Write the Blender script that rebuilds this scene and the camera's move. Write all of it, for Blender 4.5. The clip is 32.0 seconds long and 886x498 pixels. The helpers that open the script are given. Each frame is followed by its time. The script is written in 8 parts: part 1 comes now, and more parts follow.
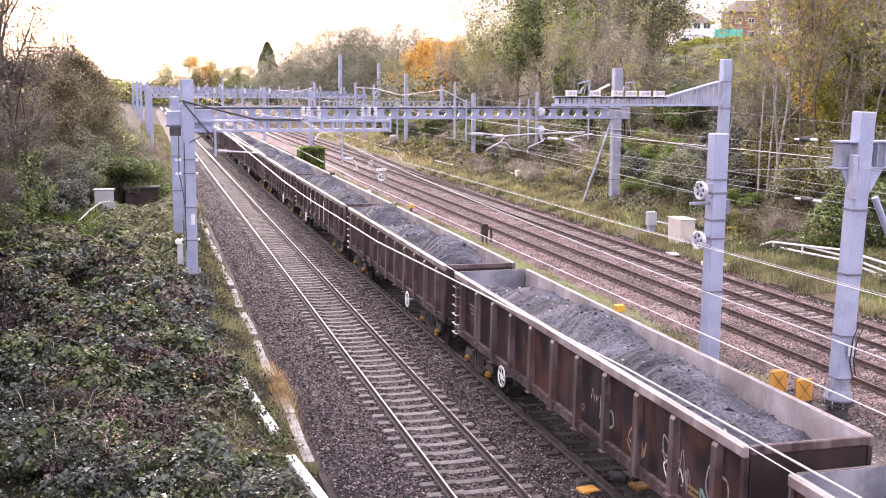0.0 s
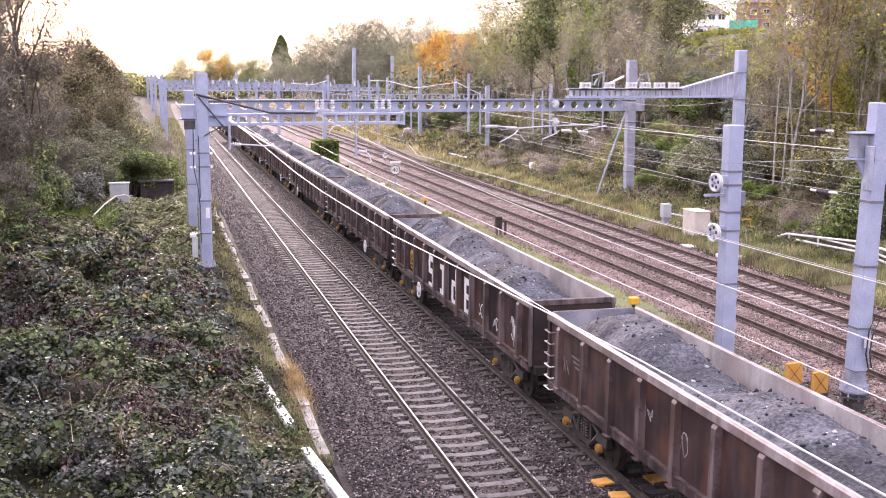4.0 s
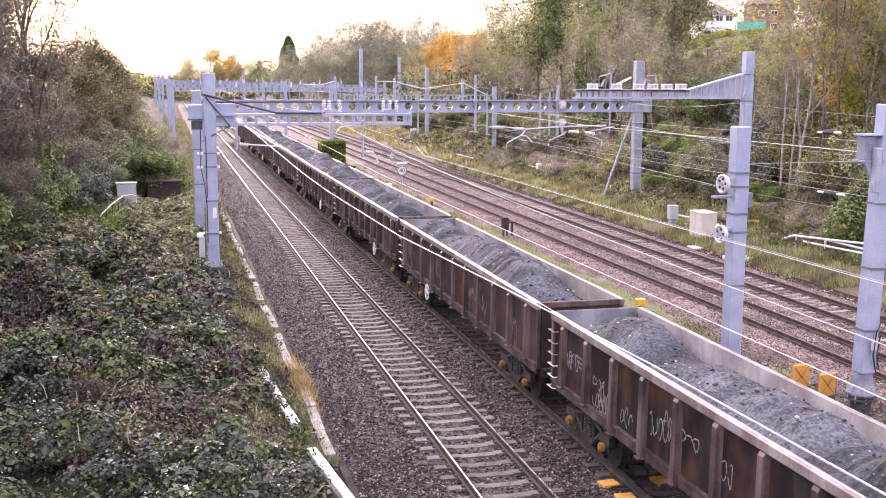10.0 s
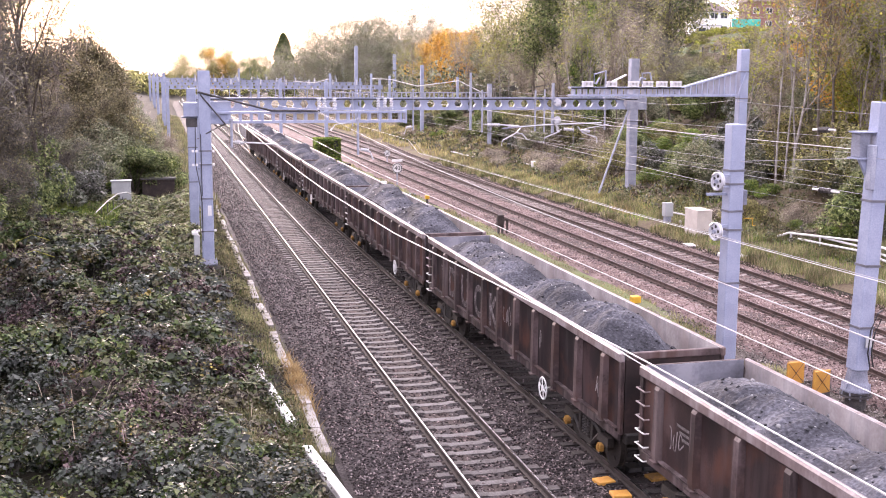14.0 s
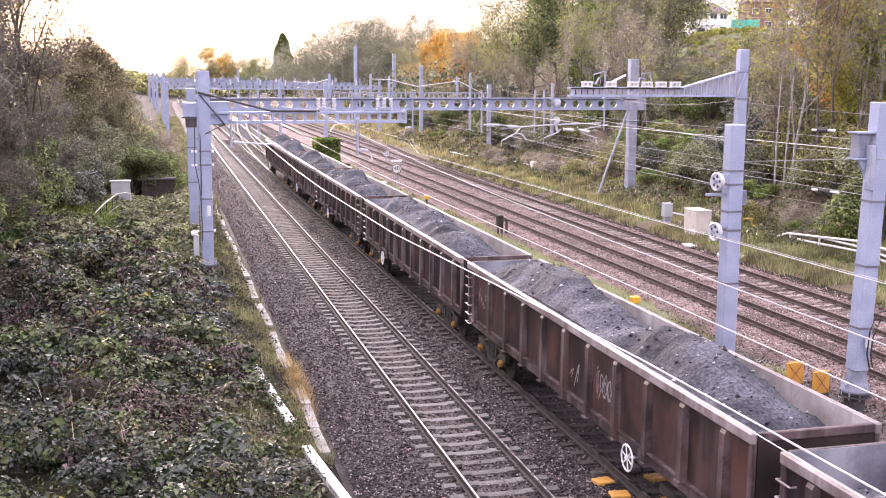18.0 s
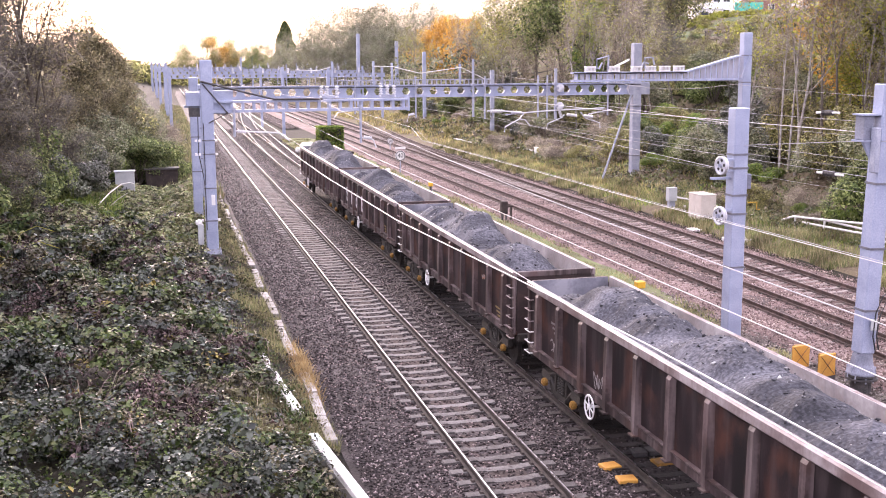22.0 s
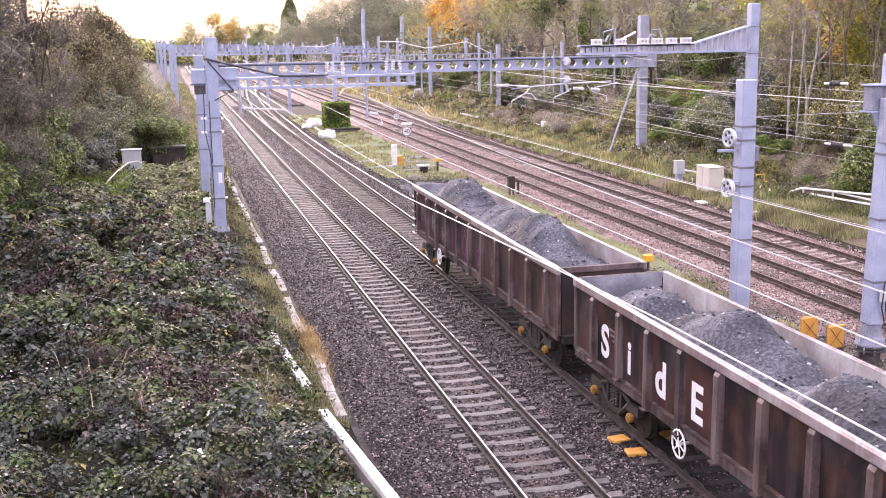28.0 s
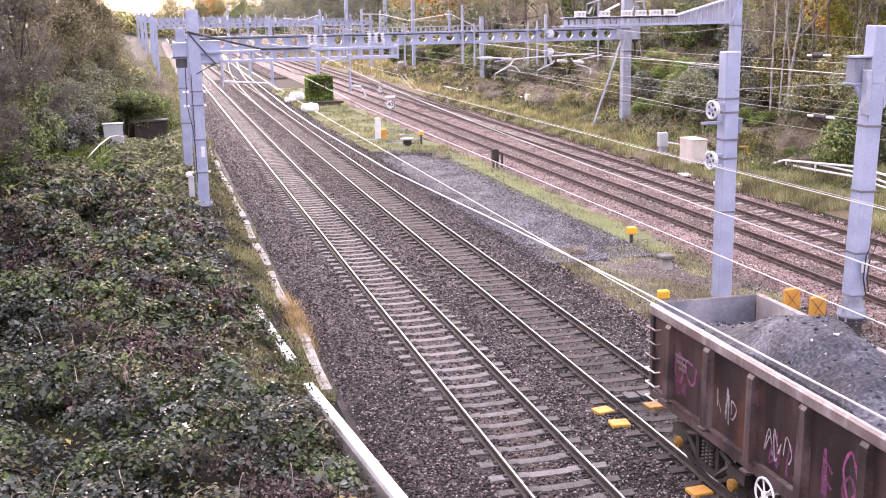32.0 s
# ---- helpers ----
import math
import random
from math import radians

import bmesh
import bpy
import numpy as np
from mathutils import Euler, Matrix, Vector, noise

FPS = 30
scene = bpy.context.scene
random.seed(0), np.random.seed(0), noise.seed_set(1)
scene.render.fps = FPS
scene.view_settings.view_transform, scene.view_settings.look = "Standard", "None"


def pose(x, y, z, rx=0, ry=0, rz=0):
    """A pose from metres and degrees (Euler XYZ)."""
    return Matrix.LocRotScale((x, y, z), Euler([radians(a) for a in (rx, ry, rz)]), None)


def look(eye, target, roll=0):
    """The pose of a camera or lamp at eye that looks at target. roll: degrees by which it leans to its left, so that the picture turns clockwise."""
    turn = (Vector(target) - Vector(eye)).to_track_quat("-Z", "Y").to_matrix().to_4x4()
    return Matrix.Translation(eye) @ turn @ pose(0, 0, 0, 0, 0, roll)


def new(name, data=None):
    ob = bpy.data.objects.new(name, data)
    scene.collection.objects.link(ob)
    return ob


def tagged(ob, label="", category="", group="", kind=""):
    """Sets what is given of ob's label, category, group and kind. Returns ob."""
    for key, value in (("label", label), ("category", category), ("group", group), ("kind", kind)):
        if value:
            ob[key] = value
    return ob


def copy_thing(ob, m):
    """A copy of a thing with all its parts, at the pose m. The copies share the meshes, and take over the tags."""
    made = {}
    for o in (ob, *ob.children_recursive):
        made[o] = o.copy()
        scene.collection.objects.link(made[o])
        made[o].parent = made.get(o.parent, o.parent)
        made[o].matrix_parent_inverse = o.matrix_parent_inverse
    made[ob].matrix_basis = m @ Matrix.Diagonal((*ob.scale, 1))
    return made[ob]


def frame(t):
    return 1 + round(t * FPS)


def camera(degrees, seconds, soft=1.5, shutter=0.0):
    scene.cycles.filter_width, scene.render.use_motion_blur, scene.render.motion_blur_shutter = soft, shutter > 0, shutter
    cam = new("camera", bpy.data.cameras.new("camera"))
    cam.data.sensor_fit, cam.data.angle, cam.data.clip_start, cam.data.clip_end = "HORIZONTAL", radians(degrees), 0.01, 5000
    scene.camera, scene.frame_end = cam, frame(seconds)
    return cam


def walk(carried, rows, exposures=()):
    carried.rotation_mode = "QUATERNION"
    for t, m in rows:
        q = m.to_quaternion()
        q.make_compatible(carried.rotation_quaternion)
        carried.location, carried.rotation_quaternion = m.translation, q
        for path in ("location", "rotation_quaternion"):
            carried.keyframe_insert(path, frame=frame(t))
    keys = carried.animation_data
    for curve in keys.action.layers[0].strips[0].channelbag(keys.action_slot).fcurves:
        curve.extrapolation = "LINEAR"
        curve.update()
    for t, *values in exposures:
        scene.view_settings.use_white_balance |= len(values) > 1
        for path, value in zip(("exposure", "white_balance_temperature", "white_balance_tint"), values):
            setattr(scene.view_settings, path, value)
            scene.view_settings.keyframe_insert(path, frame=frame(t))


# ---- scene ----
EXPOSURE, KELVIN, TINT = 1.21, 6450, 27
cam = camera(44.01, 32.0, soft=1.0)
EYE = Vector((0.0, 0.0, 8.458))


def aim(yaw, down, lean):
    """A pose at the eye: yaw to the right of the tracks, tilt down and lean, in degrees."""
    a, b = radians(yaw), radians(down)
    way = Vector((math.sin(a) * math.cos(b), math.cos(a) * math.cos(b), -math.sin(b)))
    return look(EYE, EYE + way * 10, lean)


walk(cam, [(t, aim(a, b, c)) for t, a, b, c in (
    (0, 15.239, 8.524, 0.388), (0.5, 15.240, 8.541, 0.420), (1, 15.233, 8.592, 0.385), (1.5, 15.225, 8.655, 0.401),
    (2, 15.208, 8.702, 0.417), (2.5, 15.198, 8.723, 0.444), (3, 15.143, 8.743, 0.396), (3.5, 14.844, 8.786, 0.222),
    (5.5, 13.925, 9.332, 0.302), (6, 13.927, 9.321, 0.307), (6.5, 13.931, 9.235, 0.232), (7, 13.984, 9.121, 0.241),
    (7.5, 14.049, 9.018, 0.358), (8, 14.107, 8.964, 0.325), (8.5, 14.101, 8.941, 0.222), (9, 14.110, 8.896, 0.247),
    (9.5, 14.141, 8.871, 0.303), (10, 14.151, 8.871, 0.278), (10.5, 14.188, 8.898, 0.240), (11, 14.222, 8.972, 0.162),
    (11.5, 14.265, 9.080, 0.103), (12, 14.293, 9.148, 0.039), (12.5, 14.287, 9.146, 0.117), (13, 14.312, 9.108, 0.183),
    (13.5, 14.357, 9.062, 0.186), (14, 14.403, 8.996, 0.265), (14.5, 14.390, 8.963, 0.144), (16.5, 14.362, 8.953, 0.268),
    (17, 14.364, 8.969, 0.329), (17.5, 14.380, 8.965, 0.316), (18, 14.434, 8.981, 0.282), (18.5, 14.445, 8.992, 0.292),
    (19, 14.445, 8.998, 0.275), (19.5, 14.443, 9.012, 0.222), (20, 14.444, 8.988, 0.258), (20.5, 14.457, 8.973, 0.188),
    (21, 14.418, 9.131, -0.447), (21.5, 14.262, 9.492, -0.376), (22, 14.188, 9.668, -0.348), (22.5, 14.155, 9.728, -0.247),
    (23, 14.163, 9.723, -0.205), (23.5, 14.180, 9.703, -0.195), (24, 14.202, 9.659, -0.193), (24.5, 14.117, 9.564, -0.088),
    (25, 14.074, 9.721, -0.982), (25.5, 13.968, 10.237, -1.419), (27.5, 13.668, 11.040, -1.376), (28, 13.772, 10.950, -0.989),
    (28.5, 14.233, 10.943, -1.312), (29, 14.674, 11.512, -1.423), (29.5, 14.950, 11.897, -1.252), (30, 15.054, 12.129, -1.136),
    (30.5, 14.987, 12.292, -1.134), (31, 14.829, 12.355, -1.358), (31.5, 14.681, 12.382, -1.014), (32, 14.590, 12.357, -1.082),
)], exposures=((0.0, EXPOSURE, KELVIN, TINT), (20.0, EXPOSURE + 0.05, KELVIN, TINT), (27.0, EXPOSURE + 0.12, KELVIN, TINT + 1), (32.0, EXPOSURE + 0.13, KELVIN, TINT + 1)))

# ---- world and sun ----
SUN_EL, SUN_AZ = radians(11), radians(-3)
world = bpy.data.worlds.new("sky")
scene.world = world
world.use_nodes = True
wn, wl = world.node_tree.nodes, world.node_tree.links
sky = wn.new("ShaderNodeTexSky")
sky.sky_type, sky.sun_disc = "NISHITA", False
sky.sun_elevation, sky.sun_rotation = SUN_EL, SUN_AZ
sky.air_density, sky.dust_density, sky.ozone_density = 1.0, 3.0, 1.0
# thin cloud: the sky's own light, whitened and evened out
veil = wn.new("ShaderNodeMix")
veil.data_type = "RGBA"
veil.inputs["Factor"].default_value = 0.78
cloud_co, cloud_z, cloud = wn.new("ShaderNodeTexCoord"), wn.new("ShaderNodeSeparateXYZ"), wn.new("ShaderNodeValToRGB")
wl.new(cloud_co.outputs["Generated"], cloud_z.inputs["Vector"])
wl.new(cloud_z.outputs["Z"], cloud.inputs["Fac"])
cloud.color_ramp.elements[0].position, cloud.color_ramp.elements[0].color = 0.0, (6.6, 6.5, 7.1, 1)
cloud.color_ramp.elements[1].position, cloud.color_ramp.elements[1].color = 1.0, (16.5, 16.5, 18.0, 1)
wl.new(cloud.outputs["Color"], veil.inputs["B"])
wl.new(sky.outputs["Color"], veil.inputs["A"])
wl.new(veil.outputs["Result"], wn["Background"].inputs["Color"])
wn["Background"].inputs["Strength"].default_value = 0.125
sun_data = bpy.data.lights.new("sun", "SUN")
sun_data.energy, sun_data.angle, sun_data.color = 1.9, radians(12), (1.0, 0.86, 0.74)
sun = new("sun", sun_data)
sun_way = Vector((math.sin(SUN_AZ) * math.cos(SUN_EL), math.cos(SUN_AZ) * math.cos(SUN_EL), math.sin(SUN_EL)))
sun.matrix_world = look(sun_way * 300, (0, 0, 0))


# ---- materials ----
def material(name, stops, scale=6.0, rough=0.7, bump=0.3, fine=60.0, metal=0.0, spread=0.12, spec=0.5, stretch=(1, 1, 1), by_piece=0.0, grain=0.45):
    """A surface with colour that varies at two scales, grain in its relief and its roughness."""
    m = bpy.data.materials.new(name)
    m.use_nodes = True
    n, l = m.node_tree.nodes, m.node_tree.links
    bsdf = n["Principled BSDF"]
    co = n.new("ShaderNodeTexCoord")
    mp = n.new("ShaderNodeMapping")
    mp.inputs["Scale"].default_value = stretch
    l.new(co.outputs["Object"], mp.inputs["Vector"])
    big, small = n.new("ShaderNodeTexNoise"), n.new("ShaderNodeTexNoise")
    big.inputs["Scale"].default_value, big.inputs["Detail"].default_value = scale, 6
    small.inputs["Scale"].default_value, small.inputs["Detail"].default_value = fine, 4
    add = n.new("ShaderNodeMath")
    add.operation = "MULTIPLY_ADD"
    add.inputs[1].default_value = grain
    l.new(small.outputs["Fac"], add.inputs[0])
    for t in (big, small):
        l.new(mp.outputs["Vector"], t.inputs["Vector"])
    half = n.new("ShaderNodeMath")
    half.operation = "MULTIPLY"
    half.inputs[1].default_value = 1 - grain
    l.new(big.outputs["Fac"], half.inputs[0])
    l.new(half.outputs[0], add.inputs[2])
    fac = add.outputs[0]
    if by_piece:
        info, mad = n.new("ShaderNodeObjectInfo"), n.new("ShaderNodeMath")
        mad.operation = "MULTIPLY_ADD"
        mad.inputs[1].default_value = by_piece
        l.new(info.outputs["Random"], mad.inputs[0])
        sub = n.new("ShaderNodeMath")
        sub.operation = "SUBTRACT"
        sub.inputs[1].default_value = by_piece / 2
        l.new(fac, sub.inputs[0])
        l.new(sub.outputs[0], mad.inputs[2])
        fac = mad.outputs[0]
    ramp = n.new("ShaderNodeValToRGB")
    e = ramp.color_ramp.elements
    lo, hi = 0.5 - spread, 0.5 + spread
    for i, c in enumerate(stops):
        at = lo + (hi - lo) * i / max(1, len(stops) - 1)
        el = e[i] if i < 2 else e.new(at)
        el.position = at
    for i, c in enumerate(stops):
        e[i].color = (*c, 1)
    l.new(fac, ramp.inputs["Fac"])
    l.new(ramp.outputs["Color"], bsdf.inputs["Base Color"])
    rr = n.new("ShaderNodeMapRange")
    rr.inputs["To Min"].default_value, rr.inputs["To Max"].default_value = max(0.05, rough - 0.13), min(1, rough + 0.13)
    l.new(big.outputs["Fac"], rr.inputs["Value"])
    l.new(rr.outputs["Result"], bsdf.inputs["Roughness"])
    bsdf.inputs["Metallic"].default_value = metal
    bsdf.inputs["Specular IOR Level"].default_value = spec
    if bump:
        b = n.new("ShaderNodeBump")
        b.inputs["Strength"].default_value, b.inputs["Distance"].default_value = bump, 0.02
        l.new(small.outputs["Fac"], b.inputs["Height"])
        l.new(b.outputs["Normal"], bsdf.inputs["Normal"])
    return m


def leafy(name, stops, rough=0.55, through_light=0.35, spec=0.35, gain=1.0, patches=0.6, tints=((0.42, 0.37, 0.38), (1.35, 1.37, 1.25))):
    """Leaves or stones in one mesh: a colour for each island, some light passes through."""
    m = bpy.data.materials.new(name)
    m.use_nodes = True
    stops = [tuple(min(0.8, v * gain) for v in c) for c in stops]
    n, l = m.node_tree.nodes, m.node_tree.links
    bsdf = n["Principled BSDF"]
    geo, ramp = n.new("ShaderNodeNewGeometry"), n.new("ShaderNodeValToRGB")
    e = ramp.color_ramp.elements
    for i, c in enumerate(stops):
        at = i / max(1, len(stops) - 1)
        el = e[i] if i < 2 else e.new(at)
        el.position = at
    for i, c in enumerate(stops):
        e[i].color = (*c, 1)
    l.new(geo.outputs["Random Per Island"], ramp.inputs["Fac"])
    noise_tex, co, mix = n.new("ShaderNodeTexNoise"), n.new("ShaderNodeTexCoord"), n.new("ShaderNodeMix")
    noise_tex.inputs["Scale"].default_value = patches
    noise_tex.inputs["Detail"].default_value = 3
    l.new(co.outputs["Object"], noise_tex.inputs["Vector"])
    mix.data_type, mix.blend_type = "RGBA", "MULTIPLY"
    mix.inputs["Factor"].default_value = 0.75
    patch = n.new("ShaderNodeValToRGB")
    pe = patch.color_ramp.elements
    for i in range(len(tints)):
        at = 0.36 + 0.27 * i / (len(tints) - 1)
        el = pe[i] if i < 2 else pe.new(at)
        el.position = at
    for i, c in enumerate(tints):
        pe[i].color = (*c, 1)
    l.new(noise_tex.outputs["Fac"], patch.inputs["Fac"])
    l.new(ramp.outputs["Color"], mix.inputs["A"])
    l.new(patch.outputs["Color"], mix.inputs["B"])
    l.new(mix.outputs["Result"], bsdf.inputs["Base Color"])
    bsdf.inputs["Roughness"].default_value = rough
    bsdf.inputs["Specular IOR Level"].default_value = spec
    if through_light:
        tr, ms = n.new("ShaderNodeBsdfTranslucent"), n.new("ShaderNodeMixShader")
        l.new(mix.outputs["Result"], tr.inputs["Color"])
        ms.inputs["Fac"].default_value = through_light
        l.new(bsdf.outputs["BSDF"], ms.inputs[1])
        l.new(tr.outputs["BSDF"], ms.inputs[2])
        l.new(ms.outputs["Shader"], n["Material Output"].inputs["Surface"])
    return m


def weathered(m, patch, dust, amount=0.75, streak=0.5):
    """Rust in patches and pale dust run down from the top, over a painted steel surface."""
    n, l = m.node_tree.nodes, m.node_tree.links
    bsdf = n["Principled BSDF"]
    base = bsdf.inputs["Base Color"].links[0].from_socket
    co, info = n.new("ShaderNodeTexCoord"), n.new("ShaderNodeObjectInfo")
    away = n.new("ShaderNodeVectorMath")
    away.operation = "MULTIPLY_ADD"
    away.inputs[1].default_value = (40, 70, 30)
    l.new(info.outputs["Random"], away.inputs[0])
    l.new(co.outputs["Object"], away.inputs[2])
    for scale, stretch, lo, hi, tone, amt in ((1.1, (1, 1, 0.8), 0.5, 0.66, patch, amount), (4.0, (1, 1, 0.12), 0.5, 0.68, dust, streak)):
        mp, tex, rng, mix = n.new("ShaderNodeMapping"), n.new("ShaderNodeTexNoise"), n.new("ShaderNodeMapRange"), n.new("ShaderNodeMix")
        mp.inputs["Scale"].default_value = stretch
        l.new(away.outputs["Vector"], mp.inputs["Vector"])
        l.new(mp.outputs["Vector"], tex.inputs["Vector"])
        tex.inputs["Scale"].default_value, tex.inputs["Detail"].default_value = scale, 5
        rng.inputs["From Min"].default_value, rng.inputs["From Max"].default_value, rng.inputs["To Max"].default_value = lo, hi, amt
        l.new(tex.outputs["Fac"], rng.inputs["Value"])
        mix.data_type = "RGBA"
        l.new(rng.outputs["Result"], mix.inputs["Factor"])
        l.new(base, mix.inputs["A"])
        mix.inputs["B"].default_value = (*tone, 1)
        base = mix.outputs["Result"]
    l.new(base, bsdf.inputs["Base Color"])


M = {}
# earth kept near black: the shade of the bramble hollows is in its colour
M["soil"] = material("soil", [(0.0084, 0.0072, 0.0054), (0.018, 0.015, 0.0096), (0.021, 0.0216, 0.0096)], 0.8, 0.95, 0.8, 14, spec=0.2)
M["grass"] = material("grass", [(0.088, 0.088, 0.0494), (0.136, 0.1466, 0.0646), (0.12, 0.1516, 0.0532)], 0.7, 0.95, 0.8, 18, spec=0.2)
# dark bed sheet: shaded gaps between the loose stones are painted by it
M["ballast_dark"] = material("ballast_dark", [(0.011, 0.0078, 0.0078), (0.036, 0.028, 0.0275), (0.105, 0.088, 0.085)], 1.1, 0.85, 1.0, 15, spread=0.16, spec=0.3)
M["ballast_pink"] = material("ballast_pink", [(0.06, 0.038, 0.034), (0.15, 0.10, 0.091), (0.28, 0.205, 0.19)], 0.9, 0.9, 1.0, 16, spread=0.16, spec=0.3)
M["gravel_grey"] = material("gravel_grey", [(0.03, 0.0275, 0.029), (0.08, 0.076, 0.082), (0.165, 0.158, 0.166)], 0.7, 0.9, 1.0, 18, spread=0.16, spec=0.3)
M["stones_dark"] = leafy("stones_dark", [(0.006, 0.004, 0.004), (0.017, 0.0122, 0.0118), (0.034, 0.0255, 0.0245), (0.07, 0.055, 0.0525), (0.36, 0.305, 0.29)], 0.75, 0, 0.3, 0.9, 0.12, ((0.8, 0.68, 0.66), (1.15, 1.15, 1.2)))
M["stones_pink"] = leafy("stones_pink", [(0.038, 0.023, 0.02), (0.118, 0.077, 0.069), (0.215, 0.152, 0.138), (0.44, 0.36, 0.34)], 0.8, 0, 0.4)
M["stones_grey"] = leafy("stones_grey", [(0.025, 0.0235, 0.025), (0.072, 0.069, 0.075), (0.135, 0.13, 0.139), (0.34, 0.33, 0.338)], 0.8, 0, 0.4, 1.0, 0.5, ((0.6, 0.56, 0.56), (1.15, 1.15, 1.2)))
M["concrete"] = material("sleeper_concrete", [(0.042, 0.036, 0.034), (0.09, 0.081, 0.077), (0.155, 0.144, 0.138)], 3.0, 0.8, 0.4, 40, by_piece=0.16)
M["pale_concrete"] = material("pale_concrete", [(0.42, 0.40, 0.37), (0.62, 0.60, 0.57), (0.72, 0.71, 0.69)], 1.6, 0.8, 0.3, 30)
M["trough"] = material("trough_concrete", [(0.1443, 0.1277, 0.1101), (0.2362, 0.215, 0.1926), (0.3149, 0.3024, 0.2821)], 2.0, 0.85, 0.4, 30, by_piece=0.12)
M["rail_top"] = material("polished_rail", [(0.62, 0.60, 0.60), (0.74, 0.73, 0.74)], 2.0, 0.28, 0.05, 50, metal=1.0)
M["rail_rust"] = material("rail_rust", [(0.014, 0.0095, 0.008), (0.032, 0.022, 0.0185), (0.065, 0.048, 0.041)], 3.0, 0.85, 0.3, 40)
M["rail_brown"] = material("brown_rail", [(0.028, 0.017, 0.0135), (0.062, 0.038, 0.031), (0.11, 0.073, 0.06)], 3.0, 0.85, 0.3, 40)
M["galv"] = material("galvanised_steel", [(0.255, 0.287, 0.395), (0.315, 0.347, 0.46), (0.38, 0.41, 0.525)], 1.5, 0.55, 0.06, 30, metal=0.15)
M["galv_old"] = material("weathered_galvanised", [(0.235, 0.25, 0.315), (0.32, 0.335, 0.405), (0.40, 0.415, 0.48)], 2.5, 0.6, 0.1, 30, metal=0.15)
M["dark_zinc"] = material("dark_zinc", [(0.13, 0.14, 0.18), (0.19, 0.20, 0.25), (0.26, 0.27, 0.33)], 2.0, 0.6, 0.1, 30, metal=0.15)
M["steel_dark"] = material("dark_steel", [(0.03, 0.028, 0.03), (0.06, 0.055, 0.055), (0.10, 0.09, 0.085)], 4.0, 0.6, 0.2, 40, metal=0.2)
M["band"] = material("dark_band", [(0.12, 0.12, 0.14), (0.2, 0.2, 0.23)], 4.0, 0.5, 0.05, 40, metal=0.3)
# panels darkened and ribs lifted: shade between lit ribs is painted into both
M["wagon"] = material("wagon_brown_shaded", [(0.004, 0.002, 0.0022), (0.0085, 0.0043, 0.0047), (0.018, 0.009, 0.0092), (0.055, 0.031, 0.029)], 1.3, 0.72, 0.05, 34, spread=0.15, spec=0.3, stretch=(1, 1, 0.6), grain=0.16)
M["wagon_rib"] = material("wagon_rib_lit", [(0.016, 0.009, 0.009), (0.042, 0.025, 0.0245), (0.105, 0.07, 0.069)], 1.4, 0.6, 0.15, 16, spread=0.14, by_piece=0.1, grain=0.22)
weathered(M["wagon"], (0.075, 0.028, 0.017), (0.06, 0.045, 0.044), 0.8, 0.5)
weathered(M["wagon_rib"], (0.10, 0.05, 0.036), (0.19, 0.15, 0.145), 0.5, 0.6)
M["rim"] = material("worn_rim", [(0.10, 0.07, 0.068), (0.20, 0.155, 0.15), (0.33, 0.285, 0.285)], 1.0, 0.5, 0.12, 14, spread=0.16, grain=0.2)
weathered(M["rim"], (0.13, 0.085, 0.077), (0.42, 0.375, 0.37), 0.7, 0.45)
M["inside"] = material("scoured_inside", [(0.20, 0.172, 0.163), (0.34, 0.303, 0.298), (0.50, 0.465, 0.46)], 0.9, 0.55, 0.1, 14, spread=0.15, grain=0.2)
weathered(M["inside"], (0.30, 0.24, 0.22), (0.20, 0.19, 0.20), 0.5, 0.5)
M["wagon_end"] = material("dark_wagon_end", [(0.009, 0.0055, 0.0053), (0.021, 0.011, 0.01), (0.048, 0.0253, 0.0221)], 1.2, 0.65, 0.15, 14, spread=0.16, grain=0.25)
M["inside_blue"] = material("scoured_blue_inside", [(0.085, 0.085, 0.10), (0.16, 0.16, 0.19), (0.28, 0.275, 0.305)], 0.9, 0.6, 0.1, 14, spread=0.15, grain=0.2)
# grime of the running gear, with underframe shade painted into its colour
M["bogie"] = material("bogie_dirt_shade", [(0.0067, 0.0048, 0.0038), (0.0163, 0.012, 0.0096), (0.036, 0.0269, 0.0206)], 3.0, 0.7, 0.3, 30)
M["coal"] = material("ash_spoil", [(0.014, 0.0138, 0.017), (0.052, 0.0515, 0.061), (0.145, 0.144, 0.163)], 0.7, 0.9, 1.0, 16, spread=0.15, spec=0.3)
M["lumps"] = leafy("spoil_lumps", [(0.016, 0.016, 0.02), (0.035, 0.035, 0.042), (0.06, 0.06, 0.07), (0.12, 0.12, 0.135), (0.42, 0.42, 0.43)], 0.85, 0, 0.3)
M["white_paint"] = material("white_paint", [(0.62, 0.60, 0.58), (0.80, 0.79, 0.78)], 3.0, 0.6, 0.05, 40)
M["yellow"] = material("yellow_paint", [(0.55, 0.30, 0.02), (0.72, 0.42, 0.03)], 4.0, 0.55, 0.1, 40)
M["yellow_dirt_shade"] = material("dirty_shaded_yellow", [(0.154, 0.0744, 0.018), (0.364, 0.1922, 0.03)], 5.0, 0.6, 0.1, 40)
M["orange"] = material("orange_board", [(0.4675, 0.204, 0.034), (0.612, 0.323, 0.0595)], 3.0, 0.6, 0.1, 40)
M["grey_box"] = material("grey_cabinet", [(0.36, 0.37, 0.38), (0.46, 0.47, 0.48)], 2.0, 0.55, 0.05, 40)
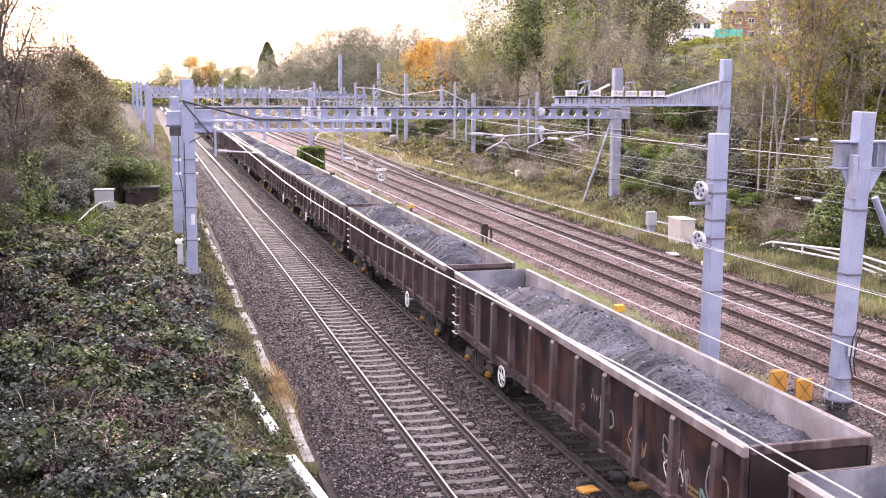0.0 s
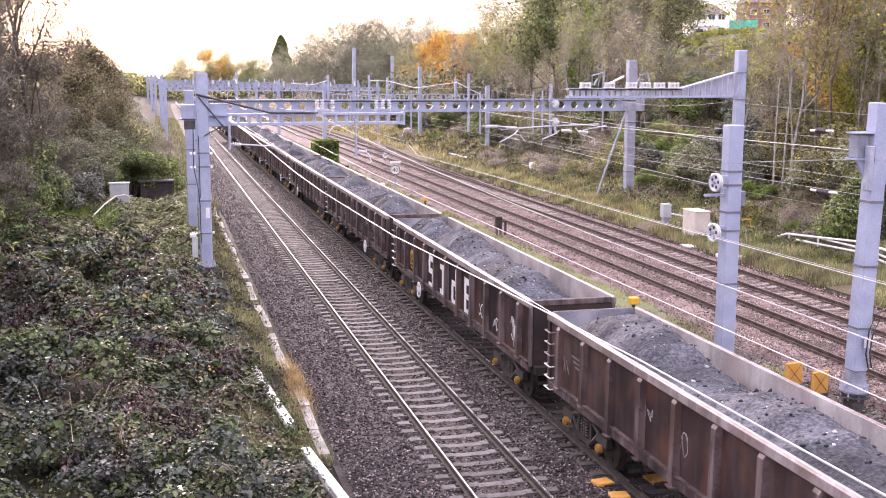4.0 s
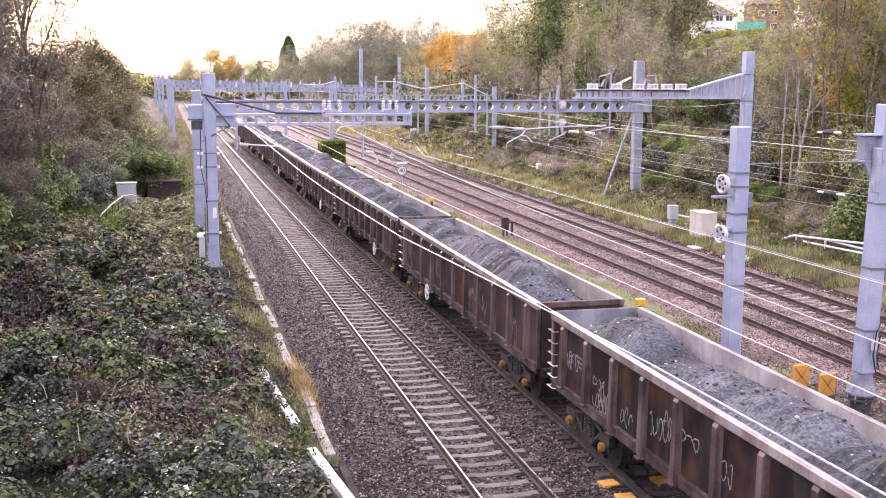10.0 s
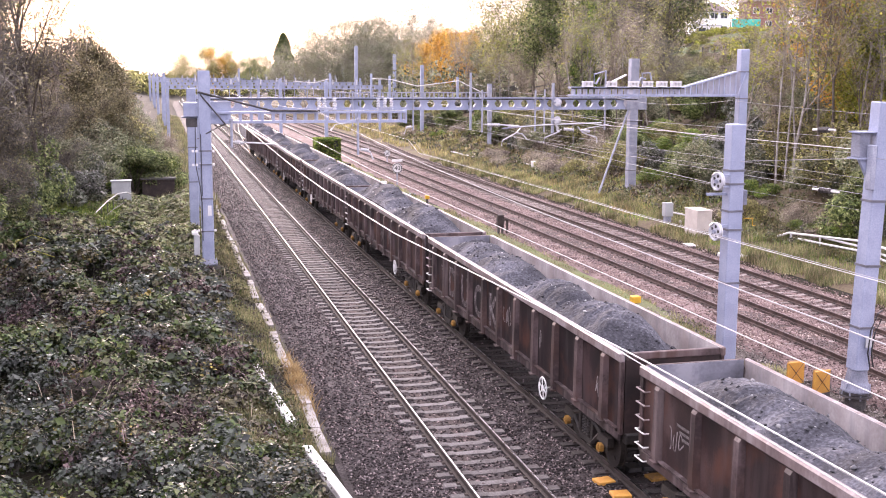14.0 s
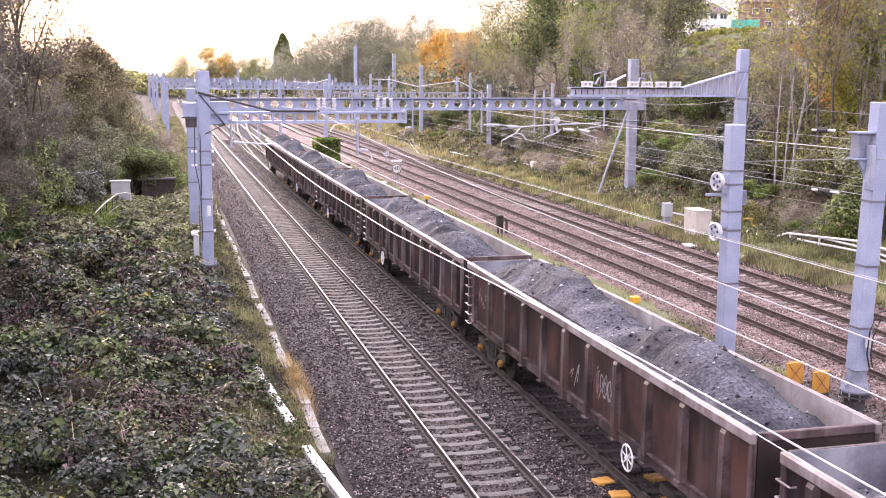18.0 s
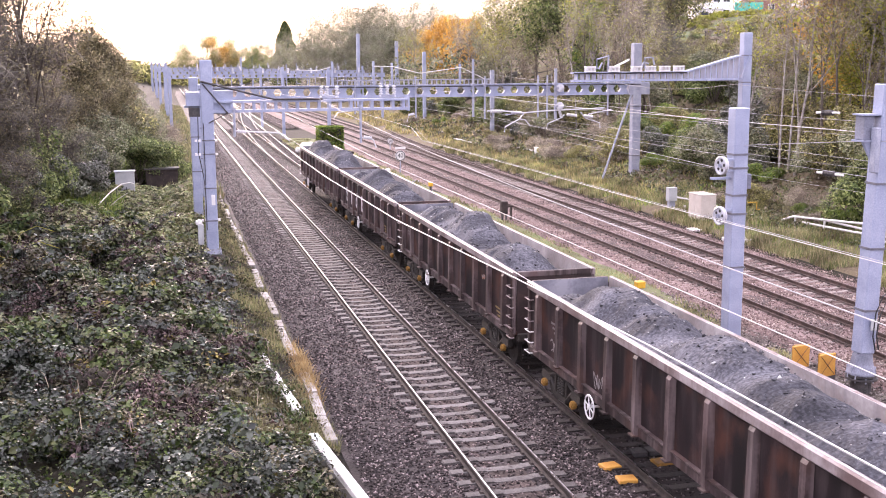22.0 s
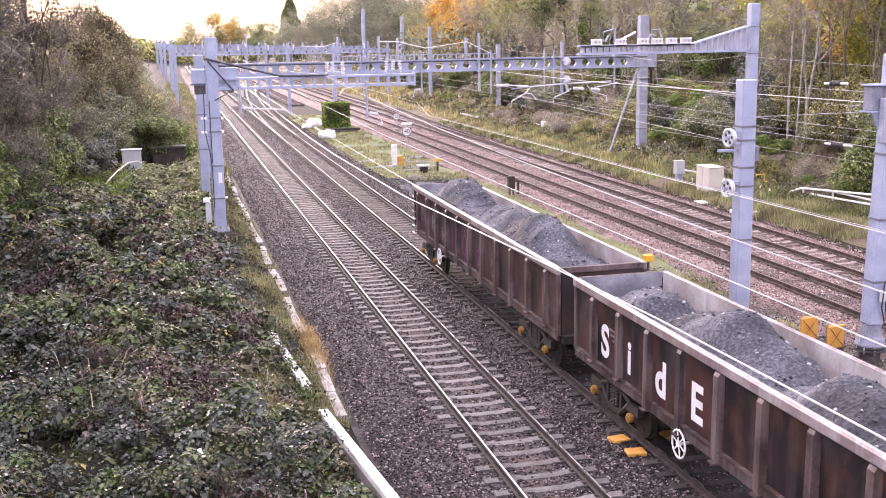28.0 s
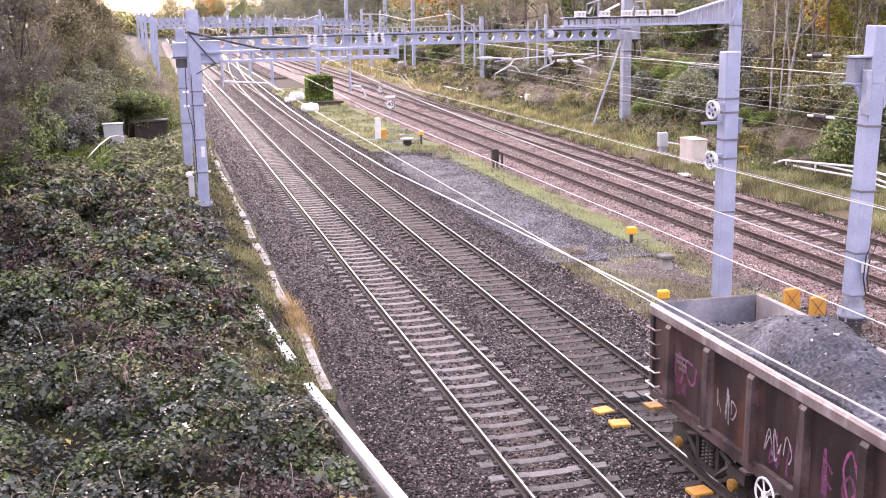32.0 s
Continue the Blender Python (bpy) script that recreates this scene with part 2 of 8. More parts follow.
M["stone_box"] = material("stone_cabinet", [(0.50, 0.44, 0.38), (0.62, 0.56, 0.50)], 2.0, 0.75, 0.1, 40)
M["insulator"] = material("insulator_grey", [(0.45, 0.45, 0.48), (0.62, 0.62, 0.64)], 5.0, 0.35, 0.05, 40)
M["wire"] = material("bright_wire", [(0.62, 0.60, 0.58), (0.75, 0.73, 0.71)], 5.0, 0.45, 0.0, 40, metal=0.4)
M["wire_dull"] = material("dull_wire", [(0.40, 0.39, 0.39), (0.52, 0.50, 0.50)], 5.0, 0.5, 0.0, 40, metal=0.4)
M["black"] = material("black_cable", [(0.015, 0.015, 0.017), (0.03, 0.03, 0.032)], 5.0, 0.5, 0.05, 40)
M["bark"] = material("bark", [(0.06, 0.047, 0.037), (0.12, 0.098, 0.078), (0.19, 0.165, 0.14)], 2.0, 0.9, 0.5, 20, stretch=(1, 1, 0.3))
M["bark_pale"] = material("birch_bark", [(0.14, 0.12, 0.10), (0.30, 0.27, 0.24), (0.46, 0.43, 0.40)], 1.6, 0.85, 0.4, 20, stretch=(1, 1, 2.0))
# the near-white last tint paints glints on the leaves
M["bramble"] = leafy("bramble_leaves", [(0.034, 0.024, 0.018), (0.03, 0.038, 0.014), (0.06, 0.068, 0.022), (0.085, 0.064, 0.036), (0.115, 0.115, 0.04), (0.14, 0.10, 0.062), (0.19, 0.185, 0.14)], 0.42, 0.2, 0.7, 1.25, 1.1, ((0.42, 0.28, 0.30), (0.95, 0.72, 0.70), (0.62, 0.85, 0.50), (0.85, 1.35, 0.62), (1.55, 1.55, 1.45)))
M["lawn"] = material("lawn_grass", [(0.05, 0.065, 0.025), (0.085, 0.11, 0.04), (0.13, 0.135, 0.07)], 0.6, 0.95, 0.6, 18, spec=0.2)
M["litter"] = material("leaf_litter", [(0.0675, 0.0488, 0.0338), (0.1275, 0.0975, 0.06), (0.12, 0.1237, 0.0525)], 0.5, 0.95, 0.8, 9, spread=0.15, spec=0.2)
M["grassblade"] = leafy("dry_grass", [(0.095, 0.12, 0.05), (0.165, 0.175, 0.085), (0.245, 0.22, 0.125), (0.34, 0.29, 0.18)], 0.7, 0.4, 0.2, 1.25)
# high gains on the tree leaves put the veil of sky glare into their colours
M["leaf_dark"] = leafy("dark_leaves", [(0.009, 0.0112, 0.0056), (0.0275, 0.040, 0.0135), (0.063, 0.0785, 0.026), (0.132, 0.142, 0.066)], 0.5, 0.5, gain=3.3)
M["leaf_olive"] = leafy("olive_leaves", [(0.0179, 0.0168, 0.009), (0.071, 0.075, 0.027), (0.130, 0.127, 0.046), (0.218, 0.2, 0.10)], 0.6, 0.5, gain=3.2)
M["leaf_green"] = leafy("green_leaves", [(0.03, 0.055, 0.012), (0.055, 0.09, 0.02), (0.10, 0.13, 0.03), (0.15, 0.16, 0.05)], 0.5, 0.5, gain=2.6)
M["leaf_gold"] = leafy("gold_leaves", [(0.215, 0.1173, 0.0244), (0.3519, 0.1955, 0.0391), (0.4692, 0.2639, 0.0489), (0.4105, 0.3128, 0.088)], 0.6, 0.5, gain=1.75)
M["leaf_brown"] = leafy("brown_twigs", [(0.028, 0.023, 0.02), (0.08, 0.068, 0.056), (0.13, 0.112, 0.095), (0.19, 0.17, 0.135)], 0.7, 0.4, gain=3.1)
M["leaf_yellowgreen"] = leafy("yellow_green_leaves", [(0.10, 0.115, 0.02), (0.20, 0.215, 0.04), (0.31, 0.30, 0.065), (0.13, 0.17, 0.035)], 0.6, 0.55, gain=1.7)
M["house_wall"] = material("white_render", [(0.78, 0.76, 0.75), (0.88, 0.87, 0.86)], 1.0, 0.8, 0.1, 20)
M["brick"] = material("red_brick", [(0.20, 0.10, 0.08), (0.30, 0.16, 0.13)], 3.0, 0.85, 0.2, 30)
M["roof"] = material("roof_tiles", [(0.14, 0.10, 0.095), (0.22, 0.165, 0.15)], 2.0, 0.8, 0.3, 20)
M["pane"] = material("window_glass", [(0.03, 0.035, 0.04), (0.05, 0.055, 0.06)], 2.0, 0.12, 0.0, 20)
M["teal"] = material("teal_sheet", [(0.02, 0.42, 0.34), (0.03, 0.55, 0.44)], 1.0, 0.5, 0.1, 20)
M["pink_paint"] = material("pink_graffiti", [(0.07, 0.018, 0.04), (0.19, 0.045, 0.115), (0.27, 0.085, 0.17)], 4.0, 0.6, 0.0, 30)
M["faded_paint"] = material("faded_graffiti", [(0.10, 0.085, 0.082), (0.24, 0.215, 0.21), (0.40, 0.37, 0.36)], 7.0, 0.6, 0.0, 30)


# ---- building blocks ----
def mesh_from(name, verts, faces, mat):
    me = bpy.data.meshes.new(name)
    me.from_pydata([tuple(v) for v in verts], [], faces)
    me.materials.append(mat)
    return me


def soup(name, verts, nv, tris, mat):
    """One mesh of many small alike islands: verts (count, nv, 3) and the triangles of one island."""
    count = len(verts)
    flat = np.asarray(verts, np.float32).reshape(-1, 3)
    t = np.asarray(tris, np.int32)
    idx = (t[None] + (np.arange(count, dtype=np.int32) * nv)[:, None, None]).reshape(-1)
    me = bpy.data.meshes.new(name)
    me.vertices.add(len(flat))
    me.vertices.foreach_set("co", flat.ravel())
    nt = len(idx) // 3
    me.loops.add(len(idx))
    me.loops.foreach_set("vertex_index", idx)
    me.polygons.add(nt)
    me.polygons.foreach_set("loop_start", np.arange(nt, dtype=np.int32) * 3)
    me.update(calc_edges=True)
    me.validate()
    me.materials.append(mat)
    return me


def child(name, me, parent, label="", m=None):
    ob = new(name, me)
    if parent is not None:
        ob.parent = parent
    if m is not None:
        ob.matrix_basis = m
    if label:
        ob["label"] = label
    return ob


def part(name, bm, mat, parent, label=""):
    me = bpy.data.meshes.new(name)
    bm.to_mesh(me)
    bm.free()
    me.materials.append(mat)
    return child(name, me, parent, label)


def empty(name, m, label, category, group="", kind=""):
    ob = new(name)
    ob.matrix_basis = m
    return tagged(ob, label, category, group, kind)


def box(bm, x0, x1, y0, y1, z0, z1, taper=0.0):
    """A block; taper draws its top in."""
    v = [bm.verts.new(p) for p in ((x0, y0, z0), (x1, y0, z0), (x1, y1, z0), (x0, y1, z0),
                                   (x0 + taper, y0 + taper, z1), (x1 - taper, y0 + taper, z1), (x1 - taper, y1 - taper, z1), (x0 + taper, y1 - taper, z1))]
    for f in ((3, 2, 1, 0), (4, 5, 6, 7), (0, 1, 5, 4), (1, 2, 6, 5), (2, 3, 7, 6), (3, 0, 4, 7)):
        bm.faces.new([v[i] for i in f])
    return v


def boxes(*dims, bevel=0.0):
    bm = bmesh.new()
    for d in dims:
        box(bm, *d)
    if bevel:
        bmesh.ops.bevel(bm, geom=bm.edges[:], offset=bevel, segments=1, affect="EDGES")
    return bm


def tube(bm, pts, radii, sides=6, caps=True):
    """A round bar along a line of points."""
    pts = [Vector(p) for p in pts]
    rings = []
    up = None
    for i, p in enumerate(pts):
        d = (pts[min(i + 1, len(pts) - 1)] - pts[max(i - 1, 0)]).normalized()
        ref = Vector((0, 0, 1)) if abs(d.z) < 0.95 else Vector((1, 0, 0))
        a = d.cross(ref).normalized()
        b = a.cross(d)
        r = radii[i] if hasattr(radii, "__len__") else radii
        rings.append([bm.verts.new(p + (a * math.cos(k * math.tau / sides) + b * math.sin(k * math.tau / sides)) * r) for k in range(sides)])
    for q, w in zip(rings, rings[1:]):
        for k in range(sides):
            bm.faces.new((q[k], q[(k + 1) % sides], w[(k + 1) % sides], w[k]))
    if caps:
        bm.faces.new(rings[0][::-1])
        bm.faces.new(rings[-1])


def tubes(*lines, sides=6):
    bm = bmesh.new()
    for pts, r in lines:
        tube(bm, pts, r, sides)
    return bm


def disc(bm, c, axis, r, thick, sides=16):
    c, axis = Vector(c), Vector(axis).normalized()
    tube(bm, [c - axis * thick / 2, c + axis * thick / 2], r, sides)


# ---- ground ----
XA, XB, XC, XD = 6.756, 10.145, 20.8, 24.25
GAUGE = 1.505


def ramp_height(x, knots):
    for (x0, z0), (x1, z1) in zip(knots, knots[1:]):
        if x <= x1:
            f = (x - x0) / (x1 - x0)
            return z0 + (z1 - z0) * f
    return knots[-1][1]


LEFT = ((-2600, 9), (-60, 9), (-28, 6.0), (-12, 2.4), (-5, 0.75), (-1, 0.25), (2.6, -0.05), (3.3, -0.30), (3.6, -0.42))
RIGHT = ((26.4, -0.42), (27.6, -0.12), (31, 0.35), (36, 1.4), (60, 8.2), (112, 17.2), (150, 19.5), (300, 24), (2600, 34))


def height(x, y):
    if x < 3.6:
        z = ramp_height(x, LEFT)
        lump = min(1.0, max(0.0, (3.1 - x) / 2.0))
        z += lump * (0.42 * noise.noise((x * 0.45, y * 0.4, 3)) + 0.22 * noise.noise((x * 1.5, y * 1.3, 7)))
        dip = min(1.0, max(0.0, (x + 6.5) / 2.5)) * min(1.0, max(0.0, (1.6 - x) / 2)) * min(1.0, max(0.0, (y - 58) / 8)) * min(1.0, max(0.0, (92 - y) / 8))
        z -= 0.85 * dip
    elif x > 26.4:
        z = ramp_height(x, RIGHT)
        lump = min(1.0, max(0.0, (x - 28) / 6))
        z += lump * (0.8 * noise.noise((x * 0.11, y * 0.1, 5)) + 0.3 * noise.noise((x * 0.4, y * 0.4, 8)))
    else:
        z = -0.42 + 0.03 * noise.noise((x * 0.9, y * 0.9, 1))
    if y > 330:
        f = min(1.0, (y - 330) / 500)
        z = z * (1 - f) + 2.5 * f
    return z


def steps(*spans):
    out = []
    for a, b, n in spans:
        out += [a + (b - a) * i / n for i in range(n)]
    return out + [spans[-1][1]]


def sheet(name, xs, ys, fn, mat):
    nx = len(xs)
    verts = [(x, y, fn(x, y)) for y in ys for x in xs]
    faces = [(j * nx + i, j * nx + i + 1, (j + 1) * nx + i + 1, (j + 1) * nx + i) for j in range(len(ys) - 1) for i in range(nx - 1)]
    me = mesh_from(name, verts, faces, mat)
    me.polygons.foreach_set("use_smooth", [True] * len(me.polygons))
    return new(name, me)


XS = steps((-2500, -60, 8), (-60, -12, 16), (-12, 3.0, 40), (3.0, 3.8, 4), (3.8, 26.4, 12), (26.4, 40, 24), (40, 130, 40), (130, 300, 10), (300, 2500, 8))
YS = steps((-300, 0, 10), (0, 15, 12), (15, 80, 130), (80, 200, 80), (200, 420, 44), (420, 3500, 16))
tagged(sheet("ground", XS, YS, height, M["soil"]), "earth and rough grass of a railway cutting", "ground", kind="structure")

tagged(sheet("bank_litter", steps((26.9, 40, 26), (40, 130, 45)), steps((10, 80, 90), (80, 330, 90)), lambda x, y: height(x, y) + (0.05 if x > 27 else -0.02), M["litter"]), "leaf litter and rough grass on the wooded bank", "ground", kind="structure")


def bed(name, x0, x1, mat, top, label, ys):
    def fn(x, y):
        edge = min(x - x0, x1 - x)
        return top - 0.20 * max(0.0, 1 - edge / 0.7) + 0.018 * noise.noise((x * 2.1, y * 2.1, 2))
    n = int((x1 - x0) / 0.35)
    ob = sheet(name, steps((x0, x1, n)), ys, fn, mat)
    return tagged(ob, label, "ballast", kind="structure")


BED_Y = steps((-40, 12, 20), (12, 60, 120), (60, 200, 100), (200, 900, 60))
bed("ballast_bed", 3.62, 12.9, M["ballast_dark"], -0.205, "dark brown stone ballast under two running lines", BED_Y)
bed("ballast_bed", 18.3, 26.7, M["ballast_pink"], -0.205, "pinkish brown stone ballast under two main lines", BED_Y)


def patch_sheet(name, xa, xb, ya, yb, z, mat, label, seed):
    def left(y):
        return xa + 0.5 * noise.noise((y * 0.3, seed, 0)) + 1.6 * max(0, (ya + 4 - y) / 4) + 0.8 * max(0, (y - yb + 5) / 5)
    def right(y):
        return xb + 0.7 * noise.noise((y * 0.25, seed, 4)) - 1.6 * max(0, (ya + 4 - y) / 4) - 1.0 * max(0, (y - yb + 5) / 5)
    ys = steps((ya, yb, int((yb - ya) / 0.5)))
    verts, faces = [], []
    for y in ys:
        a, b = left(y), right(y)
        for i in range(9):
            f = i / 8
            rim = min(1, min(f, 1 - f) * 6)
            verts.append((a + (b - a) * f, y, z + 0.10 * rim + 0.03 * noise.noise((a + f * 5, y, seed))))
    for j in range(len(ys) - 1):
        for i in range(8):
            faces.append((j * 9 + i, j * 9 + i + 1, (j + 1) * 9 + i + 1, (j + 1) * 9 + i))
    me = mesh_from(name, verts, faces, mat)
    me.polygons.foreach_set("use_smooth", [True] * len(me.polygons))
    return tagged(new(name, me), label, "ground", kind="structure")


M["gravel_brown"] = material("brown_gravel", [(0.035, 0.03, 0.024), (0.085, 0.07, 0.06), (0.14, 0.125, 0.095)], 0.8, 0.9, 1.0, 18, spread=0.17, spec=0.3)
patch_sheet("gravel_patch", 12.5, 16.9, 35, 65, -0.37, M["gravel_grey"], "heap of pale grey gravel spread between the lines", 3)
patch_sheet("gravel_patch", 12.7, 18.4, 16, 35.5, -0.39, M["gravel_brown"], "brown stony ground with moss between the lines", 9)
patch_sheet("grass_patch", 12.9, 18.2, 67, 130, -0.38, M["grass"], "mossy grass strip between the lines", 14)
patch_sheet("grass_patch", 16.6, 18.5, 33, 72, -0.385, M["grass"], "thin grass along the main line's ballast", 21)


# ---- tracks ----
def rail_mesh(line, head="rail_top"):
    """A flat-bottom rail along a line of (x, y): rusty foot and web, polished head."""
    prof = ((-0.07, -0.159), (0.07, -0.159), (0.07, -0.147), (0.011, -0.13), (0.011, -0.045), (0.036, -0.034), (0.036, -0.005), (0.018, 0.0),
            (-0.016, 0.0), (-0.036, -0.005), (-0.036, -0.034), (-0.011, -0.045), (-0.011, -0.13), (-0.07, -0.147))
    n = len(prof)
    verts = [(x + px, y, pz) for x, y in line for px, pz in prof]
    faces, mats = [], []
    for j in range(len(line) - 1):
        for k in range(n):
            a, b = j * n + k, j * n + (k + 1) % n
            faces.append((a, b, b + n, a + n))
            mats.append(1 if k == 7 else 0)
    faces += [tuple(range(n))[::-1], tuple((len(line) - 1) * n + k for k in range(n))]
    mats += [0, 0]
    me = mesh_from("rail", verts, faces, M["rail_brown" if head == "rail_worn" else "rail_rust"])
    me.materials.append(M[head])
    me.polygons.foreach_set("material_index", mats)
    return me


def sleeper_mesh(mat):
    xs = (-1.21, -1.17, -0.45, -0.38, 0.38, 0.45, 1.17, 1.21)
    tops = (-0.215, -0.165, -0.165, -0.190, -0.190, -0.165, -0.165, -0.215)
    verts, faces = [], []
    for x, z in zip(xs, tops):
        verts += [(x, -0.135, -0.34), (x, -0.115, z), (x, 0.115, z), (x, 0.135, -0.34)]
    for i in range(7):
        for k in range(3):
            a = i * 4 + k
            faces.append((a, a + 4, a + 5, a + 1))
    faces += [(0, 1, 2, 3), (31, 30, 29, 28)]
    k = len(faces)
    for sx in (-1, 1):
        for side in (-1, 1):
            cx = sx * GAUGE / 2 + side * 0.105
            b = len(verts)
            verts += [(cx - 0.04, -0.06, -0.165), (cx + 0.04, -0.06, -0.165), (cx + 0.04, 0.06, -0.165), (cx - 0.04, 0.06, -0.165),
                      (cx - 0.025, -0.045, -0.125), (cx + 0.025, -0.045, -0.125), (cx + 0.025, 0.045, -0.125), (cx - 0.025, 0.045, -0.125)]
            faces += [(b + 4, b + 5, b + 6, b + 7), (b, b + 1, b + 5, b + 4), (b + 1, b + 2, b + 6, b + 5), (b + 2, b + 3, b + 7, b + 6), (b + 3, b, b + 4, b + 7)]
    me = mesh_from("sleeper", verts, faces, mat)
    me.materials.append(M["rail_rust"])
    me.polygons.foreach_set("material_index", [0] * k + [1] * (len(faces) - k))
    return me


M["rail_worn"] = material("dull_worn_rail", [(0.075, 0.05, 0.043), (0.14, 0.10, 0.09), (0.24, 0.19, 0.175)], 2.0, 0.5, 0.1, 50, metal=0.5)
SLEEPER = sleeper_mesh(M["concrete"])
# stained sleepers, darkened further to paint the shade beneath the train
M["sleeper_dark"] = material("stained_shaded_sleeper", [(0.012, 0.009, 0.008), (0.027, 0.021, 0.019), (0.06, 0.048, 0.044)], 3.0, 0.85, 0.4, 40, by_piece=0.2)
SLEEPER_DARK = sleeper_mesh(M["sleeper_dark"])
M["sleeper_dirty"] = material("dirty_sleeper", [(0.06, 0.044, 0.038), (0.15, 0.118, 0.105), (0.28, 0.235, 0.215)], 3.0, 0.9, 0.4, 40, by_piece=0.2)
SLEEPER_DIRTY = sleeper_mesh(M["sleeper_dirty"])


def straight(x):
    return lambda y: x


def track(name, fn, y0, y1, label, sleeper, curved=False, nearest=280, sunk=0.0):
    base = tagged(new(name), label, "railway track", kind="structure")
    ys = steps((y0, y1, 60 if curved else 2))
    for s in (-1, 1):
        child("rail", rail_mesh([(fn(y) + s * GAUGE / 2, y) for y in ys], "rail_top" if sleeper is not SLEEPER_DIRTY else "rail_worn"), base)
    pitch, y, count, rest = 0.645, y0 + 0.3, 0, []
    while y < min(y1, 420):
        turn = -math.degrees(math.atan((fn(y + 0.5) - fn(y - 0.5))))
        if count < nearest:
            child("sleeper", sleeper, base, m=pose(fn(y) + random.uniform(-0.012, 0.012), y, -sunk * random.uniform(0.5, 1.15), 0, 0, turn + random.uniform(-0.5, 0.5)))
        else:
            x = fn(y)
            rest.append([(x + a, y + b, z) for z in (-0.3, -0.165) for a, b in ((-1.21, -0.12), (1.21, -0.12), (1.21, 0.12), (-1.21, 0.12))])
        y += pitch
        count += 1
    if rest:
        ob = child("far_sleepers", soup("far_sleepers", np.array(rest), 8, ((4, 5, 6), (4, 6, 7), (0, 1, 5), (0, 5, 4), (1, 2, 6), (1, 6, 5), (3, 0, 4), (3, 4, 7)), sleeper.materials[0]), base)
        ob["kind"] = "stuff"
    return base


def branch_right(y):
    return XB + 0.00035 * (y - 92) ** 2 if y > 92 else XB


def branch_main(y):
    return XD + 0.00042 * (y - 58) ** 2 if y < 175 else XD + 5.75 + 0.098 * (y - 175)


track("track_1", straight(XA), 9.0, 760, "running line on concrete sleepers with bright worn rails", SLEEPER)
track("track_2", straight(XB), 9.0, 760, "running line on stained, shade-darkened sleepers in dark ballast", SLEEPER_DARK)
track("track_3", straight(XC), 16.0, 760, "main line with rusty rails on half-buried sleepers", SLEEPER_DIRTY, sunk=0.05)
track("track_4", straight(XD), 18.0, 760, "main line with rusty rails on dirty sleepers", SLEEPER_DIRTY)
track("track_5", branch_right, 100, 230, "diverging line of a turnout with bright rails", SLEEPER, True, 60)
track("track_6", branch_main, 66, 330, "rusty diverging line of a main line turnout", SLEEPER_DIRTY, True, 120)
track("track_7", straight(16.6), 150, 600, "far siding with rusty rails", SLEEPER_DIRTY, False, 0)


M["oily"] = material("oily_ballast", [(0.025, 0.018, 0.016), (0.07, 0.05, 0.045), (0.15, 0.11, 0.10)], 0.8, 0.8, 1.0, 16, spread=0.17, spec=0.3)
M["rusty"] = material("rust_stained_ballast", [(0.016, 0.0105, 0.009), (0.045, 0.031, 0.027), (0.11, 0.083, 0.074)], 0.9, 0.85, 1.0, 16, spread=0.17, spec=0.3)
# oil stain of track 2, deepened in colour for the wagons' shade
M["oily_shaded"] = material("oily_shaded_ballast", [(0.007, 0.005, 0.0045), (0.022, 0.0155, 0.014), (0.06, 0.045, 0.041)], 0.9, 0.8, 1.0, 16, spread=0.17, spec=0.3)
for x_, wide in ((XC, 0.62), (XD, 0.34), (XB, 0.64), (XA, 0.5)):
    tagged(sheet("oil_stain", steps((x_ - wide, x_ + wide, 6)), steps((18, 90, 90), (90, 320, 90)), lambda x, y: -0.199 - 0.03 * max(0.0, noise.noise((x * 1.4, y * 0.5, 12))) - 0.02 * (abs(x - x_) > wide * 0.9), M["oily_shaded" if x_ == XB else "oily" if x_ > 15 else "rusty"]), "dark oily ballast between the rails", "ballast", kind="structure")

# ---- stones ----
def stones(name, count, x0, x1, y0, y1, z, mat, label, size=(0.018, 0.042), keep=None, seed=1):
    rng = np.random.default_rng(seed)
    c = np.stack([rng.uniform(x0, x1, count), y0 + (y1 - y0) * rng.uniform(0, 1, count) ** 2.2, np.full(count, z)], 1)
    if keep is not None:
        c = c[keep(c)]
    count = len(c)
    r = rng.uniform(*size, count)[:, None, None]
    octa = np.array([(1, 0, 0), (0, 1, 0), (-1, 0, 0), (0, -1, 0), (0, 0, 0.8), (0, 0, -0.5)])
    v = octa[None] * rng.uniform(0.6, 1.35, (count, 6, 1)) + rng.normal(0, 0.22, (count, 6, 3))
    ang = rng.uniform(0, math.tau, count)
    ca, sa = np.cos(ang)[:, None], np.sin(ang)[:, None]
    v = np.stack([v[..., 0] * ca - v[..., 1] * sa, v[..., 0] * sa + v[..., 1] * ca, v[..., 2]], -1)
    v = v * r + c[:, None]
    tris = ((0, 1, 4), (1, 2, 4), (2, 3, 4), (3, 0, 4), (1, 0, 5), (2, 1, 5), (3, 2, 5), (0, 3, 5))
    return tagged(new(name, soup(name, v, 6, tris, mat)), label, "ballast", kind="stuff")


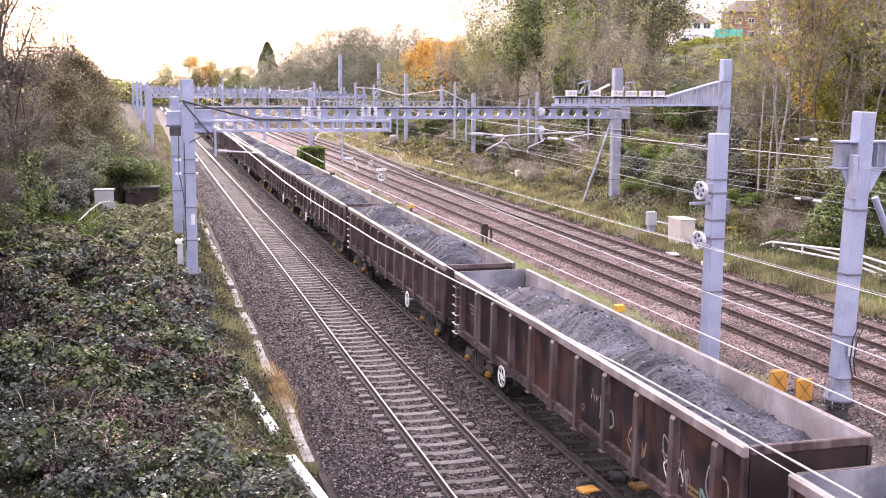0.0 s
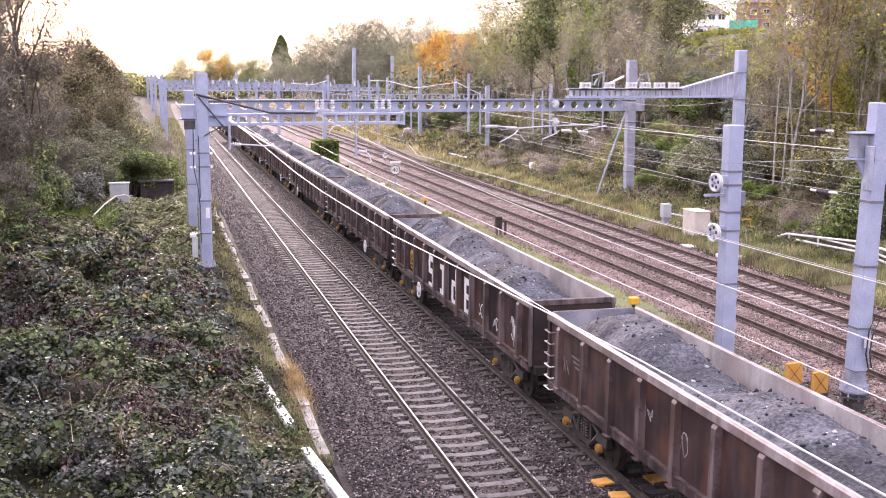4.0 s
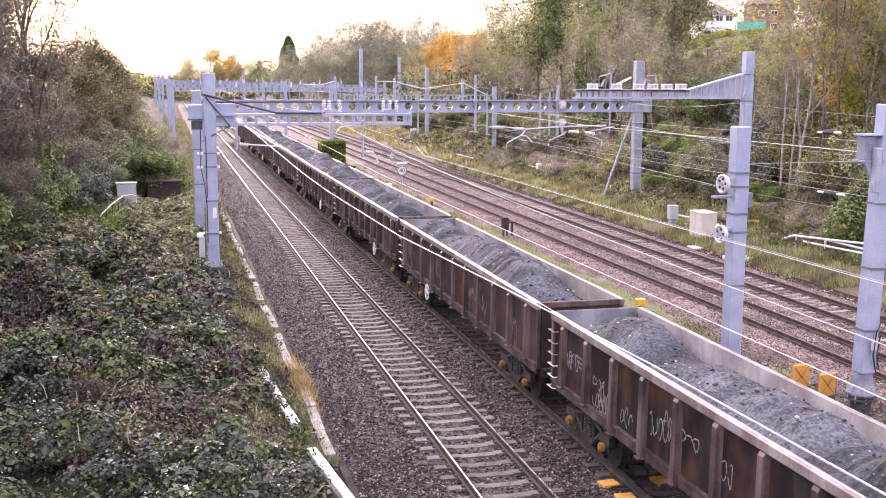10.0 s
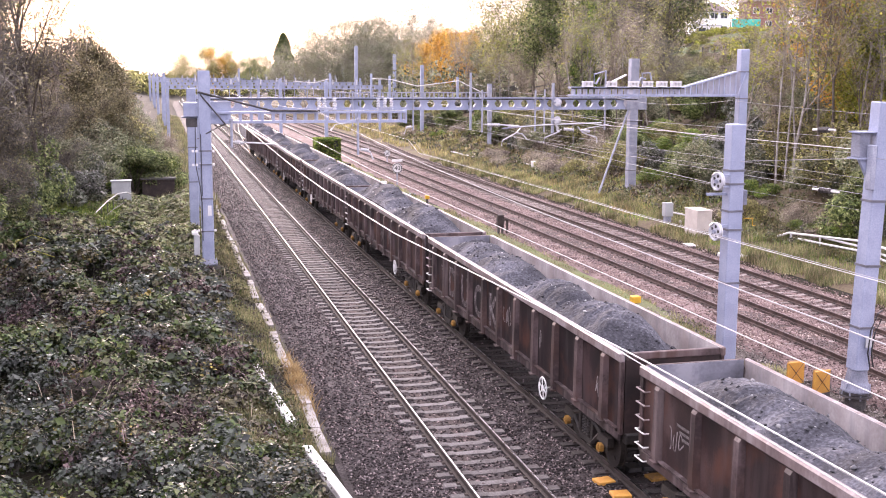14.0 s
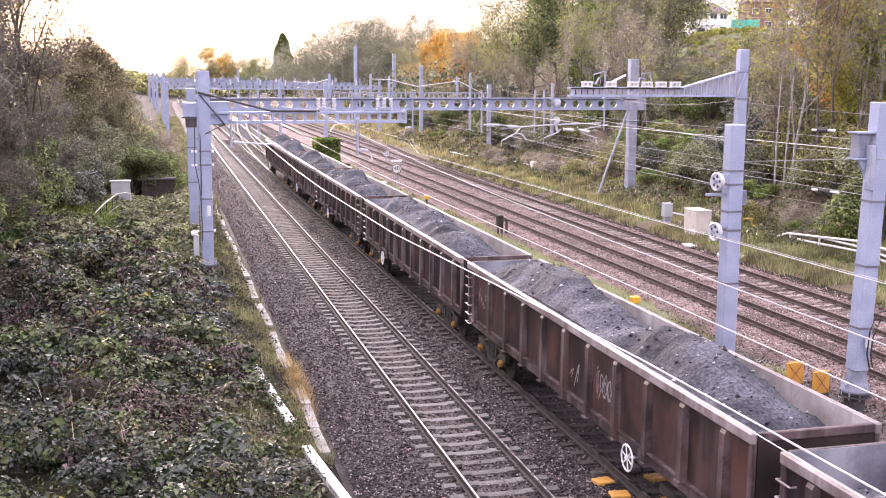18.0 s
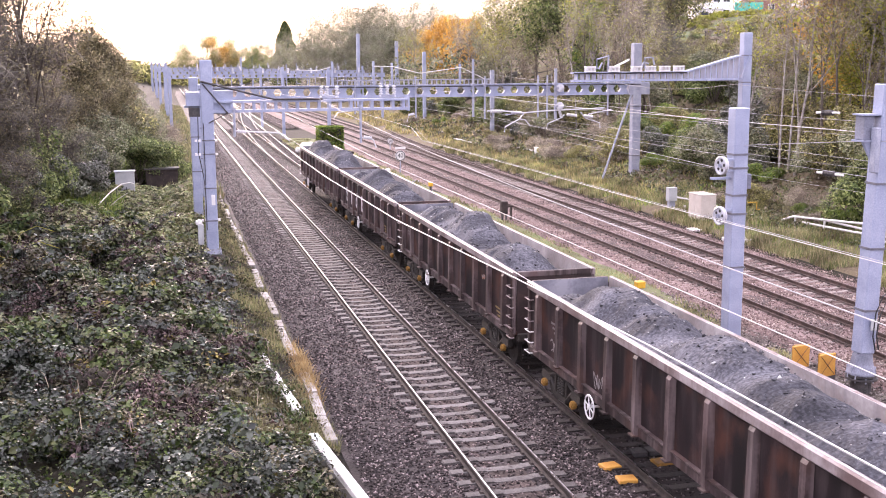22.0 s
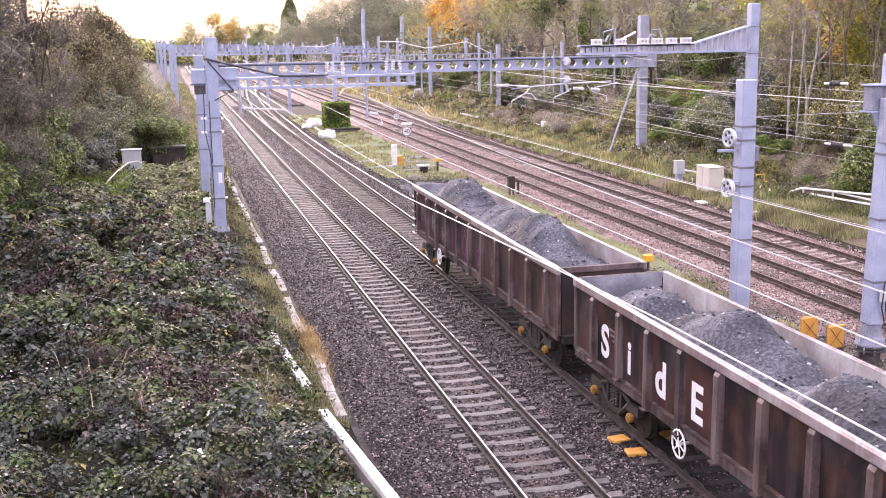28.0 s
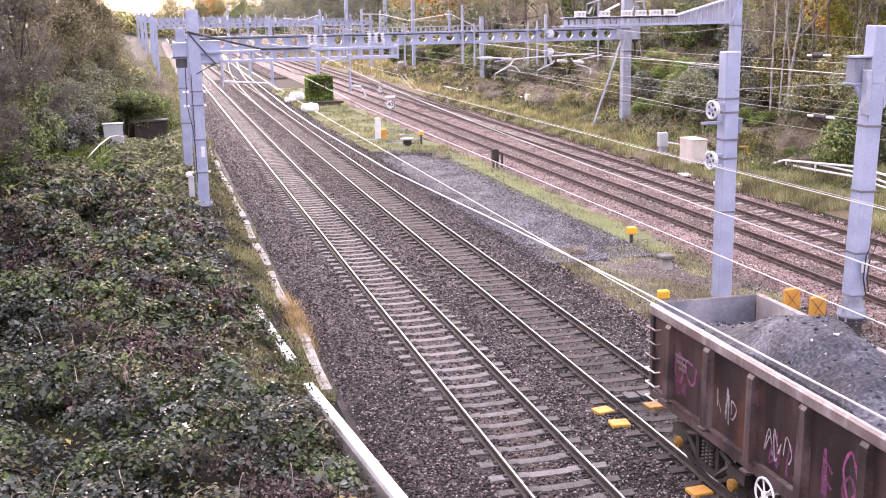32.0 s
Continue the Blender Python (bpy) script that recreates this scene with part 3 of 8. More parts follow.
def off_rails(c):
    ok = np.ones(len(c), bool)
    for x in (XA, XB, XC, XD):
        for s in (-1, 1):
            ok &= np.abs(c[:, 0] - x - s * GAUGE / 2) > 0.09
    ph = ((c[:, 1] - 9.3) / 0.645) % 1
    on_sl = (np.minimum(np.abs(c[:, 0] - XA), np.abs(c[:, 0] - XB)) < 1.15) & ((ph < 0.2) | (ph > 0.8))
    ok &= (np.abs(c[:, 0] - XA) > 0.5) | (np.random.default_rng(7).uniform(0, 1, len(c)) > 0.45)
    ok &= (np.abs(c[:, 0] - XB) > 0.62) | (np.random.default_rng(6).uniform(0, 1, len(c)) > 0.75)
    return ok & ~(on_sl & (np.random.default_rng(5).uniform(0, 1, len(c)) > 0.04))


stones("ballast_stones", 170000, 3.7, 12.9, 14, 150, -0.198, M["stones_dark"], "loose dark ballast stones round the sleepers", keep=off_rails, seed=11)
stones("ballast_stones", 65000, 18.4, 26.6, 22, 110, -0.198, M["stones_pink"], "loose pinkish ballast stones round the sleepers", keep=off_rails, seed=12)
M["stones_brown"] = leafy("stones_brown", [(0.03, 0.024, 0.022), (0.09, 0.072, 0.066), (0.18, 0.15, 0.14), (0.34, 0.30, 0.285)], 0.8, 0, 0.4)
stones("earth_stones", 30000, 12.6, 18.5, 15, 38, -0.30, M["stones_brown"], "mixed brown stones on bare earth", size=(0.02, 0.05), seed=14)
stones("gravel_stones", 24000, 12.6, 17.0, 35, 68, -0.27, M["stones_grey"], "loose pale grey gravel", size=(0.015, 0.045), seed=13)

# ---- the train ----
RIM_Z, SIDE_X = 2.86, 1.115
JOINTS = (-8.2, 9.7, 27.8, 45.7, 64.0, 81.8, 99.6, 117.2, 134.8, 152.33, 168.83, 183.1, 201.7)


def wheelset(parent, y):
    """An axle with two flanged wheels, as one part."""
    bm = bmesh.new()
    tube(bm, [(-0.95, 0, 0), (0.95, 0, 0)], 0.07, 8)
    for s in (-1, 1):
        disc(bm, (s * 0.745, 0, 0), (1, 0, 0), 0.46, 0.12, 20)
        disc(bm, (s * 0.69, 0, 0), (1, 0, 0), 0.49, 0.03, 20)
        for k in range(4):
            a = k * math.pi / 2 + 0.4
            disc(bm, (s * 0.81, 0.27 * math.cos(a), 0.27 * math.sin(a)), (1, 0, 0), 0.05, 0.03, 6)
    ob = part("wheelset", bm, M["bogie"], parent)
    ob.matrix_basis = pose(0, y, 0.46)
    return ob


def bogie(parent, y):
    frame_bm = boxes((-0.55, 0.55, -0.22, 0.22, 0.50, 0.86), (-0.85, 0.85, -0.16, 0.16, 0.62, 0.92))
    b = part("bogie", frame_bm, M["bogie"], parent, "grimy three-piece bogie with yellow axle ends")
    b.matrix_basis = pose(0, y, 0)
    for s in (-1, 1):
        bm = bmesh.new()
        x = s * 0.98
        for y0, y1, za, zb in ((-1.32, -0.72, 0.55, 0.74), (0.72, 1.32, 0.55, 0.74), (-0.36, 0.36, 0.28, 0.42)):
            box(bm, x - 0.08, x + 0.08, y0, y1, za, zb, 0.02)
        for sy in (-1, 1):
            tube(bm, [(x, sy * 0.76, 0.66), (x, sy * 0.34, 0.35)], 0.075, 6)
            tube(bm, [(x, sy * 0.80, 0.70), (x, sy * 0.30, 0.86)], 0.065, 6)
            box(bm, x - 0.06, x + 0.06, sy * 0.36 - 0.06, sy * 0.36 + 0.06, 0.38, 0.88)
        tube(bm, [(x, -0.34, 0.88), (x, 0.34, 0.88)], 0.07, 6)
        part("side_frame", bm, M["bogie"], b)
        for dy in (-0.14, 0.0, 0.14):
            bm = bmesh.new()
            tube(bm, [(x + s * 0.03, dy, 0.43 + 0.033 * k) for k in range(13)], [0.06 if k % 2 else 0.035 for k in range(13)], 8)
            part("spring", bm, M["bogie"], b)
        for sy in (-1, 1):
            bm = bmesh.new()
            disc(bm, (x + s * 0.11, sy * 1.0, 0.46), (1, 0, 0), 0.105, 0.10, 12)
            disc(bm, (x + s * 0.17, sy * 1.0, 0.46), (1, 0, 0), 0.06, 0.04, 8)
            part("axle_cap", bm, M["yellow_dirt_shade"], b, "dull yellow axle-box cover")
    return b


def handwheel(parent, y, side):
    bm = bmesh.new()
    x = side * (SIDE_X + 0.13)
    ring = [(x, 0.27 * math.cos(a * math.tau / 20), 0.27 * math.sin(a * math.tau / 20)) for a in range(21)]
    tube(bm, ring, 0.02, 6, False)
    for k in range(6):
        a = k * math.tau / 6 + 0.3
        tube(bm, [(x, 0, 0), (x, 0.26 * math.cos(a), 0.26 * math.sin(a))], 0.015, 5)
    disc(bm, (x, 0, 0), (1, 0, 0), 0.06, 0.06, 8)
    tube(bm, [(x, 0, 0), (x - side * 0.3, 0, 0)], 0.03, 6)
    ob = part("handbrake_wheel", bm, M["white_paint"], parent, "white spoked handbrake wheel")
    ob.matrix_basis = pose(0, y, 0.86)


def box_wagon(length, ribs, shade, ladders, inset=0.85):
    """A high-sided bogie box wagon, its middle at the origin, body of that length."""
    w = empty("box_wagon", pose(0, 0, 0), "rusty brown high-sided bogie box wagon with ribbed sides", "railway wagon", "wagons of the freight train")
    h = length / 2
    x = SIDE_X
    part("floor", boxes((-x, x, -h + 0.02, h - 0.02, 1.10, 1.18)), M["wagon"], w)
    for s in (-1, 1):
        a, b = sorted((s * x, s * (x - 0.028)))
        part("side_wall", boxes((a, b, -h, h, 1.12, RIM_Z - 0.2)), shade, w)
        a, b = sorted((s * (x - 0.032), s * (x - 0.045)))
        part("side_lining", boxes((a, b, -h + 0.06, h - 0.06, 1.2, RIM_Z - 0.008)), M["inside"], w, "scoured grey inside of the side")
        a, b = sorted((s * (x - 0.03), s * (x + 0.085)))
        bm = boxes((a, b, -h - 0.02, h + 0.02, RIM_Z - 0.21, RIM_Z), bevel=0.03)
        part("top_rim", bm, M["rim"], w, "worn pinkish steel top rail")
        a, b = sorted((s * (x - 0.02), s * (x + 0.05)))
        part("sole_bar", boxes((a, b, -h + 0.05, h - 0.05, 0.98, 1.16), bevel=0.012), M["wagon_rib"], w)
        a, b = sorted((s * (x + 0.002), s * (x + 0.10)))
        part("ledge", boxes((a, b, -h + 0.1, h - 0.1, 1.215, 1.24)), M["wagon_rib"], w, "thin ledge along the side's foot")
        for i in range(ribs):
            y = -h + inset + (length - 2 * inset) * i / (ribs - 1)
            low = 1.02 if 0.22 < (y + h) / length < 0.78 else 1.20
            bm = bmesh.new()
            v = []
            for z, o in ((low, 0.12), (low + 0.10, 0.14), (RIM_Z - 0.27, 0.12), (RIM_Z - 0.21, 0.08)):
                v.append([bm.verts.new(p) for p in ((s * x, y - 0.115, z), (s * (x + o), y - 0.085, z), (s * (x + o), y + 0.085, z), (s * x, y + 0.115, z))])
            for q, t in zip(v, v[1:]):
                for k in range(3):
                    bm.faces.new((q[k], q[k + 1], t[k + 1], t[k]))
            bm.faces.new(v[0])
            bm.faces.new(v[-1][::-1])
            bmesh.ops.recalc_face_normals(bm, faces=bm.faces[:])
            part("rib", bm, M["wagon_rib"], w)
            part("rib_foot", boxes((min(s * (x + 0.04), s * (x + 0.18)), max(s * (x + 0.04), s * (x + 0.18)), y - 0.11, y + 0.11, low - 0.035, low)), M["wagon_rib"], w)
    for e in (-1, 1):
        a, b = sorted((e * h, e * (h - 0.05)))
        part("end_wall", boxes((-x + 0.052, x - 0.052, a, b, 1.12, RIM_Z - 0.15)), M["wagon_end"], w)
        a, b = sorted((e * (h - 0.053), e * (h - 0.063)))
        part("end_lining", boxes((-x + 0.07, x - 0.07, a, b, 1.2, RIM_Z - 0.012)), M["inside_blue"], w, "scoured bluish grey inside of the end")
        a, b = sorted((e * (h - 0.06), e * (h + 0.03)))
        part("end_rim", boxes((-x + 0.06, x - 0.06, a, b, RIM_Z - 0.16, RIM_Z - 0.004), bevel=0.015), M["wagon_rib"], w)
        for ex in (-1, 1):
            a, b = sorted((e * (h - 0.12), e * (h + 0.02)))
            c, d = sorted((ex * (x - 0.03), ex * (x + 0.05)))
            part("corner_post", boxes((c, d, a, b, 1.12, RIM_Z - 0.17), bevel=0.012), M["wagon_rib"], w)
        a, b = sorted((e * (h - 0.1), e * (h + 0.12)))
        part("headstock", boxes((-x + 0.06, x - 0.06, a, b, 0.92, 1.14), bevel=0.02), M["bogie"], w)
        bm = tubes(([(0, e * (h + 0.1), 0.95), (0, e * (h + 0.52), 0.95)], 0.09), sides=8)
        box(bm, -0.13, 0.13, min(e * (h + 0.4), e * (h + 0.6)), max(e * (h + 0.4), e * (h + 0.6)), 0.83, 1.08, 0.03)
        part("coupler", bm, M["steel_dark"], w)
        bm = tubes(([(0.3, e * (h + 0.1), 1.0), (0.3, e * (h + 0.35), 0.8), (0.1, e * (h + 0.55), 0.75)], 0.025))
        part("brake_hose", bm, M["black"], w)
        if ladders == 2 or (ladders in (1, 3) and e > 0):
            for k in range(6 if e > 0 or ladders > 1 else 5):
                z = 1.02 + 0.28 * k
                y = e * (h - 0.2)
                bm = tubes(([(-x - 0.02, y - 0.19, z), (-x - 0.13, y - 0.19, z), (-x - 0.13, y + 0.19, z), (-x - 0.02, y + 0.19, z)], 0.017))
                part("rung", bm, M["white_paint"] if e > 0 and k < 3 else M["rim"], w)
    for e in (-1, 1):
        b = bogie(w, e * (h - 2.15))
        for dy in (-1.0, 1.0):
            wheelset(b, dy)
    part("centre_sill", boxes((-0.24, 0.24, -h + 0.3, h - 0.3, 0.72, 1.09)), M["bogie"], w)
    for k in range(5):
        y = (k - 2) * (length - 9.0) / 5
        part("cross_member", boxes((-x + 0.1, x - 0.1, y - 0.09, y + 0.09, 0.8, 1.09)), M["bogie"], w)
    part("brake_cylinder", tubes(([(-0.55, 0.6, 0.78), (-0.55, 1.5, 0.78)], 0.2), sides=12), M["bogie"], w)
    part("brake_pipe", tubes(([(-0.7, -h + 3.6, 0.8), (-0.7, h - 3.6, 0.8)], 0.03), ([(0.3, -1.6, 0.75), (0.3, -0.4, 0.75)], 0.2), sides=8), M["bogie"], w)
    return w


def spoil_load(length, seed, fill):
    """The heaped load of one wagon: a lumpy heap with several humps, lower at the ends."""
    h, x = length / 2 - 0.09, SIDE_X - 0.07
    nx, ny = 22, int(length * 9)
    rng = random.Random(seed)
    count = rng.choice((3, 4, 4, 5))
    humps = [(rng.uniform(-0.3, 0.1), -h + 1.6 + (2 * h - 3.2) * (i + 0.5 + rng.uniform(-0.22, 0.22)) / count, rng.uniform(0.4, 0.68), (2 * h - 3.2) / count * rng.uniform(0.40, 0.58)) for i in range(count)]
    verts, faces = [], []
    for j in range(ny + 1):
        y = -h + 2 * h * j / ny
        endf = min(1.0, min(y + h, h - y) / 1.6)
        for i in range(nx + 1):
            px = -x + 2 * x * i / nx
            side = 1 - (abs(px) / x) ** 2.2
            z = fill - 0.07 - (0.5 if seed != 41 else 0.3) * (1 - endf) ** 1.4 - (0.12 if px > 0 else 0.03) * (1 - side) - (0.16 if px > 0 else 0.10) * px / x
            for hx, hy, hh, hw in humps:
                z += hh * (side if px > 0 else 0.55 + 0.45 * side) * math.exp(-((px - hx) / 0.8) ** 4 - abs((y - hy) / hw) ** 3.2)
            z += 0.07 * noise.noise((px * 1.6, y * 1.6, seed)) - 0.10 * abs(noise.noise((px * 1.1, y * 0.9, seed + 9))) + 0.03 * noise.noise((px * 5, y * 5, seed)) + 0.012 * noise.noise((px * 15, y * 15, seed)) - 0.05 * max(0.0, math.sin(y * 2.6 + px * 1.4 + 2.2 * noise.noise((px * 0.8, y * 0.4, seed + 3))) - 0.78) / 0.22
            tread = noise.noise((px * 0.5, y * 0.22, seed + 21))
            if tread > 0.02 and abs(px + 0.15) < 0.62:
                step = (y * 1.9 + seed) % 1
                z += min(1.0, (tread - 0.02) * 6) * (0.05 * (0.5 - step) - (0.05 if step < 0.14 else 0.0))
            if y > h - 2.2 and px > 0:
                z -= 0.12
            verts.append((px, y, min(RIM_Z + 0.62 - 0.58 * (abs(px) / x) ** 4, max(1.3, z))))
    w = nx + 1
    for j in range(ny):
        for i in range(nx):
            faces.append((j * w + i, j * w + i + 1, (j + 1) * w + i + 1, (j + 1) * w + i))
    k = len(verts)
    edge = [j * w for j in range(ny + 1)], [j * w + nx for j in range(ny + 1)]
    verts += [(v[0], v[1], 1.19) for v in (verts[0], verts[nx], verts[ny * w + nx], verts[ny * w])]
    faces += [(k, k + 3, k + 2, k + 1), tuple([k, *range(0, nx + 1), k + 1]), tuple([k + 3, *range(ny * w, ny * w + nx + 1), k + 2][::-1]),
              tuple([k, *edge[0], k + 3][::-1]), tuple([k + 1, *edge[1], k + 2])]
    me = mesh_from("spoil_load", verts, faces, M["coal"])
    load = tagged(new("spoil_load", me), "heaped dark grey spoil and ash with pale lumps", "load", "loads of the wagons")
    g = np.random.default_rng(seed)
    n = 2000
    px, py = g.uniform(-x * 0.93, x * 0.93, n), g.uniform(-h * 0.97, h * 0.97, n)
    ii, jj = np.clip(((px + x) / (2 * x) * nx).round().astype(int), 0, nx), np.clip(((py + h) / (2 * h) * ny).round().astype(int), 0, ny)
    top = np.array([v[2] for v in verts[:k]])[jj * w + ii]
    c = np.stack([px, py, top + 0.005], 1)
    octa = np.array([(1, 0, 0), (0, 1, 0), (-1, 0, 0), (0, -1, 0), (0, 0, 0.7), (0, 0, -0.7)])
    r = (0.008 + 0.05 * g.uniform(0, 1, n) ** 6)[:, None, None]
    v = (octa[None] * g.uniform(0.6, 1.4, (n, 6, 1)) + g.normal(0, 0.2, (n, 6, 3))) * r + c[:, None]
    tris = ((0, 1, 4), (1, 2, 4), (2, 3, 4), (3, 0, 4), (1, 0, 5), (2, 1, 5), (3, 2, 5), (0, 3, 5))
    ob = child("loose_spoil", soup("loose_spoil", v, 6, tris, M["lumps"]), load, "loose pale and dark lumps")
    ob["kind"] = "stuff"
    return load


# red-brown panels, also darkened for the shade between the ribs
M["wagon_red"] = material("wagon_red_brown_shaded", [(0.007, 0.0032, 0.003), (0.018, 0.0078, 0.0072), (0.036, 0.0165, 0.0145), (0.08, 0.047, 0.041)], 1.1, 0.6, 0.06, 34, spread=0.14, stretch=(1, 1, 0.6), grain=0.16)
weathered(M["wagon_red"], (0.10, 0.036, 0.02), (0.07, 0.05, 0.047), 0.8, 0.5)
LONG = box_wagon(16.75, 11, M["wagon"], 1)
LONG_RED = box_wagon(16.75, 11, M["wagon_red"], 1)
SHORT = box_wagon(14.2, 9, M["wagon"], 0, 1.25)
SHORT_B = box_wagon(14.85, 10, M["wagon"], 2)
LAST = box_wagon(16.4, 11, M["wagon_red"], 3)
WHEEL_FROM_REAR = (5.4, 5.5, 12.6, 5.5, 12.6, 5.4, 12.7, 12.6, 4.93, 5.9, 5.8, 5.5)
used = set()
WAGONS, LOADS = [], []
for i, (y0, y1) in enumerate(zip(JOINTS, JOINTS[1:])):
    span = y1 - y0
    proto = LAST if i == 11 else SHORT_B if i == 9 else SHORT if span < 16.5 else LONG_RED if i in (2, 5, 7) else LONG
    w = proto if proto not in used else copy_thing(proto, pose(XB, (y0 + y1) / 2, 0))
    used.add(proto)
    w.matrix_basis = pose(XB, (y0 + y1) / 2, 0)
    body = 14.85 if proto is SHORT_B else 16.4 if proto is LAST else 14.2 if proto is SHORT else 16.75
    ld = spoil_load(body, 30 + i, (2.66, 2.7, 2.72, 2.62, 2.7, 2.68, 2.7, 2.82, 2.8, 2.74, 2.6, 2.76)[i])
    ld.matrix_basis = pose(XB, (y0 + y1) / 2, 0)
    WAGONS.append(w)
    LOADS.append(ld)
for i, w in enumerate(WAGONS):
    handwheel(w, (JOINTS[i + 1] - JOINTS[i]) / 2 - WHEEL_FROM_REAR[i], -1)

# ---- overhead line ----
def mast(x, y, z0, z1, w, d, lean=0.0, label="", bands=(), base=True, sunk=True, mat="galv", group="overhead line masts"):
    """A square hollow steel mast on a bolted foot, with dark straps."""
    m = empty("overhead_line_mast", pose(x, y, z0, 0, lean, 0), label or "pale galvanised square steel overhead line mast", "mast", group)
    h = z1 - z0
    col = part("column", boxes((-w / 2, w / 2, -d / 2, d / 2, 0.0, h), bevel=0.03), M[mat], m)
    if base:
        part("base_plate", boxes((-w * 0.72, w * 0.72, -d * 0.72, d * 0.72, -0.02, 0.05), bevel=0.01), M["dark_zinc"], m)
        part("foot_collar", boxes((-w * 0.66, w * 0.66, -d * 0.66, d * 0.66, 0.05, 0.30, 0.1)), M["dark_zinc"], m)
        for sx in (-1, 1):
            for sy in (-1, 1):
                part("bolt", tubes(([(sx * w * 0.68, sy * d * 0.68, 0.05), (sx * w * 0.68, sy * d * 0.68, 0.2)], 0.03)), M["galv_old"], m)
        if sunk:
            part("foundation", boxes((-w * 0.7, w * 0.7, -d * 0.7, d * 0.7, -0.8, -0.02)), M["steel_dark"], m)
    for z in bands:
        part("strap", boxes((-w / 2 - 0.015, w / 2 + 0.015, -d / 2 - 0.015, d / 2 + 0.015, z - z0 - 0.03, z - z0 + 0.03)), M["band"], m)
    return m


def insulator(bm, a, b, r=0.07, n=5):
    """A ribbed insulator, turned in one piece."""
    a, b = Vector(a), Vector(b)
    pts, radii = [], []
    for k in range(n):
        for f, w in ((0.12, 0.4), (0.28, 1.0), (0.72, 1.0), (0.88, 0.4)):
            pts.append(a + (b - a) * (k + f) / n)
            radii.append(r * w)
    tube(bm, pts, radii, 8)


def castellated(x0, x1, y, z0, z1, n, parent, thick=0.16):
    """A deep beam with a row of round holes through its web."""
    bm = bmesh.new()
    cell = (x1 - x0) / n
    zc, r = (z0 + z1) / 2, (z1 - z0) * 0.37
    for i in range(n):
        xa, xb = x0 + i * cell, x0 + (i + 1) * cell
        xc = (xa + xb) / 2
        for yy, flip in ((y - thick / 2, False), (y + thick / 2, True)):
            hole = [(xc + r * dx, zc + r * dz) for dx, dz in ((1.0, 0.0), (0.5, 0.866), (0.0, 0.866), (-0.5, 0.866), (-1.0, 0.0), (-0.5, -0.866), (0.0, -0.866), (0.5, -0.866))]
            rim = [(xb, zc + 0.0), (xb, z1), (xc, z1), (xa, z1), (xa, zc), (xa, z0), (xc, z0), (xb, z0)]
            hv = [bm.verts.new((p[0], yy, p[1])) for p in hole]
            rv = [bm.verts.new((p[0], yy, p[1])) for p in rim]
            for k in range(8):
                f = (rv[k], rv[(k + 1) % 8], hv[k])
                bm.faces.new(f if not flip else f[::-1])
                g = (hv[k], rv[(k + 1) % 8], hv[(k + 1) % 8])
                bm.faces.new(g if not flip else g[::-1])
            if not flip:
                front = hv
            else:
                for k in range(8):
                    bm.faces.new((front[k], front[(k + 1) % 8], hv[(k + 1) % 8], hv[k]))
    bmesh.ops.remove_doubles(bm, verts=bm.verts[:], dist=0.001)
    ob = part("web", bm, M["galv"], parent)
    part("flange", boxes((x0, x1, y - 0.16, y + 0.16, z1, z1 + 0.05)), M["galv"], parent)
    part("flange", boxes((x0, x1, y - 0.16, y + 0.16, z0 - 0.05, z0)), M["galv"], parent)
    return ob


def dropper(x, y, ztop, zlow, arm_to, parent_label="galvanised drop tube with registration arm"):
    """A tube under a boom that holds the wire off with an arm and an insulator."""
    t = empty("drop_tube", pose(x, y, 0), parent_label, "overhead line fitting", "drop tubes of the booms")
    part("tube", tubes(([(0, 0, zlow), (0, 0, ztop)], 0.055), sides=8), M["galv_old"], t)
    part("clamp", boxes((-0.075, 0.075, -0.075, 0.075, ztop - 0.06, ztop + 0.05), bevel=0.01), M["galv_old"], t)
    dx = arm_to - x
    s = 1 if dx > 0 else -1
    bm = tubes(([(0, 0, zlow + 0.25), (dx * 0.8, 0, zlow + 0.12), (dx, 0, zlow - 0.25)], 0.035))
    part("registration_arm", bm, M["insulator"], t)
    bm = bmesh.new()
    insulator(bm, (s * 0.12, 0, zlow + 0.24), (s * 0.5, 0, zlow + 0.19), 0.085)
    part("insulator", bm, M["insulator"], t)
    return t


# near line of structures
mast(1.87, 49.3, 0.10, 8.62, 0.52, 0.5, 0.0, "pale galvanised steel mast carrying a lattice cantilever", bands=(1.6, 3.05, 4.55, 5.15))
# cantilever from that mast over two lines
arm = empty("lattice_cantilever", pose(0, 49.3, 0), "pale galvanised Vierendeel cantilever arm with sloping tie", "overhead line boom", "booms over the lines")
part("top_chord", boxes((2.1, 10.8, -0.24, 0.24, 6.76, 6.86)), M["galv"], arm)
part("bottom_chord", boxes((2.1, 10.8, -0.24, 0.24, 6.34, 6.46)), M["galv"], arm)
for i in range(18):
    cx = 2.45 + i * 0.48
    part("web_plate", boxes((cx - 0.06, cx + 0.06, -0.2, 0.2, 6.46, 6.76)), M["galv"], arm)
part("end_plate", boxes((10.8, 10.88, -0.26, 0.26, 6.3, 6.9)), M["galv"], arm)
part("sloping_tie", tubes(([(1.62, -0.28, 7.70), (4.75, -0.28, 6.90), (6.9, -0.28, 6.88)], 0.045), sides=8), M["steel_dark"], arm, "dark sloping tie")
part("brace", tubes(([(1.7, -0.27, 7.6), (2.75, -0.27, 6.3)], 0.035), ([(1.9, -0.27, 5.9), (2.75, -0.27, 6.35)], 0.03)), M["steel_dark"], arm)
part("root_plate", boxes((2.13, 3.0, -0.12, 0.12, 6.3, 7.3)), M["galv"], arm)
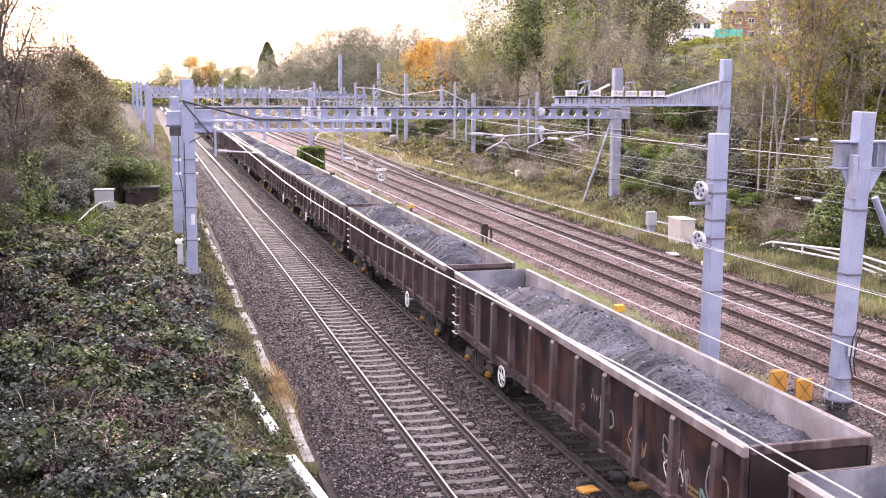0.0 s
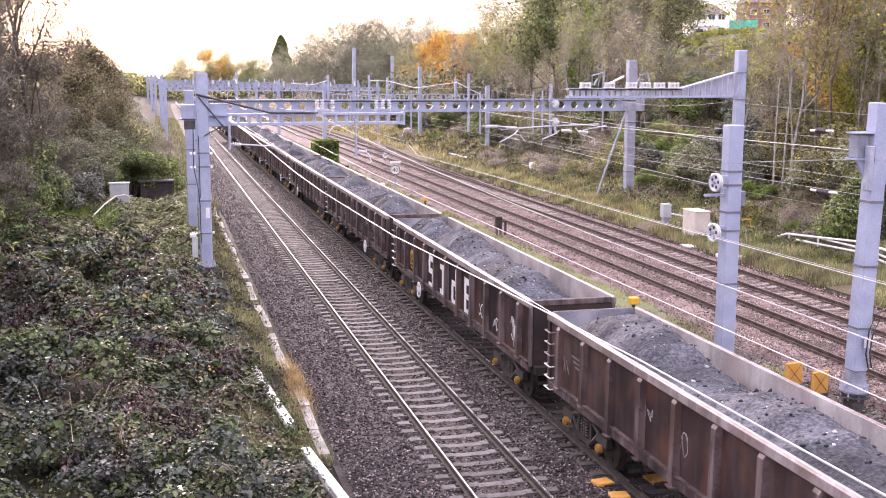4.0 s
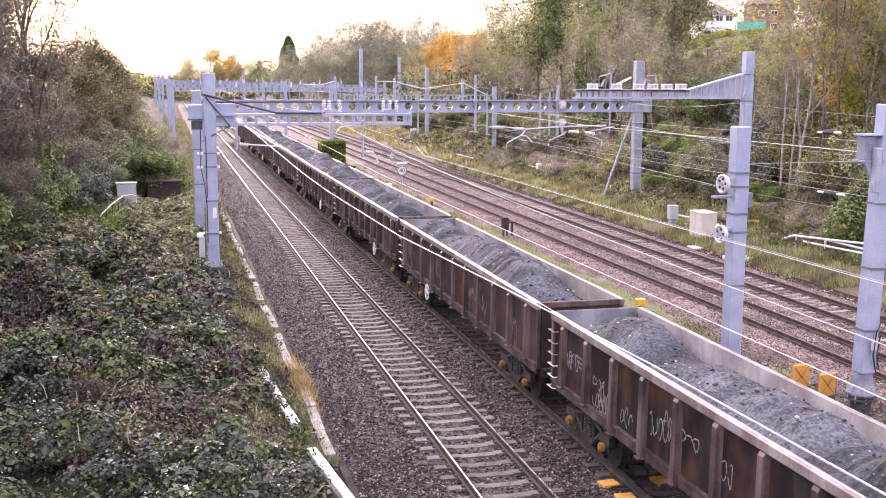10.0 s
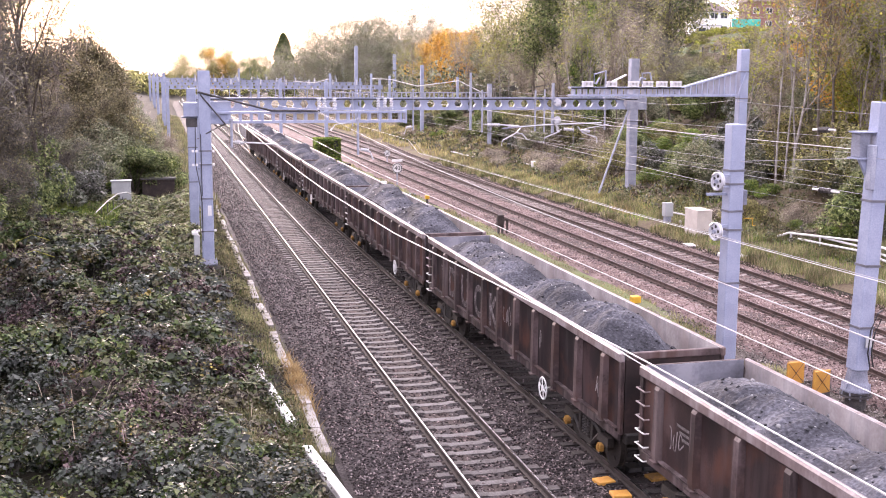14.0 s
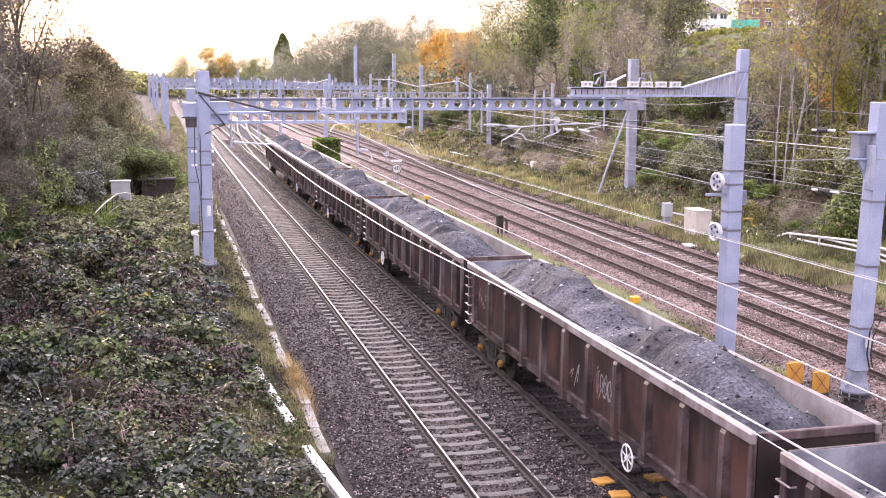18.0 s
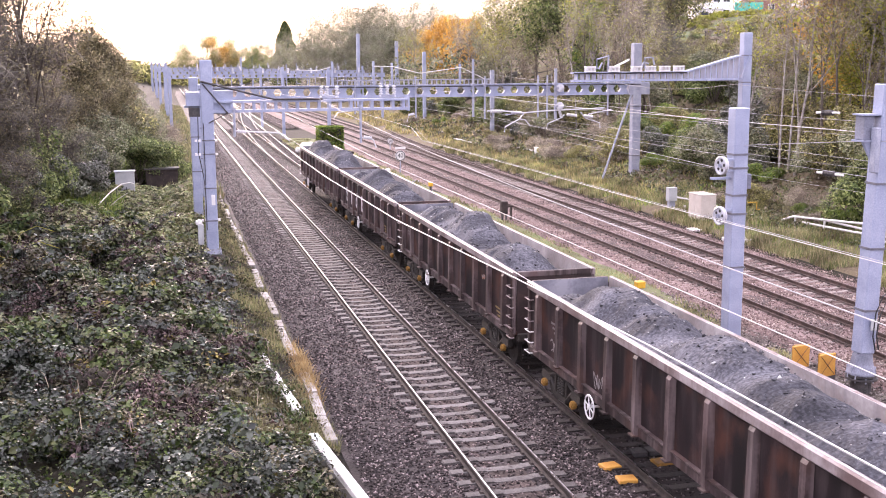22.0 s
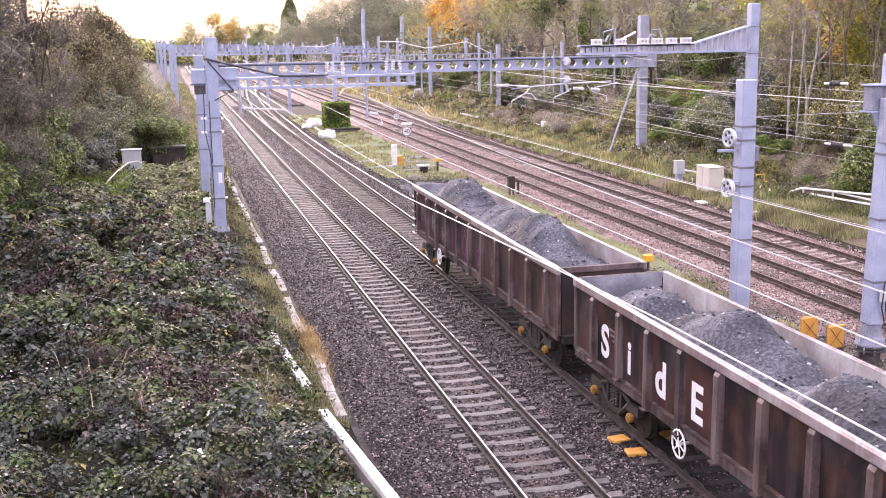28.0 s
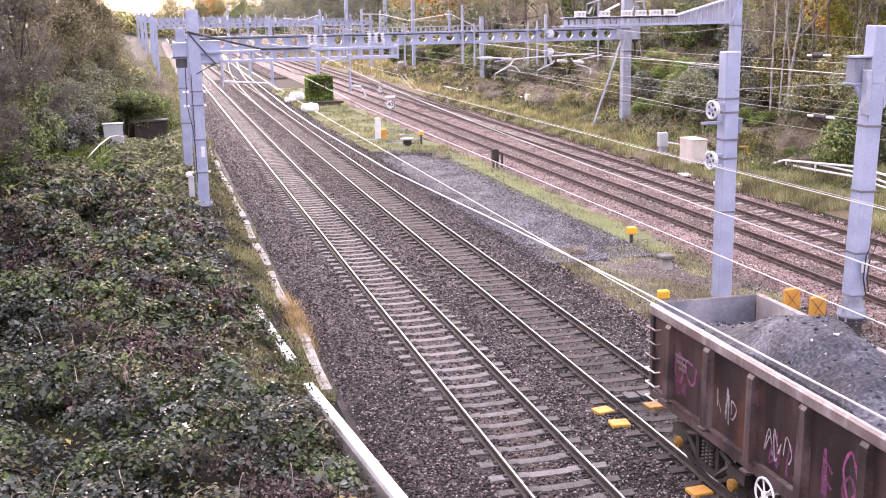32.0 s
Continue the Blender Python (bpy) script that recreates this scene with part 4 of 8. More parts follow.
bal = empty("cable_box", pose(1.32, 49.7, 6.62), "pale grey steel cable box beside the mast head", "electrical box")
part("case", boxes((-0.34, 0.25, -0.3, 0.3, 0.0, 0.62), bevel=0.02), M["galv"], bal)
part("vent", boxes((-0.24, 0.24, -0.31, -0.20, -0.45, -0.06)), M["steel_dark"], bal)
part("bracket", boxes((-0.42, 0.4, -0.1, 0.1, -0.06, 0.02)), M["galv"], bal)
# cables and boxes on the mast
cab = empty("mast_cables", pose(1.87, 49.03, 0), "black cables strapped down a steel mast", "cable")
part("cable", tubes(([(-0.42, -0.02, 6.2), (-0.45, -0.02, 4.6), (-0.28, -0.02, 3.6), (-0.22, -0.04, 2.9), (-0.22, -0.02, 1.2)], 0.022)), M["black"], cab)
part("cable", tubes(([(-0.2, -0.02, 5.9), (-0.2, -0.02, 3.2)], 0.02)), M["black"], cab)
part("plate", boxes((0.02, 0.18, 0.0, 0.02, 2.3, 2.75)), M["white_paint"], cab, "small white plate with illegible bars")
sw = empty("mast_switch_box", pose(1.45, 49.15, 0), "small grey switch box on a post by the mast", "electrical box")
part("case", boxes((-0.2, 0.05, -0.15, 0.15, 0.55, 1.45), bevel=0.02), M["grey_box"], sw)
part("cap", boxes((-0.28, 0.0, -0.18, 0.18, 1.45, 1.62), bevel=0.03), M["white_paint"], sw)
part("leg", boxes((-0.12, -0.04, -0.05, 0.05, -0.1, 0.55)), M["steel_dark"], sw)
for z in (1.65, 4.55, 5.15):
    for dx in (-0.55, -0.4, 0.32):
        c = empty("cable_clamp", pose(1.87 + dx, 49.0, z), "small white cable clamp on a mast", "clamp", "cable clamps on the mast")
        part("clamp_body", boxes((-0.05, 0.05, -0.03, 0.05, -0.05, 0.05), bevel=0.01), M["white_paint"], c)

mast(27.85, 49.3, 0.0, 9.8, 0.46, 0.46, 0.0, "pale galvanised steel mast carrying an arm over the main lines", bands=(8.7, 7.4))
armr = empty("lattice_cantilever", pose(0, 49.3, 0), "pale galvanised ladder-like cantilever arm rising to its mast", "overhead line boom", "booms over the lines")
part("bottom_chord", boxes((18.8, 27.5, -0.22, 0.22, 7.50, 7.60)), M["galv"], armr)
part("top_chord", boxes((18.8, 24.6, -0.22, 0.22, 7.88, 7.96)), M["galv"], armr)
bm = bmesh.new()
v = box(bm, 24.6, 27.5, -0.22, 0.22, 7.88, 7.96)
for q in v:
    if q.co.x > 26:
        q.co.z += 0.78
part("rising_chord", bm, M["galv"], armr)
for i in range(29):
    cx = 19.0 + i * 0.3
    zt = 7.9 if cx < 24.6 else 7.9 + (cx - 24.6) / 2.9 * 0.78
    part("web_bar", boxes((cx - 0.035, cx + 0.035, -0.2, 0.2, 7.6, zt)), M["galv"], armr)
part("knee", tubes(([(27.9, -0.3, 8.7), (27.5, -0.3, 7.6), (27.4, -0.3, 7.2)], 0.04)), M["galv"], armr)
# black bar added for the shadow line under the arm's top edge
part("cable", tubes(([(18.8, -0.25, 7.90), (24.6, -0.25, 7.90)], 0.035)), M["black"], armr, "black line along the arm for its flange shade")
# switchgear on that arm
for cx in (19.63, 20.85, 21.98, 22.71, 23.45, 24.19):
    s_ = empty("isolator", pose(cx, 49.1, 7.96), "white block insulator base on a steel arm", "switchgear", "isolators on the arm")
    part("base", boxes((-0.24, 0.24, -0.14, 0.14, 0.0, 0.05)), M["white_paint"], s_)
    part("top", boxes((-0.24, 0.24, -0.14, 0.14, 0.2, 0.27)), M["white_paint"], s_)
    for dx in (-0.19, 0.0, 0.19):
        part("block", boxes((dx - 0.045, dx + 0.045, -0.13, 0.13, 0.05, 0.2)), M["insulator"], s_)
frm = empty("switch_frame", pose(0, 49.05, 0), "pale bent tube frame of a line switch", "switchgear")
part("tube", tubes(([(19.95, 0.0, 8.09), (19.94, 0.0, 8.55), (20.51, 0.0, 8.70), (20.53, 0.0, 8.09)], 0.045)), M["galv_old"], frm)
part("tube", tubes(([(22.40, 0.0, 8.10), (22.39, 0.0, 8.60), (22.79, 0.0, 8.63), (22.89, 0.0, 8.27)], 0.045)), M["galv_old"], frm)
part("tube", tubes(([(20.22, 0.0, 8.40), (20.05, 0.0, 8.09)], 0.045)), M["galv_old"], frm)
part("tube", tubes(([(22.22, 0.0, 8.10), (22.33, 0.0, 8.41), (22.58, 0.0, 8.33)], 0.045)), M["galv_old"], frm)
part("lead", tubes(([(20.76, 0.0, 8.15), (21.82, 0.6, 8.52)], 0.05)), M["white_paint"], frm)

# portal behind: two legs and a deep beam with holes
mast(2.3, 70.6, 0.0, 7.2, 0.5, 0.5, 0.0, "pale galvanised portal leg", bands=(4.5, 2.6))
mast(1.66, 62.0, -0.1, 7.72, 0.5, 0.5, 0.0, "pale galvanised steel mast behind a cantilever", bands=(4.5, 2.6))
mast(31.6, 70.6, 0.05, 9.65, 0.6, 0.55, 0.0, "pale weathered portal leg on the far bank", mat="galv_old", bands=(2.0, 5.4))
boom = empty("portal_beam", pose(0, 0, 0), "pale galvanised castellated portal beam with round holes", "overhead line boom", "booms over the lines")
castellated(2.0, 32.5, 70.6, 6.26, 6.98, 33, boom)
# likewise a black bar for the shadow of the beam's flange lip
part("cable", tubes(([(2.2, 70.29, 6.90), (31.8, 70.29, 6.90)], 0.035)), M["black"], boom, "black line along the beam for its flange shade")
part("backstay", tubes(([(31.2, 70.4, 6.2), (29.1, 70.2, 0.5)], 0.075), ([(31.9, 70.4, 6.3), (32.3, 70.4, 7.6)], 0.04), sides=8), M["galv_old"], boom)
part("end_stiffener", boxes((31.0, 32.5, 70.3, 70.9, 6.2, 7.0)), M["galv_old"], boom)
# portal fittings: drop tubes, bent registration arms, two pulleys
for x, zlow, ztop, w in ((19.86, 4.89, 8.65, 0.14), (20.66, 4.73, 7.51, 0.1), (24.37, 4.78, 7.55, 0.1), (25.02, 4.70, 7.56, 0.1), (25.61, 4.62, 8.00, 0.17), (29.38, 4.83, 8.85, 0.1)):
    t_ = empty("drop_tube", pose(x, 70.2, 0), "galvanised drop tube clamped to a portal beam", "overhead line fitting", "drop tubes of the booms")
    part("tube", boxes((-w / 2, w / 2, -w / 2, w / 2, zlow, ztop), bevel=0.015), M["galv_old"], t_)
    part("clamp", boxes((-w * 0.9, w * 0.9, -w * 0.7, 0.25, 6.9, 7.06), bevel=0.01), M["galv_old"], t_)
    part("clamp", boxes((-w * 0.9, w * 0.9, -w * 0.7, 0.25, 6.16, 6.26), bevel=0.01), M["galv_old"], t_)
reg = empty("registration_gear", pose(0, 70.05, 0), "grey registration tubes and bent arms under a portal", "overhead line fitting")
part("tube", tubes(([(20.80, 0.0, 5.27), (21.94, 0.0, 5.24), (23.34, 0.0, 5.10), (25.17, 0.0, 5.22), (29.08, 0.0, 5.33)], 0.05)), M["insulator"], reg)
part("registration_arm", tubes(([(23.34, 0.0, 5.07), (23.02, 0.0, 4.70), (22.04, 0.0, 4.20), (21.98, 0.0, 3.83)], 0.042)), M["insulator"], reg)
part("registration_arm", tubes(([(23.77, 0.0, 4.24), (23.43, 0.0, 4.63), (23.02, 0.0, 4.70)], 0.042)), M["insulator"], reg)
part("registration_arm", tubes(([(26.22, 0.0, 4.93), (25.86, 0.0, 4.68), (25.02, 0.0, 4.35), (24.94, 0.0, 3.99)], 0.042)), M["insulator"], reg)
part("registration_arm", tubes(([(27.37, 0.0, 5.08), (27.72, 0.0, 4.67), (28.76, 0.0, 4.34), (28.80, 0.0, 3.96)], 0.042)), M["insulator"], reg)
part("tube", tubes(([(22.03, 0.0, 4.99), (24.67, 0.0, 5.19)], 0.042)), M["galv_old"], reg)
part("tube", tubes(([(27.89, 0.0, 4.92), (29.60, 0.0, 5.23)], 0.042)), M["insulator"], reg)
bm = bmesh.new()
insulator(bm, (20.96, 0.0, 5.24), (21.86, 0.0, 5.24), 0.11, 6)
part("insulator", bm, M["insulator"], reg)
bm = bmesh.new()
insulator(bm, (22.43, 0.0, 5.15), (23.18, 0.0, 5.10), 0.11, 6)
part("insulator", bm, M["insulator"], reg)
bm = bmesh.new()
insulator(bm, (26.36, 0.0, 4.93), (27.12, 0.0, 4.85), 0.11, 6)
part("insulator", bm, M["insulator"], reg)
bm = bmesh.new()
insulator(bm, (27.63, 0.0, 4.84), (28.27, 0.0, 4.73), 0.11, 6)
part("insulator", bm, M["insulator"], reg)
bm = bmesh.new()
insulator(bm, (25.84, 0.0, 5.25), (25.99, 0.0, 4.68), 0.11, 6)
part("insulator", bm, M["insulator"], reg)
pul = empty("tension_wheel", pose(25.86, 69.95, 6.71), "pale grooved pulley on a drop tube", "overhead line fitting", "tension wheels of the mast")
bm = bmesh.new()
disc(bm, (0, 0, 0), (1, 1.2, 0), 0.27, 0.06, 20)
disc(bm, (0, 0, 0), (1, 1.2, 0), 0.2, 0.2, 20)
part("rim", bm, M["insulator"], pul)
part("bracket", boxes((-0.3, 0.0, -0.03, 0.2, -0.05, 0.05)), M["galv_old"], pul)
pul = empty("tension_wheel", pose(25.84, 69.95, 5.52), "pale grooved pulley on a drop tube", "overhead line fitting", "tension wheels of the mast")
bm = bmesh.new()
disc(bm, (0, 0, 0), (1, 1.2, 0), 0.27, 0.06, 20)
disc(bm, (0, 0, 0), (1, 1.2, 0), 0.2, 0.2, 20)
part("rim", bm, M["insulator"], pul)
part("bracket", boxes((-0.3, 0.0, -0.03, 0.2, -0.05, 0.05)), M["galv_old"], pul)
for x, ztop, zlow, to in ((16.0, 7.5, 4.9, 15.4), (12.0, 7.4, 5.2, 10.6)):
    dropper(x, 70.3, ztop, zlow, to)
# registration tubes on the near cantilever
for x, zlow, to in ((3.0, 5.3, 5.4), (8.6, 4.9, 9.3)):
    dropper(x, 49.0, 6.5, zlow, to)
top = empty("line_insulators", pose(0, 49.3, 6.9), "cluster of grey insulators and clamps on a cantilever", "overhead line fitting")
for cx in (6.9, 7.15, 7.6, 9.6, 9.9, 10.2):
    bm = bmesh.new()
    insulator(bm, (cx, 0, 0), (cx, 0, 0.55), 0.09)
    part("insulator", bm, M["insulator"], top)
for cx in (7.2, 9.9):
    part("clamp", boxes((cx - 0.3, cx + 0.3, -0.15, 0.15, 0.02, 0.12)), M["galv_old"], top)

# two masts between the lines
mast(16.3, 29.1, -0.3, 7.1, 0.46, 0.46, 0.0, "pale blue-grey square steel mast between the lines", bands=(2.4, 4.0, 4.55, 5.35, 5.75), base=False)
for z in (3.96, 5.44):
    wgt = empty("tension_wheel", pose(15.72, 28.95, z), "grey grooved tensioning wheel bracketed to a mast", "overhead line fitting", "tension wheels of the mast")
    bm = bmesh.new()
    way = Vector((1, 0.15, 0)).normalized()
    across = Vector((-way.y, way.x, 0))
    for o in (-0.035, 0.035):
        tube(bm, [way * o + across * (0.25 * math.cos(k * math.tau / 24)) + Vector((0, 0, 0.25 * math.sin(k * math.tau / 24))) for k in range(25)], 0.032, 5, False)
    part("rim", bm, M["insulator"], wgt)
    bm = bmesh.new()
    disc(bm, (0, 0, 0), way, 0.235, 0.05, 24)
    part("disc", bm, M["insulator"], wgt)
    for k in range(5):
        a = k * math.tau / 5 + 0.5
        bm = bmesh.new()
        disc(bm, across * 0.15 * math.cos(a) + Vector((0, 0, 0.15 * math.sin(a))), way, 0.05, 0.07, 8)
        part("hole", bm, M["steel_dark"], wgt)
    bm = bmesh.new()
    disc(bm, (0, 0, 0), way, 0.06, 0.2, 10)
    part("hub", bm, M["galv_old"], wgt)
    part("bracket", boxes((0.0, 0.36, -0.03, 0.05, 0.14, 0.19)), M["galv"], wgt)
    part("bracket", boxes((0.05, 0.36, -0.03, 0.05, -0.19, -0.14)), M["galv"], wgt)
arm3 = empty("bracket_arm", pose(16.3, 29.1, 5.05), "white steel bracket arm on a mast", "overhead line fitting")
part("bar", boxes((-0.85, -0.23, -0.05, 0.05, -0.035, 0.035)), M["galv"], arm3)
jb = empty("junction_box", pose(16.75, 29.2, 4.65), "grey junction box on the side of a mast", "electrical box")
part("case", boxes((-0.16, 0.02, -0.14, 0.14, 0.05, 0.5), bevel=0.02), M["dark_zinc"], jb)
part("conduit", tubes(([(-0.07, 0, 0.05), (-0.07, 0, -0.5), (-0.2, 0, -0.6)], 0.03)), M["steel_dark"], jb)
yp = empty("yellow_pipe", pose(16.7, 29.1, 4.2), "small yellow bent pipe on a mast", "pipe")
part("pipe", tubes(([(0, 0, 0.1), (0.3, 0, 0.1), (0.3, 0, -0.12), (0.4, 0, -0.12)], 0.014)), M["yellow"], yp)

M4 = mast(17.75, 24.7, 0.78, 7.85, 0.43, 0.45, 2.0, "large pale galvanised steel mast with welded bracket", bands=(5.3, 3.6, 1.95), base=False)
bm = bmesh.new()
rings = [[bm.verts.new((cx * wd, cy * wd, z)) for cx, cy in ((-1, -0.4), (-0.4, -1), (0.4, -1), (1, -0.4), (1, 0.4), (0.4, 1), (-0.4, 1), (-1, 0.4))] for z, wd in ((0.42, 0.235), (0.12, 0.28), (-0.12, 0.37), (-0.16, 0.37))]
for q, w in zip(rings, rings[1:]):
    for k in range(8):
        bm.faces.new((q[k], w[k], w[(k + 1) % 8], q[(k + 1) % 8]))
bm.faces.new(rings[0])
bm.faces.new(rings[-1][::-1])
part("skirt", bm, M["dark_zinc"], M4, "flared grey steel skirt").matrix_basis = pose(0, 0, -0.42)
for k in range(8):
    a = k * math.tau / 8 + 0.2
    part("gusset", boxes((0.24, 0.37, -0.012, 0.012, -0.54, -0.36)), M["galv_old"], M4).matrix_basis = pose(0, 0, 0, 0, 0, math.degrees(a))
    part("bolt", tubes(([(0.35 * math.cos(a + 0.39), 0.35 * math.sin(a + 0.39), -0.78), (0.35 * math.cos(a + 0.39), 0.35 * math.sin(a + 0.39), -0.55)], 0.022)), M["galv_old"], M4)
br = empty("mast_bracket", pose(17.95, 24.7, 0), "heavy pale steel bracket plates on a mast", "overhead line fitting")
# recessed plates in the darker zinc, so their shading lies in the colour
part("plate", boxes((-0.62, -0.32, -0.10, 0.30, 6.42, 7.05), bevel=0.02), M["dark_zinc"], br)
part("plate", boxes((0.34, 0.95, -0.10, 0.30, 6.42, 7.05), bevel=0.02), M["dark_zinc"], br)
for xr in (0.42, 0.66, 0.9):
    part("stiffener", boxes((xr - 0.012, xr + 0.012, -0.15, -0.102, 6.42, 7.05)), M["galv"], br)
part("shelf", boxes((-0.68, 1.05, -0.16, 0.34, 7.05, 7.09)), M["galv"], br)
part("shelf", boxes((-0.68, 1.05, -0.16, 0.34, 6.38, 6.42)), M["galv"], br)
for xa, xb in ((-0.62, -0.26), (0.28, 0.66)):
    bm = bmesh.new()
    pts = [(xa, 6.38), (xb, 6.38), ((xb if xa < 0 else xa), 5.72)]
    f0 = [bm.verts.new((p[0], -0.1, p[1])) for p in pts]
    f1 = [bm.verts.new((p[0], 0.0, p[1])) for p in pts]
    bm.faces.new(f0)
    bm.faces.new(f1[::-1])
    for k in range(3):
        bm.faces.new((f0[k], f0[(k + 1) % 3], f1[(k + 1) % 3], f1[k]))
    part("gusset", bm, M["galv"], br)
part("strut", tubes(([(0.6, 0.1, 5.6), (1.6, 0.1, 3.6)], 0.09), sides=8), M["galv"], br)
part("saddle", boxes((-0.42, -0.28, -0.34, -0.1, 5.6, 6.75), bevel=0.02), M["galv_old"], br)
c4 = empty("mast_cables", pose(17.75, 24.4, 0), "looped black cables on a steel mast", "cable")
part("cable", tubes(([(0.16, 0, 0.9), (0.05, -0.02, 1.3), (0.1, -0.02, 1.9), (0.28, -0.02, 2.35), (0.5, 0.1, 2.4)], 0.02)), M["black"], c4)
part("cable", tubes(([(0.26, 0, 0.9), (0.16, -0.02, 1.3), (0.22, -0.02, 1.8), (0.4, -0.02, 2.2)], 0.02)), M["black"], c4)
part("plate", boxes((-0.02, 0.16, -0.02, 0.0, 1.45, 1.75)), M["grey_box"], c4, "small pale blue-grey plate")
fb = empty("foot_boss", pose(17.75, 24.7, -0.55), "dark bolted steel foundation drum under a mast", "foundation")
bm = bmesh.new()
disc(bm, (0, 0, 0.3), (0, 0, 1), 0.27, 0.8, 20)
disc(bm, (0, 0, 0.64), (0, 0, 1), 0.42, 0.05, 20)
disc(bm, (0, 0, 0.72), (0, 0, 1), 0.38, 0.05, 20)
part("drum", bm, M["steel_dark"], fb)


# far portals and masts
def far_portal(y, x0, x1, ztop, legs, n):
    p = empty("overhead_line_portal", pose(0, y, 0), "distant pale galvanised overhead line portal", "portal", "far portals")
    castellated(x0, x1, 0, ztop - 0.5, ztop, n, p)
    for x in legs:
        part("leg", boxes((x - 0.16, x + 0.16, -0.16, 0.16, -0.4, ztop + 0.8)), M["galv"], p)
    k = 0
    for x in (6.0, 9.4, 13.5, 17, 20.2, 23.6, 27, 31):
        if x0 < x < x1:
            part("drop_tube", tubes(([(x, 0, 4.6), (x, 0, ztop + (1.3 if k % 2 else 0.5))], 0.07), ([(x, 0, 4.9), (x + 0.9, 0, 4.7)], 0.05)), M["galv_old"], p)
            bm = bmesh.new()
            insulator(bm, (x + 0.2, -0.3, ztop + 0.1), (x + 0.2, -0.3, ztop + 0.8), 0.13)
            part("insulator", bm, M["insulator"], p)
            k += 1


far_portal(156, 0.8, 31.0, 7.0, (1.0, 13.4, 22.9, 30.6), 34)
far_portal(200, 0.3, 36.0, 7.1, (0.5, 35.6), 30)
far_portal(255, -0.8, 38.0, 7.2, (-0.5, 37.6), 30)
far_portal(310, -2.0, 40.0, 7.4, (-1.7, 39.6), 30)
far_portal(380, -3.5, 42.0, 7.6, (-3.2, 18.0, 41.6), 24)
for x, y, zt, w in ((0.95, 140, 7.6, 0.36), (0.7, 180, 8.6, 0.45), (-0.3, 228, 8.8, 0.45), (-1.2, 280, 9.0, 0.5), (-2.6, 340, 9.2, 0.5),
                    (33.5, 142, 9.8, 0.42), (30.5, 175, 13.0, 0.5), (37.8, 180, 11.9, 0.5), (16.4, 112, 7.8, 0.35),
                    (14.2, 135, 8.0, 0.35), (36.5, 225, 10.5, 0.45), (20.0, 290, 10.0, 0.45), (26.0, 330, 10.5, 0.5), (12.0, 330, 10.0, 0.5)):
    mast(x, y, -0.3, zt, w, w, 0, "distant pale galvanised overhead line mast", bands=(), base=False, group="far masts")


# wires
def wire(pts, r, mat="wire_dull", label="thin overhead line wire", sag=0.0):
    out = []
    for a, b in zip(pts, pts[1:]):
        a, b = Vector(a), Vector(b)
        n = max(2, int((b - a).length / 4)) if sag else 1
        for i in range(n):
            f = i / n
            p = a.lerp(b, f)
            p.z -= sag * 4 * f * (1 - f)
            out.append(p)
    out.append(Vector(pts[-1]))
    bm = tubes((out, r), sides=5)
    me = bpy.data.meshes.new("overhead_wire")
    bm.to_mesh(me)
    bm.free()
    me.materials.append(M[mat])
    return tagged(new("overhead_wire", me), label, "wire", "overhead wires")


wire([(6.1, 5.0, 4.86), (6.1, 13, 4.74), (6.1, 19, 4.55), (6.1, 29.2, 4.18), (6.1, 42.7, 4.03), (5.9, 49.1, 4.2), (6.7, 118, 4.6), (6.7, 380, 4.7)], 0.012, "wire", "thick bright contact wire over the first line")
wire([(6.75, 4, 4.27), (6.75, 49, 4.24), (6.75, 118, 4.7), (6.7, 380, 4.7)], 0.008, "wire", "bright contact wire over the first line")
wire([(9.2, 4, 4.25), (9.3, 49, 4.16), (10.1, 118, 4.6), (10.1, 380, 4.7)], 0.009, "wire", "bright contact wire over the second line")
wire([(6.75, 4, 5.9), (6.75, 49.2, 6.9), (6.75, 118, 6.8), (6.75, 380, 6.9)], 0.008, sag=0.3)
wire([(14.0, 4, 4.5), (14.0, 30, 4.28), (14.0, 60, 4.15), (15.6, 70, 4.3), (16.6, 160, 4.6)], 0.009, "wire", "bright wire between the lines")
wire([(14.35, 4, 4.45), (14.35, 30, 4.22), (14.35, 60, 4.1), (16, 70.3, 4.2)], 0.007)
wire([(20.8, 8, 6.45), (20.8, 29.8, 6.26), (20.8, 53, 6.1), (20.9, 70.3, 6.2), (20.8, 118, 6.5), (20.8, 380, 6.8)], 0.013, "wire", "bright catenary wire over the main line")
wire([(20.8, 8, 5.0), (20.8, 70, 4.75), (20.8, 118, 4.7), (20.8, 380, 4.7)], 0.008)
wire([(24.25, 8, 5.0), (24.25, 70, 4.75), (24.25, 118, 4.7), (24.25, 380, 4.7)], 0.008)
wire([(24.25, 8, 6.4), (24.25, 70.3, 6.1), (24.25, 118, 6.5), (24.25, 380, 6.8)], 0.008)
wire([(27.6, 8, 7.4), (27.3, 49.3, 7.3), (29.4, 70.3, 7.2), (30, 104, 7.6), (30.3, 142, 7.6)], 0.008, sag=0.4)
wire([(29.0, 8, 5.9), (29.2, 70.3, 5.0), (29.5, 104, 5.6)], 0.007, sag=0.2)
wire([(28.8, 8, 4.6), (29.0, 70.3, 3.6), (29.4, 104, 4.2)], 0.007, sag=0.2)
wire([(28.6, 8, 3.6), (28.8, 70.3, 2.6), (29.4, 104, 3.0)], 0.007, sag=0.2)
wire([(16.3, 29.1, 6.0), (17.75, 24.7, 6.4), (19, 8, 6.6)], 0.008)
wire([(16.3, 29.1, 6.6), (23.0, 70.3, 6.4)], 0.008)
